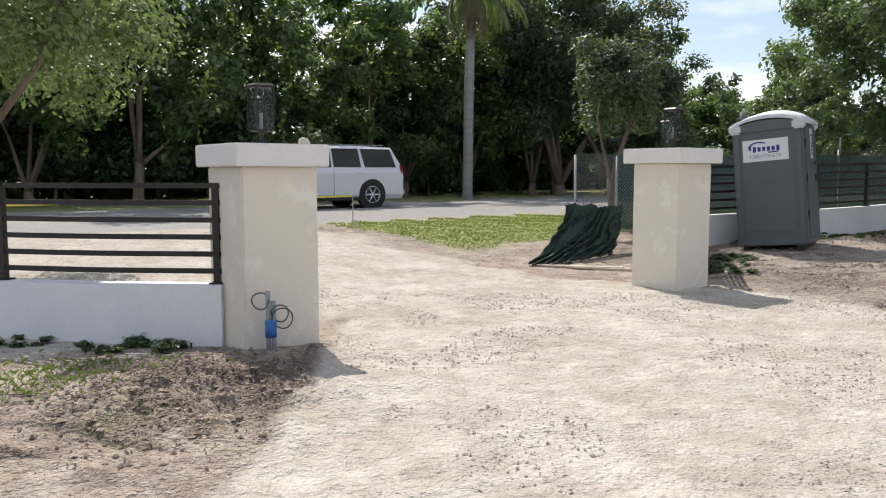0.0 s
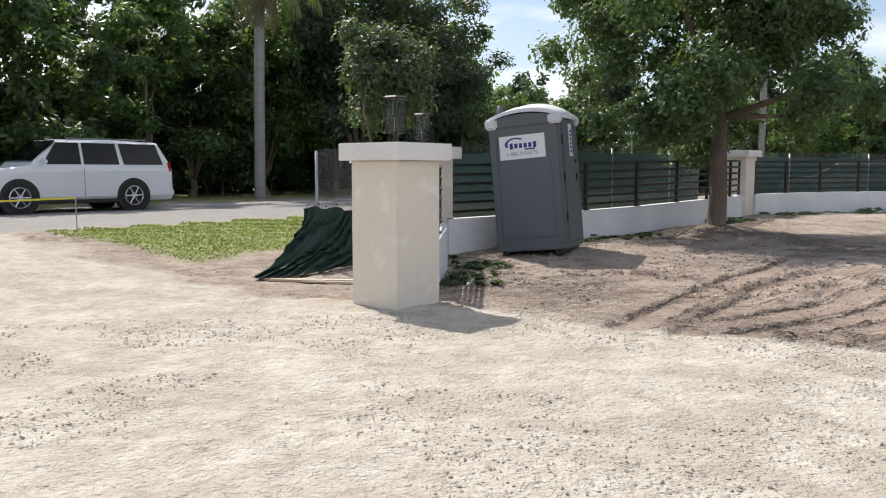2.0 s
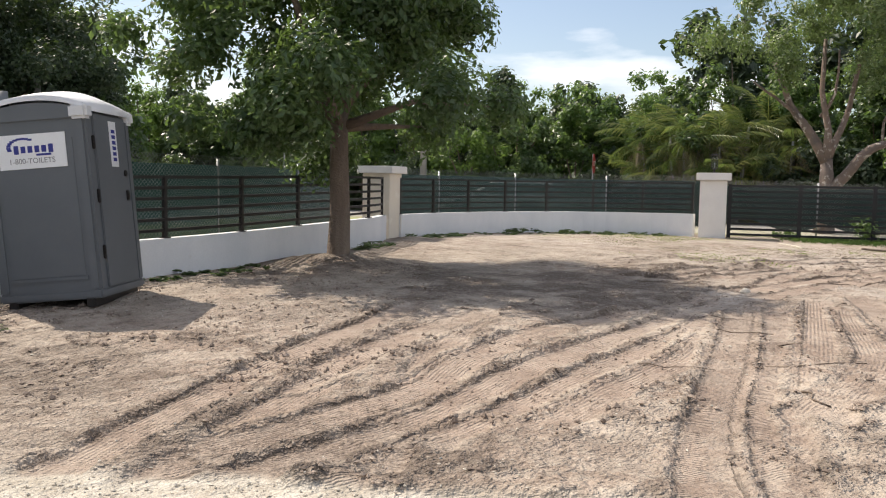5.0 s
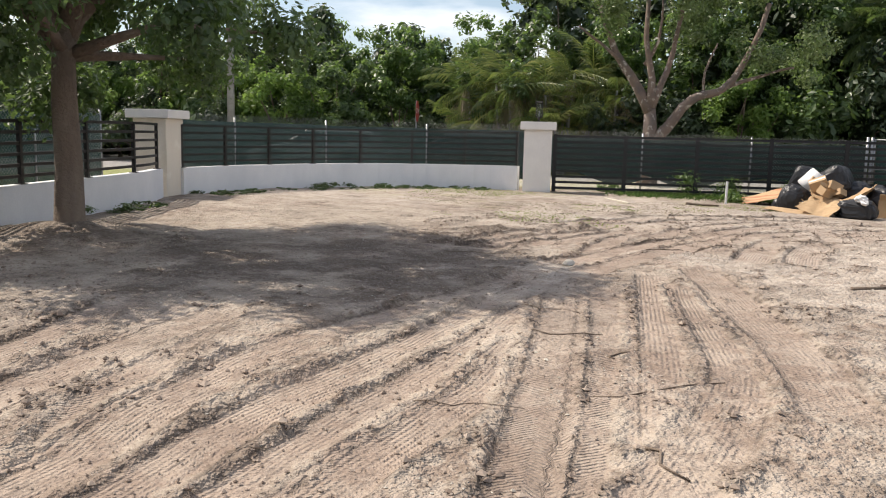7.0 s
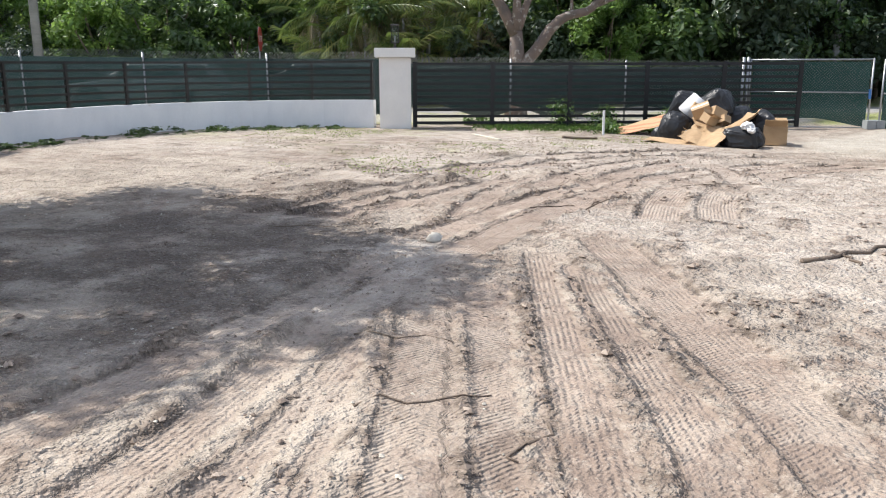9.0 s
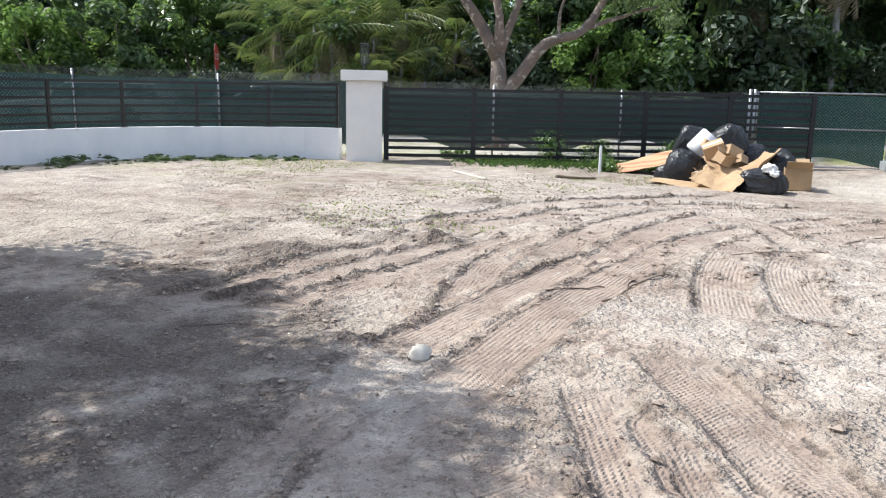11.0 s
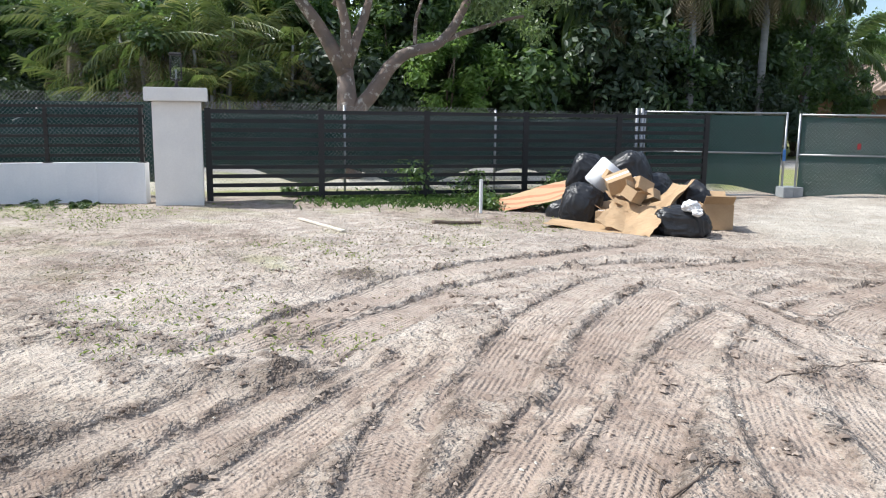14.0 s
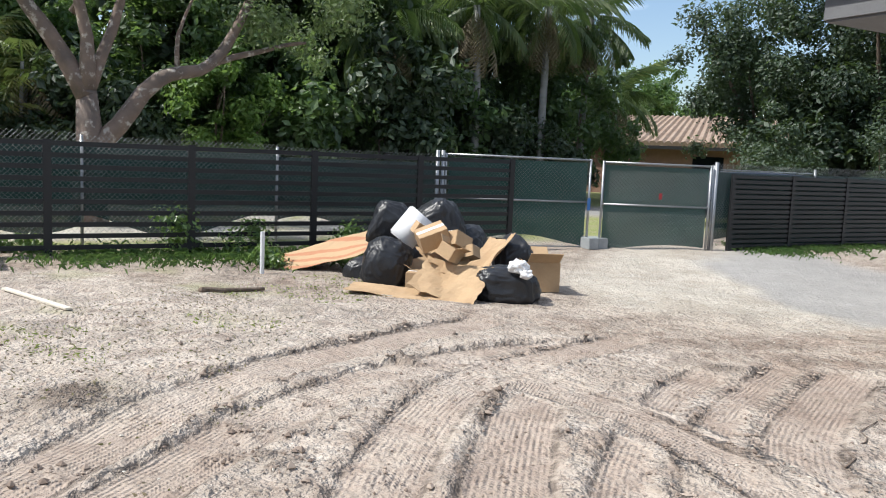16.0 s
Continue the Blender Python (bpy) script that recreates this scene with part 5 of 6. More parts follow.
bag(10.45, -0.66, PZ + 0.34, 0.33, 3, "upright full black rubbish bag on the pile", (0.8, 0.8, 1.15), False, tilt=(0, 20, 0))
bag(10.65, -0.02, PZ + 0.28, 0.38, 4, "large full black rubbish bag on top of the pile", (1.0, 0.85, 1.0), False, tilt=(0, -28, 0))
bag(10.9, 0.25, PZ - 0.02, 0.45, 5, "black rubbish bag under the heap", (1.1, 0.9, 0.95), False)
bag(10.55, -0.5, PZ - 0.02, 0.42, 9, "black rubbish bag at the bottom of the heap", (1.1, 0.8, 0.7), False)
bag(10.35, 0.98, PZ - 0.02, 0.33, 6, "shiny tied black rubbish bag beside a box", (0.9, 0.9, 1.1))
bag(9.15, 0.78, PZ - 0.02, 0.40, 7, "shiny black rubbish bag with white scraps showing", (1.1, 0.8, 0.62), False)


def scrap(f, r, z, size, seed):
    """A crumpled wad of thin white plastic."""
    x, y = pile_at(f, r)
    bm = bmesh.new()
    bmesh.ops.create_icosphere(bm, subdivisions=4, radius=size)
    for v in bm.verts:
        c = v.co / size
        v.co *= 1 + 0.5 * noise.noise(c * 1.7 + Vector((seed, 0, 0))) + 0.18 * abs(noise.noise(c * 5 + Vector((0, seed, 0))))
        v.co.z *= 0.7
    t = part("plastic_scrap", bm, FOAM, None)
    t.matrix_basis = pose(x, y, z)
    return tagged(t, "crumpled white plastic scrap caught on a bag", "scrap", "plastic scraps")


scrap(8.92, 0.90, PZ + 0.40, 0.10, 1)
scrap(8.85, 0.98, PZ + 0.33, 0.07, 2)


def sheet(f, r, z, w, d, tilt, rz, seed, label, curl=0.08, mat=CARD):
    """A creased piece of board with real thickness."""
    def bent(u, v):
        crease = 1.6 * curl * max(0.0, abs(u + 0.3 * v + 0.1 * math.sin(seed)) - 0.12) + 0.7 * curl * max(0.0, v - 0.18)
        return crease + 0.045 * noise.noise(Vector((u * 3.2 + seed, v * 3.2, 1))) + 0.006 * noise.noise(Vector((u * 16 + seed, v * 16, 5)))
    x, y = pile_at(f, r)
    bm = bmesh.new()
    nx, ny = 24, 18
    g = [[bm.verts.new((w * (i / nx - 0.5) * (1 + 0.08 * noise.noise(Vector((seed, j * 0.4, 0)))), d * (j / ny - 0.5) * (1 + 0.10 * noise.noise(Vector((i * 0.3, seed, 3)))),
                        bent(i / nx - 0.5, j / ny - 0.5))) for j in range(ny + 1)] for i in range(nx + 1)]
    for i in range(nx):
        for j in range(ny):
            bm.faces.new((g[i][j], g[i + 1][j], g[i + 1][j + 1], g[i][j + 1]))
    res = bmesh.ops.extrude_face_region(bm, geom=list(bm.faces))
    bmesh.ops.translate(bm, vec=(0, 0, -0.006), verts=[v for v in res["geom"] if isinstance(v, bmesh.types.BMVert)])
    bmesh.ops.recalc_face_normals(bm, faces=bm.faces)
    bmesh.ops.transform(bm, matrix=pose(0, 0, 0, 0, 0, -83 + rz) @ pose(0, 0, 0, *tilt), verts=bm.verts)
    lowest = min(v.co.z for v in bm.verts)
    t = part("cardboard_sheet", bm, mat, None)
    t.matrix_basis = pose(x, y, z - lowest)
    tagged(t, label, "cardboard", "cardboard pieces")
    return t


sheet(10.75, -1.55, PZ, 1.35, 0.75, (12, -14, 0), 8, 1, "flattened cardboard with faded red print leaning on bags", 0.05, CARD_PRINT)
sheet(8.85, -0.42, PZ, 1.15, 0.42, (3, 4, 0), -8, 2, "torn flat cardboard strip lying on the soil", 0.03)
sheet(9.0, 0.15, PZ, 0.80, 0.62, (27, 8, 0), -20, 3, "crumpled cardboard sheet leaning on the pile", 0.12)
sheet(9.95, 0.62, PZ + 0.14, 0.46, 0.85, (30, -12, 0), -48, 4, "bent cardboard sheet draped over the pile", 0.14)
sheet(9.1, 0.42, PZ, 0.2, 0.2, (8, 8, 0), 30, 5, "small torn cardboard scrap", 0.03)
sheet(9.55, 0.05, PZ + 0.30, 0.5, 0.5, (20, -10, 0), 20, 6, "crumpled cardboard between the bags", 0.14)
sheet(9.7, -0.05, PZ + 0.12, 0.8, 0.7, (10, 5, 0), 60, 8, "crushed cardboard under the boxes", 0.1)
fx, fy = pile_at(9.95, -0.34)
foam = part("foam_slab", boxed((0, 0, 0), (0.36, 0.07, 0.46), 0, 0.02), FOAM, None, smooth=True)
foam.matrix_basis = pose(fx, fy, PZ + 0.70, 0, 0, -83) @ pose(0, 0, 0, -32, 38, 0)
tagged(foam, "white foam packing slab tipped on the pile", "foam", "cardboard pieces")


def carton(f, r, z, size, rot, label, flaps=True):
    x, y = pile_at(f, r)
    t = new("cardboard_box")
    t.matrix_basis = pose(x, y, z, *rot)
    w, d, h = size
    for sx in (-1, 1):
        part("side", boxed((sx * w / 2, 0, h / 2), (0.008, d, h)), CARD, t)
        part("side", boxed((0, sx * d / 2, h / 2), (w - 0.01, 0.008, h)), CARD, t)
    part("bottom", boxed((0, 0, 0.006), (w - 0.01, d - 0.01, 0.008)), CARD, t)
    if flaps:
        for sx in (-1, 1):
            bm = boxed((0, 0, d * 0.22), (w - 0.02, 0.006, d * 0.44))
            bmesh.ops.transform(bm, matrix=Matrix.Translation((0, sx * d / 2, h)) @ Matrix.Rotation(-sx * 0.9, 4, "X"), verts=bm.verts)
            part("flap", bm, CARD, t)
    else:
        part("top", boxed((0, 0, h - 0.002), (w - 0.01, d - 0.01, 0.008)), CARD, t)
        part("tape", boxed((0, 0, h + 0.004), (w, 0.06, 0.003)), FOAM, t, "pale packing tape")
    return tagged(t, label, "box", "cardboard boxes")


carton(9.95, 1.25, PZ, (0.42, 0.46, 0.36), (0, 0, -75), "brown cardboard box standing on the ground")
carton(9.55, -0.05, PZ + 0.55, (0.34, 0.26, 0.2), (18, -22, -70), "small brown cardboard box on the pile", False)
carton(9.5, 0.20, PZ + 0.50, (0.28, 0.24, 0.18), (-15, 25, -40), "small brown cardboard box tipped over", False)
carton(9.8, -0.25, PZ + 0.62, (0.2, 0.16, 0.14), (10, 30, -60), "small pale carton on the pile", False)
carton(9.25, 0.10, PZ + 0.42, (0.26, 0.2, 0.16), (25, 15, -20), "small brown carton lying open on the pile")
carton(9.45, 0.36, PZ + 0.40, (0.22, 0.18, 0.14), (-20, -18, -110), "small crushed carton on the pile", False)
carton(9.35, -0.16, PZ, (0.36, 0.3, 0.24), (0, 0, -92), "brown cardboard box under a bent sheet", False)


# ---- tarpaulin heaped at the end of the chain-link ----
def heaped_tarp():
    a, right = Vector((2.24, 13.78, 0)), Vector((0.62, 0.42, 0)).normalized()
    front = Vector((-0.45, -0.9, 0)).normalized()
    bm = bmesh.new()
    nu, nv = 90, 70
    g = []
    for i in range(nu + 1):
        row = []
        for j in range(nv + 1):
            u, v = i / nu, j / nv
            w1 = u * 6.5 + v * 2.2 + 1.3 * noise.noise(Vector((u * 3, v * 2.5, 0)))
            w2 = u * 11 - v * 4.5 + 1.2 * noise.noise(Vector((u * 4, v * 4, 2)))
            fold = 0.24 * (abs((w1 % 1) - 0.5) * 2 - 0.5) + 0.05 * (abs((w2 % 1) - 0.5) * 2 - 0.5) + 0.05 * noise.noise(Vector((u * 12, v * 10, 7)))
            fall = (1 - v) ** 1.15
            spread = (v ** 2) * 0.95
            left = (u - 0.12) * 1.35 - 0.58 * v ** 1.8 * (1 - u) ** 1.2
            p = a + right * left + front * (0.08 + spread * (0.45 + 0.5 * math.sin(u * 2.6 + 0.2)) + fold * (0.35 + v))
            base = float(on_sheet(np.array([p.x]), np.array([p.y]))[0])
            z = base + 0.035 + (0.86 + 0.10 * noise.noise(Vector((u * 4, 0, 5)))) * fall * (1 - 0.12 * u) + (0.16 * (0.5 - abs((w2 % 1) - 0.5)) + 0.10 * noise.noise(Vector((u * 9, v * 9, 4)))) * v * (1 - v) * 2.2
            row.append(bm.verts.new((p.x, p.y, max(z, base + 0.012))))
        g.append(row)
    for i in range(nu):
        for j in range(nv):
            bm.faces.new((g[i][j], g[i + 1][j], g[i + 1][j + 1], g[i][j + 1]))
    t = new("fallen_tarp")
    t.matrix_basis = pose(0, 0, 0)
    hem = [v.co.copy() for v in (row[nv] for row in g)]
    tie = [g[k][0].co.copy() for k in (2, 14, 26, 38)]
    part("cloth", bm, TARP, t, smooth=True)
    part("hem", tube(bmesh.new(), hem, 0.012, 6), BLACK, t, "black bound hem", smooth=True)
    for q in tie:
        part("tie", tube(bmesh.new(), [q + Vector((0, 0, -0.02)), q + Vector((0.02, 0.06, 0.05)), q + Vector((0.05, 0.12, 0.02))], 0.005, 5), BLACK, t)
    return tagged(t, "crumpled dark green screen cloth slumped off the fence end", "tarp")


heaped_tarp()
WOOD = worn("old_wood", (0.42, 0.34, 0.26), (0.52, 0.44, 0.35), 6, 0.85, stretch=(1, 6, 1))
PALE = worn("pale_lath", (0.66, 0.60, 0.50), (0.72, 0.67, 0.58), 8, 0.8)


def stick(name, a, b, r, mat, label, category, dz=0.0, group="", bend=0.06, seed=0):
    rng = random.Random(seed)
    pts = []
    for k in range(7):
        x, y = a[0] + (b[0] - a[0]) * k / 6, a[1] + (b[1] - a[1]) * k / 6
        x, y = x + rng.uniform(-bend, bend), y + rng.uniform(-bend, bend)
        pts.append((x, y, gz(x, y) + r * 0.7 + dz))
    return tagged(part(name, tube(bmesh.new(), pts, [r * (1.1 - 0.5 * k / 6) for k in range(7)], 6), mat, None, smooth=True), label, category, group)


def plank(a, b, w, th, mat, label):
    d = math.hypot(b[0] - a[0], b[1] - a[1])
    za, zb = gz(*a) + 0.02, gz(*b) + 0.02
    m = pose((a[0] + b[0]) / 2, (a[1] + b[1]) / 2, max((za + zb) / 2, gz((a[0] + b[0]) / 2, (a[1] + b[1]) / 2) + th / 2), 0, -math.degrees(math.atan2(zb - za, d)), math.degrees(math.atan2(b[1] - a[1], b[0] - a[0])))
    ob = part("wooden_lath", boxed((0, 0, 0), (d, w, th), 0, 0.003), mat, None)
    ob.matrix_basis = m
    return tagged(ob, label, "plank", "loose laths")


plank((21.7, 16.0), (21.1, 14.98), 0.06, 0.02, PALE, "pale wooden lath lying on the soil")
plank((1.75, 12.65), (2.75, 12.25), 0.08, 0.03, PALE, "pale broken lath beside the tarp")
plank((1.55, 12.75), (2.3, 12.35), 0.09, 0.03, WOOD, "weathered board beside the tarp")
plank((2.0, 12.45), (2.95, 12.0), 0.06, 0.02, WOOD, "thin weathered board beside the tarp")
plank((4.35, 12.3), (4.0, 11.35), 0.05, 0.03, PALE, "pale stick leaning by the return wall")
for i, (a, b, r) in enumerate((((9.9, 7.9), (10.7, 7.5), 0.012), ((14.3, 8.05), (15.2, 7.7), 0.045), ((14.75, 7.95), (14.4, 7.75), 0.03), ((15.26, 10.89), (15.58, 10.6), 0.016), ((15.26, 10.5), (16.16, 10.32), 0.016), ((15.24, 10.22), (16.03, 10.6), 0.016), ((10.86, 8.23), (10.52, 8.21), 0.016), ((9.56, 7.39), (9.41, 7.02), 0.016), ((11.3, 9.6), (11.5, 9.1), 0.010),
                               ((24.8, 18.0), (24.0, 17.4), 0.03), ((18.9, 9.4), (19.6, 9.0), 0.012), ((-3.0, 5.2), (-2.2, 5.0), 0.012), ((7.6, 11.3), (7.1, 10.7), 0.010), ((10.6, 9.0), (11.0, 8.6), 0.012),
                               ((17.4, 10.1), (18.2, 9.5), 0.010), ((9.1, 8.6), (9.5, 8.1), 0.008), ((20.4, 8.6), (21.4, 8.2), 0.012), ((13.0, 12.2), (13.6, 11.6), 0.008))):
    stick("twig", a, b, r * 0.45, BARK, "dry brown twig lying on the soil", "twig", group="twigs", seed=i)
stick("fallen_branch", (22.55, 14.45), (22.95, 13.9), 0.032, BARK, "grey-brown broken branch lying on the soil", "branch", seed=31)

# standpipe with wire by the gate pillar
BLUETAPE = worn("blue_tape", (0.03, 0.14, 0.42), (0.04, 0.18, 0.5), 5, 0.5)
WIRE = worn("green_wire", (0.03, 0.07, 0.055), (0.05, 0.09, 0.07), 5, 0.5)
YELLOW = worn("yellow_tape", (0.70, 0.62, 0.05), (0.75, 0.68, 0.10), 3, 0.5)
pipe = new("standpipe")
pipe.matrix_basis = pose(-1.44, 6.58, gz(-1.44, 6.58))
for dx, h in ((0.0, 0.50), (0.045, 0.42)):
    part("conduit", tube(bmesh.new(), [(dx, 0, -0.1), (dx, 0, h)], 0.02, 10), PVC, pipe, smooth=True)
part("tape_wrap", tube(bmesh.new(), [(0.02, 0, 0.12), (0.02, 0, 0.26)], 0.048, 10), BLUETAPE, pipe, "blue tape wrap", smooth=True)
for cx, cz, r in ((-0.06, 0.42, 0.07), (0.12, 0.28, 0.085), (0.10, 0.32, 0.07)):
    part("wire_loop", tube(bmesh.new(), [(cx + r * math.cos(a), -0.02 + 0.02 * math.sin(2 * a), cz + r * math.sin(a)) for a in np.linspace(0, 6.9, 18)], 0.006, 5), WIRE, pipe, "green wire loop", smooth=True)
tagged(pipe, "grey conduit stub with blue tape and green wire", "pipe")
stone = bmesh.new()
bmesh.ops.create_icosphere(stone, subdivisions=3, radius=0.05)
for v in stone.verts:
    v.co *= 1 + 0.5 * noise.noise(v.co * 25)
    v.co.z *= 0.75
ROCK = worn("pale_rock", (0.50, 0.46, 0.40), (0.60, 0.56, 0.50), 20, 0.95, fine=60, relief=0.004)
stone = part("stone", stone, ROCK, None, smooth=True)
stone.matrix_basis = pose(-1.20, 7.08, 1.755)
tagged(stone, "small rough stone lying on the pillar cap", "stone")
slab = part("stone", boxed((0, 0, 0.025), (0.17, 0.11, 0.06), 0, 0.018), ROCK, None, smooth=True)
slab.matrix_basis = pose(13.46, 10.77, gz(13.46, 10.77) - 0.005, 4, -5, 25)
tagged(slab, "pale broken piece of stone lying on the soil", "stone")

# stake and caution tape by the road
post = part("stake", tube(bmesh.new(), [(-1.95, 17.5, gz(-1.95, 17.5) - 0.1), (-1.95, 17.5, gz(-1.95, 17.5) + 0.64)], 0.012, 6), PVC, None)
tagged(post, "thin grey metal stake in the verge", "stake")
tp = smooth_path([(-1.95, 17.5, 0.98), (-3.6, 16.1, 0.95), (-5.4, 14.6, 0.96), (-8.5, 12.0, 0.95)], 0.4)
far = part("stake", tube(bmesh.new(), [(-8.5, 12.0, -0.1), (-8.5, 12.0, 0.98)], 0.012, 6), PVC, None)
tagged(far, "thin grey metal stake holding caution tape", "stake")
tagged(part("caution_tape", ribbon(tp, tp[:, 2] - 0.016, tp[:, 2] + 0.016, 0.004), YELLOW, None), "yellow caution tape strung between stakes", "tape")
sx, sy = 24.23, 14.37
tagged(part("marker_stake", tube(bmesh.new(), [(sx, sy, gz(sx, sy) - 0.1), (sx, sy, gz(sx, sy) + 0.52)], 0.028, 8), STICKER, None), "white plastic marker pipe in the grass", "stake")


# ---- vehicles ----
PAINT = worn("white_car_paint", (0.74, 0.76, 0.79), (0.70, 0.72, 0.75), 1, 0.25, relief=0.0001)
SILVER = worn("silver_car_paint", (0.38, 0.40, 0.42), (0.42, 0.44, 0.46), 1, 0.28, 0.4, relief=0.0001)
CARGLASS, nt_, b_ = mat_base("dark_car_glass", 0.05)
b_.inputs["Base Color"].default_value = (0.006, 0.008, 0.010, 1)
b_.inputs["Specular IOR Level"].default_value = 0.25
TYRE = worn("tyre_rubber", (0.016, 0.016, 0.017), (0.028, 0.027, 0.027), 6, 0.85)
CHROME = worn("alloy", (0.60, 0.61, 0.63), (0.45, 0.46, 0.48), 4, 0.25, 0.9, relief=0.0002)
REDLENS = worn("red_lens", (0.35, 0.01, 0.01), (0.45, 0.02, 0.02), 4, 0.2)
CLEARLENS = worn("clear_lens", (0.70, 0.72, 0.75), (0.5, 0.52, 0.55), 6, 0.12)
TRIMBLACK = worn("black_trim", (0.012, 0.012, 0.013), (0.02, 0.02, 0.021), 4, 0.5)


def loft(stations, top=True):
    """A car shell from cross-sections: x and a half outline of (y, z) points from low to high."""
    bm = bmesh.new()
    rings = []
    for x, outline in stations:
        half = [Vector((x, y, z)) for y, z in outline]
        ring = half + [Vector((x, -p.y, p.z)) for p in reversed(half)]
        rings.append([bm.verts.new(p) for p in ring])
    n = len(rings[0])
    for r0, r1 in zip(rings, rings[1:]):
        for k in range(n):
            bm.faces.new((r0[k], r0[(k + 1) % n], r1[(k + 1) % n], r1[k]))
    bm.faces.new(rings[0][::-1])
    bm.faces.new(rings[-1])
    bmesh.ops.recalc_face_normals(bm, faces=bm.faces)
    return bm


def car(x, y, z, rz, paint, label, L, W, H, belt, hood, tall, wheel_r, wheelbase):
    """Front towards +x. hood: height of the bonnet; tall: whether the tail is upright."""
    t = new("parked_car")
    t.matrix_basis = pose(x, y, z, 0, 0, rz)
    w, f, r = W / 2, L / 2, -L / 2
    g = 0.26
    A = lambda top, inset=0.0: [(w * 0.90 - inset, g), (w - inset, g + 0.14), (w - inset, top - 0.16), (w * 0.965 - inset, top - 0.03), (w * 0.90 - inset, top)]
    st = [(f, A(hood - 0.22, 0.14)), (f - 0.10, A(hood - 0.08, 0.05)), (f - 0.45, A(hood - 0.03, 0.01)), (f - 1.25, A(belt - 0.01)), (0.0, A(belt)), (r + 0.5, A(belt + 0.02)), (r + 0.08, A(belt if tall else belt - 0.05, 0.03)), (r, A(belt - 0.06 if tall else belt - 0.14, 0.09))]
    part("body", loft(st), paint, t, smooth=False)
    ca, cb, cr0, cr1 = f - 1.28, f - 2.02, (r + 0.34 if tall else r + 1.35), (r + 0.06 if tall else r + 0.55)
    C = lambda top: [(w * 0.93, belt - 0.03), (w * 0.92, belt + 0.02), (w * 0.92 - (top - belt) * 0.26, max(top - 0.07, belt + 0.03)), (w * 0.86 - (top - belt) * 0.30, max(top, belt + 0.04))]
    part("cabin", loft([(ca, C(belt + 0.02)), ((ca + cb) / 2, C(belt + (H - belt) * 0.55)), (cb, C(H - 0.03)), ((cb + cr0) / 2, C(H)), (cr0, C(H - 0.05)), (cr1, C(belt + 0.05))]), paint, t)
    th = H - belt
    slope = 0.26

    def side_pane(x0, x1, x2, x3, s):
        bm = bmesh.new()
        zl, zh = belt + 0.03, H - 0.10
        yo = lambda zz: s * (w * 0.92 - (zz - belt) * slope + 0.012)
        q = [Vector((x0, yo(zl), zl)), Vector((x1, yo(zl), zl)), Vector((x2, yo(zh), zh)), Vector((x3, yo(zh), zh))]
        a = [bm.verts.new(p) for p in q] + [bm.verts.new(p - Vector((0, s * 0.02, 0))) for p in q]
        for k in range(4):
            bm.faces.new((a[k], a[(k + 1) % 4], a[(k + 1) % 4 + 4], a[k + 4]))
        bm.faces.new(a[:4])
        bm.faces.new(a[:3:-1])
        bmesh.ops.recalc_face_normals(bm, faces=bm.faces)
        part("side_window", bm, CARGLASS, t, "dark tinted glass")
    for s in (-1, 1):
        side_pane(cb + 0.46, cb - 0.52, cb - 0.52, cb + 0.06, s)
        side_pane(cb - 0.60, cb - 1.55, cb - 1.50, cb - 0.60, s)
        if tall:
            side_pane(cb - 1.68, cr0 - 0.06, cr0 + 0.10, cb - 1.60, s)
        for xx in (wheelbase / 2 + 0.12, -wheelbase / 2 + 0.12):
            arch = bmesh.new()
            tube(arch, [(xx, s * (w - 0.16), wheel_r), (xx, s * (w + 0.006), wheel_r)], wheel_r + 0.075, 24)
            part("wheel_arch", arch, TRIMBLACK, t)
            wh = part("wheel", tube(bmesh.new(), [(xx, s * (w - 0.2), wheel_r), (xx, s * (w - 0.01), wheel_r), (xx, s * (w + 0.012), wheel_r)], [wheel_r, wheel_r, wheel_r - 0.03], 28), TYRE, t, smooth=False)
            part("rim", tube(bmesh.new(), [(xx, s * (w + 0.002), wheel_r), (xx, s * (w + 0.018), wheel_r)], wheel_r * 0.40 / 0.55 * 0.30, 16), CHROME, wh)
            part("rim_ring", tube(bmesh.new(), [(xx + wheel_r * 0.63 * math.cos(a), s * (w + 0.014), wheel_r + wheel_r * 0.63 * math.sin(a)) for a in np.linspace(0, 2 * math.pi, 25)], 0.022, 6), CHROME, wh)
            for k in range(6):
                a = k * math.pi / 3
                part("spoke", tube(bmesh.new(), [(xx, s * (w + 0.016), wheel_r), (xx + wheel_r * 0.62 * math.cos(a), s * (w + 0.014), wheel_r + wheel_r * 0.62 * math.sin(a))], [0.035, 0.022], 6), CHROME, wh)
        part("mirror", boxed((cb + 0.50, s * (w + 0.10), belt + 0.10), (0.14, 0.22, 0.16), 0, 0.04), paint, t)
        part("headlight", boxed((f - 0.13, s * (w - 0.24), hood - 0.24), (0.20, 0.36, 0.17), -s * 14, 0.03), CLEARLENS, t)
        part("tail_light", boxed((r + 0.10, s * (w - 0.085), belt - 0.10), (0.08, 0.11, 0.40 if tall else 0.16), 0, 0.02), REDLENS, t)
        part("sill", boxed((0.12, s * (w - 0.03), g + 0.02), (wheelbase - 0.9, 0.10, 0.10), 0, 0.02), TRIMBLACK, t)
        part("door_seam", boxed((cb - 0.56, s * (w + 0.001), (g + belt) / 2 + 0.03), (0.012, 0.006, belt - g - 0.2)), TRIMBLACK, t)
        part("door_handle", boxed((cb - 0.40, s * (w + 0.012), belt - 0.14), (0.20, 0.03, 0.035), 0, 0.008), paint, t)
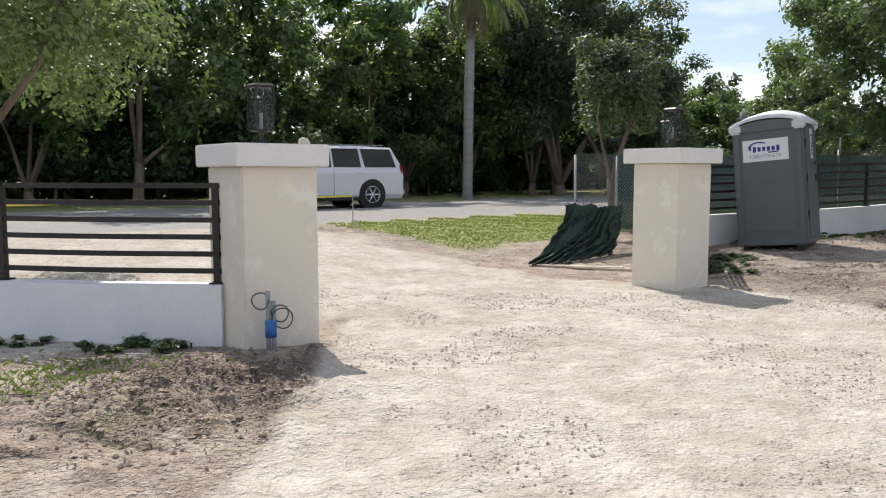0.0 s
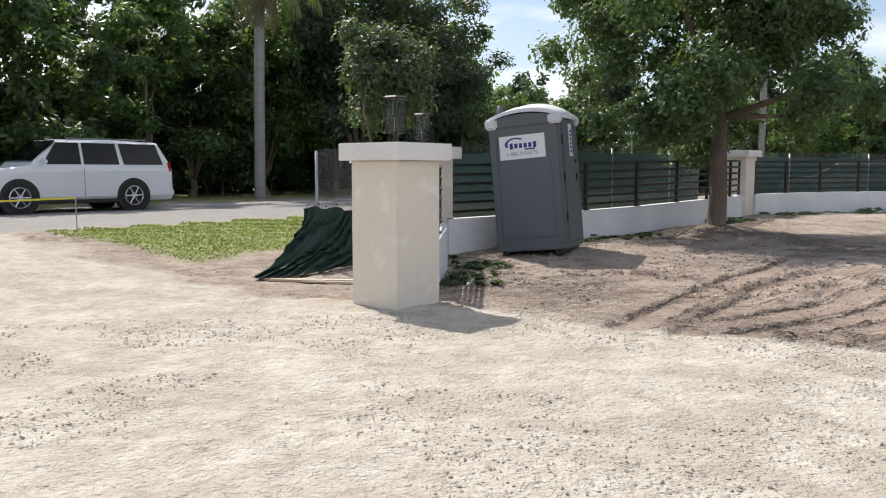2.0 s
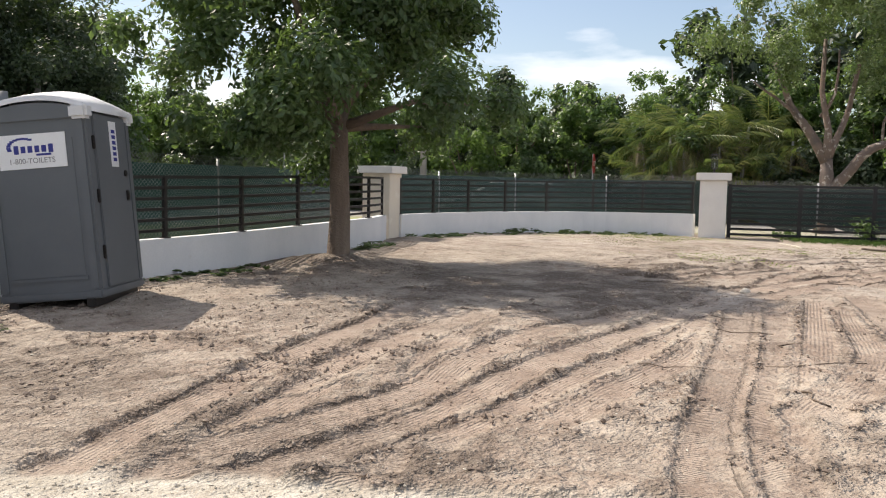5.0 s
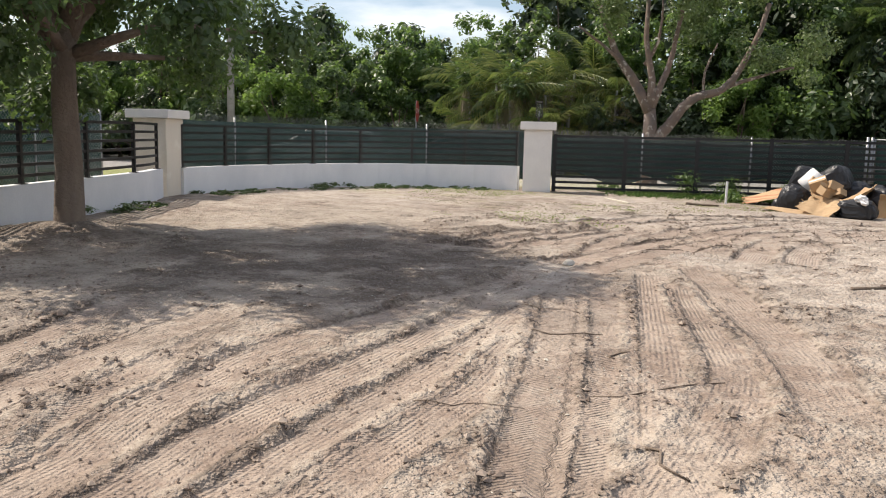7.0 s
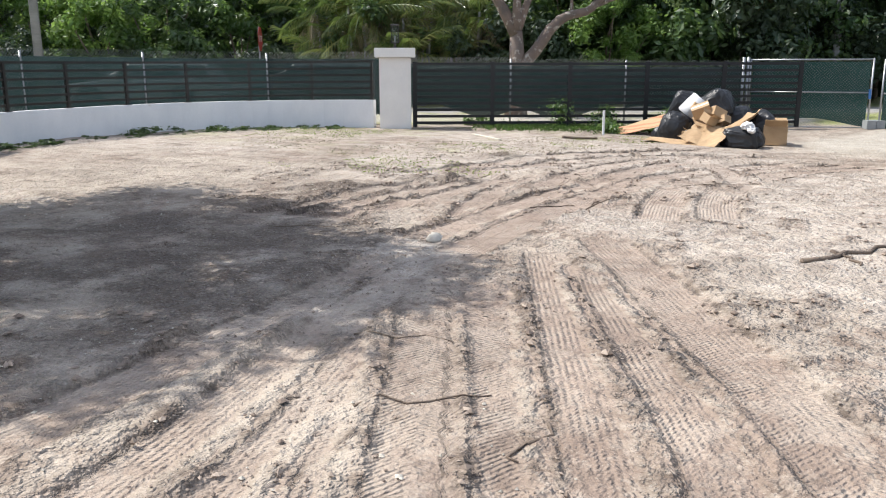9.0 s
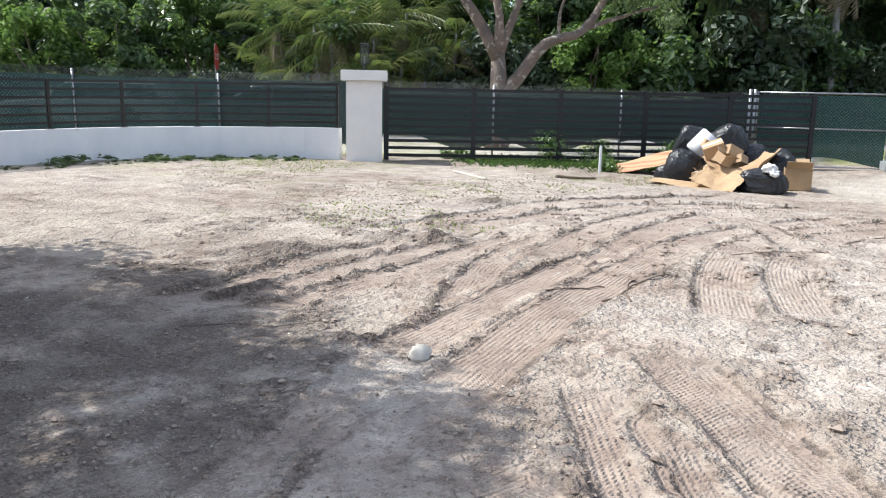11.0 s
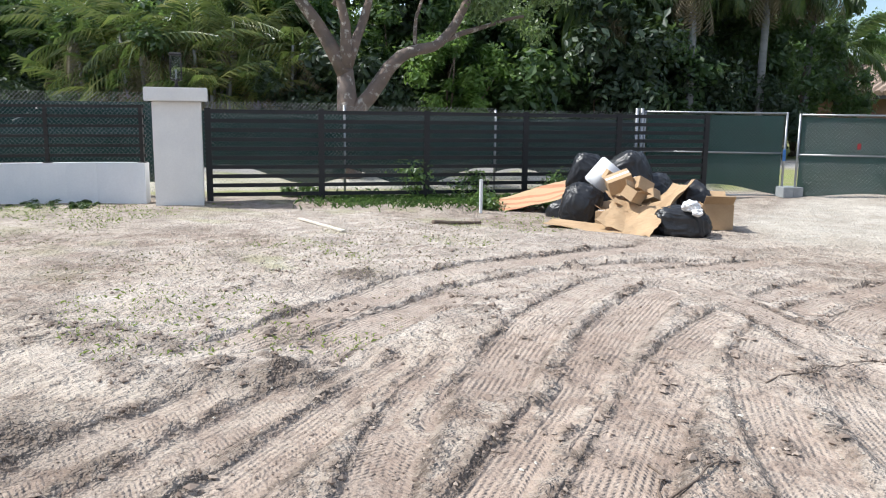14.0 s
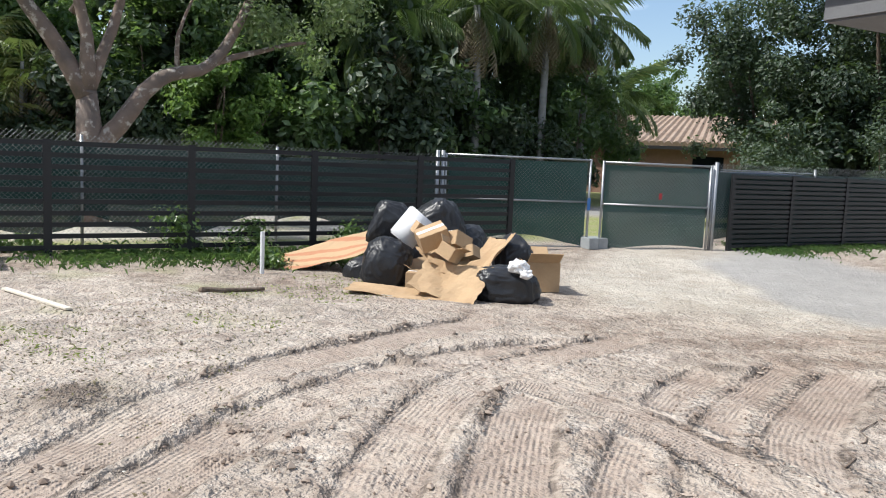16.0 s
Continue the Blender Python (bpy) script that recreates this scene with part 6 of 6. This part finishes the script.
        part("door_handle", boxed((cb - 1.45, s * (w + 0.012), belt - 0.14), (0.20, 0.03, 0.035), 0, 0.008), paint, t)
        part("roof_rail", boxed(((cb + cr0) / 2, s * (w * 0.86 - th * 0.30 - 0.03), H + 0.02), (cb - cr0 - 0.5, 0.035, 0.03), 0, 0.008), CHROME if tall else paint, t)
    ws = bmesh.new()
    q = [(ca - 0.06, 1), (ca - 0.06, -1), (cb + 0.05, -1), (cb + 0.05, 1)]
    vs = []
    for xx, s in q:
        k = (ca - xx) / (ca - cb)
        vs.append(ws.verts.new((xx + 0.03, s * (w * (0.86 - 0.10 * k)), belt + 0.03 + (th - 0.07) * (k ** 0.9) + 0.03)))
    ws.faces.new(vs)
    r_ = bmesh.ops.extrude_face_region(ws, geom=list(ws.faces))
    bmesh.ops.translate(ws, vec=(-0.02, 0, -0.02), verts=[v for v in r_["geom"] if isinstance(v, bmesh.types.BMVert)])
    bmesh.ops.recalc_face_normals(ws, faces=ws.faces)
    part("windscreen", ws, CARGLASS, t, "sloping dark glass")
    part("grille", boxed((f + 0.0, 0, hood - 0.27), (0.06, W * 0.52, 0.26), 0, 0.02), TRIMBLACK, t)
    part("grille_bar", boxed((f + 0.03, 0, hood - 0.27), (0.02, W * 0.52, 0.035), 0, 0.006), CHROME, t)
    part("front_bumper", boxed((f - 0.06, 0, g + 0.16), (0.22, W * 0.94, 0.24), 0, 0.06), paint, t)
    part("lower_intake", boxed((f + 0.01, 0, g + 0.05), (0.14, W * 0.84, 0.10), 0, 0.03), TRIMBLACK, t)
    part("rear_bumper", boxed((r + 0.05, 0, g + 0.20), (0.22, W * 0.94, 0.26), 0, 0.06), paint, t)
    return tagged(t, label, "car")


car(-3.85, 24.9, 0.40, 217.0, PAINT, "white full-size sport utility vehicle on the shaded road", 5.12, 2.0, 1.89, 1.20, 1.14, True, 0.40, 2.95)
car(23.4, 29.3, gz(23.4, 29.3), 128.5, PAINT, "white car parked beyond the curved wall", 4.7, 1.86, 1.50, 0.98, 0.92, True, 0.36, 2.75)
car(26.6, 25.6, gz(26.6, 25.6), 128.5, SILVER, "silver car parked beyond the curved wall", 4.7, 1.86, 1.48, 0.96, 0.90, True, 0.36, 2.75)
car(36.0, 6.2, gz(36.0, 6.2), 100, worn("dark_blue_paint", (0.02, 0.03, 0.06), (0.03, 0.04, 0.08), 1, 0.3), "dark blue car parked behind the far gates", 4.7, 1.85, 1.38, 0.9, 0.86, True, 0.35, 2.75)


# ---- signs and poles ----
RED = worn("sign_red", (0.42, 0.03, 0.03), (0.46, 0.05, 0.05), 2, 0.45)
SIGNGREEN = worn("sign_green", (0.02, 0.10, 0.06), (0.03, 0.12, 0.07), 2, 0.45)
t = new("stop_sign")
t.matrix_basis = pose(27.0, 28.2, gz(27.0, 28.2), 0, 0, -51.5)
part("pole", tube(bmesh.new(), [(-0.03, 0, -0.2), (-0.03, 0, 2.65)], 0.03, 8), GALV, t)
plate = bmesh.new()
bmesh.ops.create_cone(plate, cap_ends=True, segments=8, radius1=0.41, radius2=0.41, depth=0.008, matrix=Matrix.Translation((0.012, 0, 2.25)) @ Matrix.Rotation(radians(90), 4, "Y") @ Matrix.Rotation(radians(22.5), 4, "Z"))
plate = part("plate", plate, RED, t, "red octagonal plate")
text_mesh("STOP", 0.27, STICKER, plate, "lettering", Matrix.Translation((0.018, 0, 2.25)) @ Matrix.Rotation(radians(90), 4, "Z") @ Matrix.Rotation(radians(90), 4, "X"))
tagged(t, "red octagonal stop sign on a steel pole", "sign")
t = new("street_sign")
t.matrix_basis = pose(14.8, 30.4, gz(14.8, 30.4), 0, 0, -20)
part("pole", tube(bmesh.new(), [(0, 0, -0.2), (0, 0, 2.6)], 0.03, 8), GALV, t)
pl = part("plate", boxed((0.1, 0, 2.55), (1.1, 0.01, 0.26)), SIGNGREEN, t, "green name plate")
part("lettering", box(box(boxed((-0.2, -0.008, 2.55), (0.12, 0.003, 0.11)), (0.0, -0.008, 2.55), (0.16, 0.003, 0.11)), (0.32, -0.008, 2.55), (0.3, 0.003, 0.11)), STICKER, pl)
tagged(t, "green street name sign on a pole", "sign")
for i, (x, y, h, r) in enumerate(((22.3, 33.6, 10.0, 0.15), (8.0, 37.5, 5.2, 0.15))):
    tagged(part("utility_pole", tube(bmesh.new(), [(x, y, gz(x, y) - 0.3), (x, y, h)], [r, r * 0.8], 12), PALMBARK, None, smooth=True), "weathered grey utility pole", "pole", "utility poles")


# ---- neighbouring house and the near eave ----
TILE = worn("clay_roof_tile", (0.27, 0.19, 0.14), (0.36, 0.28, 0.22), 3, 0.85, spots=((0.28, 0.22, 0.18), 0.6))
HOUSEWALL = worn("brown_house_wall", (0.20, 0.115, 0.085), (0.25, 0.15, 0.11), 2, 0.9)
house = new("neighbouring_house")
house.matrix_basis = pose(54.0, 5.0, gz(54, 5), 0, 0, -20)
part("wall", boxed((4.5, 0, 1.2), (8.0, 9.0, 2.6)), HOUSEWALL, house)
roof = bmesh.new()
for a, b in (((0.0, 0, 2.42), 0.0),):
    vs = [roof.verts.new(p) for p in ((0.0, -5.3, 2.40), (0.0, 5.3, 2.40), (4.5, 3.9, 3.9), (4.5, -3.9, 3.9), (9.0, -5.3, 2.4), (9.0, 5.3, 2.4))]
    roof.faces.new((vs[0], vs[1], vs[2], vs[3]))
    roof.faces.new((vs[3], vs[2], vs[5], vs[4]))
    roof.faces.new((vs[0], vs[3], vs[4]))
    roof.faces.new((vs[1], vs[5], vs[2]))
hip = part("roof", roof, TILE, house, "barrel tile hip roof")
for i in range(30):
    y = -5.2 + i * 10.4 / 29
    part("barrel_tile", tube(bmesh.new(), [(0.0, y, 2.45), (4.5, y * 0.75, 3.95)], [0.20, 0.16], 6), TILE, hip)
part("fascia", boxed((0.05, 0, 2.32), (0.08, 10.4, 0.16)), TRIMBLACK, house)
part("window", boxed((0.48, -1.6, 1.5), (0.06, 1.4, 0.9), 0, 0.02), CARGLASS, house)
tagged(house, "low brown house with a weathered barrel tile roof", "house")

EAVE = worn("eave_paint", (0.13, 0.13, 0.135), (0.16, 0.16, 0.165), 2, 0.7)
own = new("own_house")
own.matrix_basis = pose(21.9, 8.75, 0, 0, 0, -55)
part("wall", boxed((6.0, -2.6, 1.5), (9.0, 3.0, 3.1)), WALL, own)
part("soffit", boxed((5.2, -2.1, 3.02), (10.4, 4.2, 0.06)), EAVE, own)
part("fascia", box(boxed((5.2, 0.0, 3.14), (10.4, 0.05, 0.26)), (0.0, -2.1, 3.14), (0.05, 4.2, 0.26)), EAVE, own, "grey painted fascia")
rb = bmesh.new()
vs = [rb.verts.new(p) for p in ((-0.1, 0.1, 3.26), (10.4, 0.1, 3.26), (8.0, -2.1, 4.3), (2.2, -2.1, 4.3), (-0.1, -4.3, 3.26), (10.4, -4.3, 3.26))]
for q in ((0, 1, 2, 3), (0, 3, 4), (4, 3, 2, 5), (1, 5, 2)):
    rb.faces.new([vs[k] for k in q])
r_ = bmesh.ops.extrude_face_region(rb, geom=list(rb.faces))
bmesh.ops.translate(rb, vec=(0, 0, -0.05), verts=[v for v in r_["geom"] if isinstance(v, bmesh.types.BMVert)])
part("roof", rb, GREYMETAL, own, "dark grey metal roof edge")
tagged(own, "house corner with a grey fascia and dark metal roof", "house")
for x, y in ((29.36, 10.12), (29.50, 9.95)):
    tagged(part("concrete_block", boxed((x, y, gz(x, y) + 0.09), (0.2, 0.4, 0.2), -60, 0.008), PVC, None), "grey concrete block at the foot of the gate", "block", "gate blocks")


# ---- crumbs, stones, weeds and grass ----
def scatter_rocks(name, x, y, size, mat, seed, label, sink=0.3):
    bv = np.array([(1, 0, 0), (0, 1, 0), (-1, 0, 0), (0, -1, 0), (0.1, 0, 1), (0, 0.1, -1)], float)
    bf = np.array([(0, 1, 4), (1, 2, 4), (2, 3, 4), (3, 0, 4), (1, 0, 5), (2, 1, 5), (3, 2, 5), (0, 3, 5)])
    r = np.random.RandomState(seed)
    n = len(x)
    jit = 1 + 0.35 * (r.rand(n, len(bv), 1) - 0.5) * 2
    sc = size[:, None, None] * (0.6 + 0.8 * r.rand(n, 1, 3)) * np.array([1, 1, 0.7])
    a = r.rand(n) * 6.283
    v = bv[None] * jit * sc
    c, s = np.cos(a)[:, None], np.sin(a)[:, None]
    v = np.stack([v[..., 0] * c - v[..., 1] * s, v[..., 0] * s + v[..., 1] * c, v[..., 2]], -1)
    v += np.stack([x, y, on_sheet(x, y) + size * (0.6 - sink)], 1)[:, None]
    f = bf[None] + (np.arange(n) * len(bv))[:, None, None]
    return tagged(new(name, quick_mesh(name, v.reshape(-1, 3), f.reshape(-1, 3), mat)), label, "stones", kind="stuff")


def crumb_mat(name, c0, c1):
    m, nt, b = mat_base(name, 0.95)
    geo = nd(nt, "NewGeometry")
    col = mixc(nt, geo.outputs["Random Per Island"], c0, c1)
    col = mixc(nt, mth(nt, "MULTIPLY", tex(nt, 60, 3), 0.5), col, tuple(v * 0.5 for v in c0))
    nt.links.new(col, b.inputs["Base Color"])
    return m


CRUMB = crumb_mat("soil_crumbs", (0.20, 0.15, 0.12), (0.48, 0.39, 0.32))
CHIP = crumb_mat("limestone_chips", (0.46, 0.41, 0.34), (0.68, 0.63, 0.55))
rs = np.random.RandomState(9)


def cloud(n, lo, hi, mask, keep, f=1.0):
    x, y = rs.uniform(lo[0], hi[0], n), rs.uniform(lo[1], hi[1], n)
    ok = (on_sheet(x, y, mask) > 0.5) & (fbm(x + 5, y, f, 3) > keep)
    return x[ok], y[ok]


x, y = cloud(90000, (4, 4.5), (22, 15), "loose", -0.4, 1.1)
x, y = x[:22000], y[:22000]
scatter_rocks("soil_crumbs", x, y, 0.005 + 0.020 * rs.rand(len(x)) ** 3.5, CRUMB, 1, "loose crumbs and clods of brown soil")
x, y = rs.normal(-1.6, 0.6, 4500), rs.normal(5.3, 0.55, 4500)
ok = on_sheet(x, y, "dirt") > 0.6
x, y = x[ok], y[ok]
scatter_rocks("soil_crumbs", x, y, 0.006 + 0.017 * rs.rand(len(x)) ** 4, CRUMB, 2, "clods of dark soil heaped by the gate")
x, y = cloud(5000, (3.6, 9.5), (9, 15), "dirt", 0.1, 1.4)
scatter_rocks("soil_crumbs", x, y, 0.006 + 0.022 * rs.rand(len(x)) ** 4, CRUMB, 3, "clods of soil beside the return wall")
x, y = cloud(46000, (-2, 1.5), (9, 10), "gravel", 0.0, 1.1)
scatter_rocks("limestone_chips", x, y, 0.004 + 0.010 * rs.rand(len(x)) ** 2.5, CHIP, 4, "pale crushed limestone chips on the drive", 0.2)
x, y = cloud(30000, (5, 4.5), (22, 15), "dirt", 0.02, 0.7)
x, y = x[:11000], y[:11000]
scatter_rocks("soil_crumbs", x, y, 0.004 + 0.010 * rs.rand(len(x)) ** 3, CRUMB, 6, "scattered crumbs of soil over the yard", 0.2)
x, y = cloud(12000, (5, 4), (24, 16), "dirt", 0.0, 0.8)
scatter_rocks("limestone_chips", x, y, 0.003 + 0.010 * rs.rand(len(x)) ** 3.5, CHIP, 5, "pale stones scattered in the soil")


def blades(name, x, y, height, width, seed, mat, label, category="grass"):
    r = np.random.RandomState(seed)
    n = len(x)
    a, lean = r.rand(n) * 6.283, 0.3 + 1.1 * r.rand(n)
    h = height * (0.5 + r.rand(n))
    z = on_sheet(x, y) - 0.01
    dx, dy = np.cos(a), np.sin(a)
    p = np.stack([x, y, z], 1)
    side = np.stack([-dy, dx, np.zeros(n)], 1) * width
    mid = p + np.stack([dx * lean * h * 0.3, dy * lean * h * 0.3, h * 0.6], 1)
    tip = p + np.stack([dx * lean * h, dy * lean * h, h * (1 - 0.3 * lean)], 1)
    v = np.stack([p - side, p + side, mid + side * 0.8, tip, mid - side * 0.8], 1).reshape(-1, 3)
    f = np.arange(n * 5).reshape(n, 5)
    return tagged(new(name, quick_mesh(name, v, f, mat)), label, category, kind="stuff")


e, s = rs.uniform(2.6, 10, 15000), rs.uniform(4.0, 9.3, 15000)
x, y = 0.7 + e * 0.7826 - s * 0.6225, 8.85 + e * 0.6225 + s * 0.7826
ok = on_sheet(x, y, "turf") > 0.35
blades("verge_grass", x[ok], y[ok], 0.045, 0.005, 1, GRASS, "short mown green grass on the verge")
x, y = rs.normal(-3.0, 0.55, 700), rs.normal(5.7, 0.4, 700)
blades("grass_tuft", x, y, 0.05, 0.004, 2, GRASS, "sparse green grass coming through the soil")
tufts = [(27.0, 12.8), (26.3, 13.8), (25.5, 14.7), (25.0, 15.6), (24.4, 16.6), (30.3, 6.7), (31.2, 5.6), (32.2, 4.4)]
x = np.concatenate([rs.normal(a, 0.5, 800) for a, b in tufts])
y = np.concatenate([rs.normal(b, 0.35, 800) for a, b in tufts])
blades("gate_grass", x, y, 0.09, 0.005, 3, LEAF_MID, "rough green grass along the foot of the gate")
x, y = rs.uniform(17.5, 24.5, 9000), rs.uniform(12.5, 20, 9000)
ok = (fbm(x, y, 0.9, 3) > 0.08) & (outward(x, y) < -0.8) & (along(x, y) < 23)
blades("dry_grass", x[ok], y[ok], 0.022, 0.006, 4, FROND_DRY, "thin straw and stubble on the soil")
x, y = rs.uniform(16.0, 24.5, 16000), rs.uniform(12.5, 21, 16000)
ok = (fbm(x + 3, y, 0.6, 4) > 0.10) & (outward(x, y) < -0.8) & (along(x, y) < 23.2)
blades("sparse_grass", x[ok], y[ok], 0.03, 0.0035, 7, GRASS, "sparse green grass sprouting in the soil")
x, y = cloud(2500, (20, 6), (25, 10), "dirt", 0.12, 0.8)
blades("dry_grass", x, y, 0.014, 0.003, 5, FROND_DRY, "thin grass by the old drive")


def weed(x, y, r, h, seed, label="low leafy weeds growing at the wall", n=500, size=0.06, mat=WEED):
    rng = random.Random(seed)
    cl = [(rng.uniform(-r, r), rng.uniform(-r, r) * 0.5, rng.uniform(0.1, 0.8) * h, rng.uniform(0.3, 0.6) * h) for _ in range(9)]
    v, f = leaf_cloud(cl, n, size, seed, shell=0.1)
    v[:, 2] = np.maximum(v[:, 2], 0.0) * (0.55 if mat is WEED else 1.0)
    v[:, 0] *= 1.4 if mat is WEED else 1.0
    t = new("weed_clump", quick_mesh("weed_clump", v, f, mat))
    t.matrix_basis = pose(x, y, gz(x, y) - 0.01, 0, 0, rng.uniform(0, 180))
    return tagged(t, label, "weeds", "weeds at the walls", "stuff")


for i, (x, y, r, h) in enumerate(((-2.35, 6.75, 0.28, 0.20), (-3.1, 6.85, 0.35, 0.10), (-2.8, 6.8, 0.3, 0.10), (-3.7, 6.95, 0.3, 0.12), (4.0, 11.4, 0.3, 0.13), (4.2, 11.9, 0.4, 0.17), (4.3, 12.4, 0.45, 0.19), (4.45, 13.1, 0.4, 0.16), (4.35, 12.75, 0.4, 0.18), (7.6, 15.4, 0.5, 0.15), (8.6, 16.1, 0.4, 0.14),
                                  (11.6, 18.2, 0.45, 0.28), (12.2, 18.9, 0.3, 0.2), (14.6, 20.8, 0.4, 0.2), (15.6, 21.2, 0.4, 0.14), (17.8, 21.6, 0.3, 0.28), (19.2, 21.4, 0.7, 0.22), (20.6, 20.7, 0.5, 0.18), (21.6, 19.6, 0.4, 0.12), (5.5, 14.5, 0.3, 0.15), (6.6, 15.0, 0.5, 0.14))):
    weed(x, y, r, h, i)
for i, (x, y) in enumerate(smooth_path([(14.6, 20.75), (15.7, 21.15), (17.0, 21.5), (18.4, 21.45), (19.7, 21.05), (20.8, 20.4), (21.5, 19.6)], 0.6)):
    weed(x, y, 0.42, 0.10 + 0.03 * (i % 3), 80 + i, "low creeping weeds along the foot of the curved wall", 260, 0.05)
for i, (x, y, h) in enumerate(((25.3, 15.9, 0.75), (25.9, 15.2, 0.5), (26.6, 13.6, 0.55), (24.7, 14.4, 0.35), (24.3, 17.6, 0.25))):
    weed(x, y, 0.3, h, 50 + i, "leafy green weeds growing through the gate", 700, 0.07, LEAF_MID)
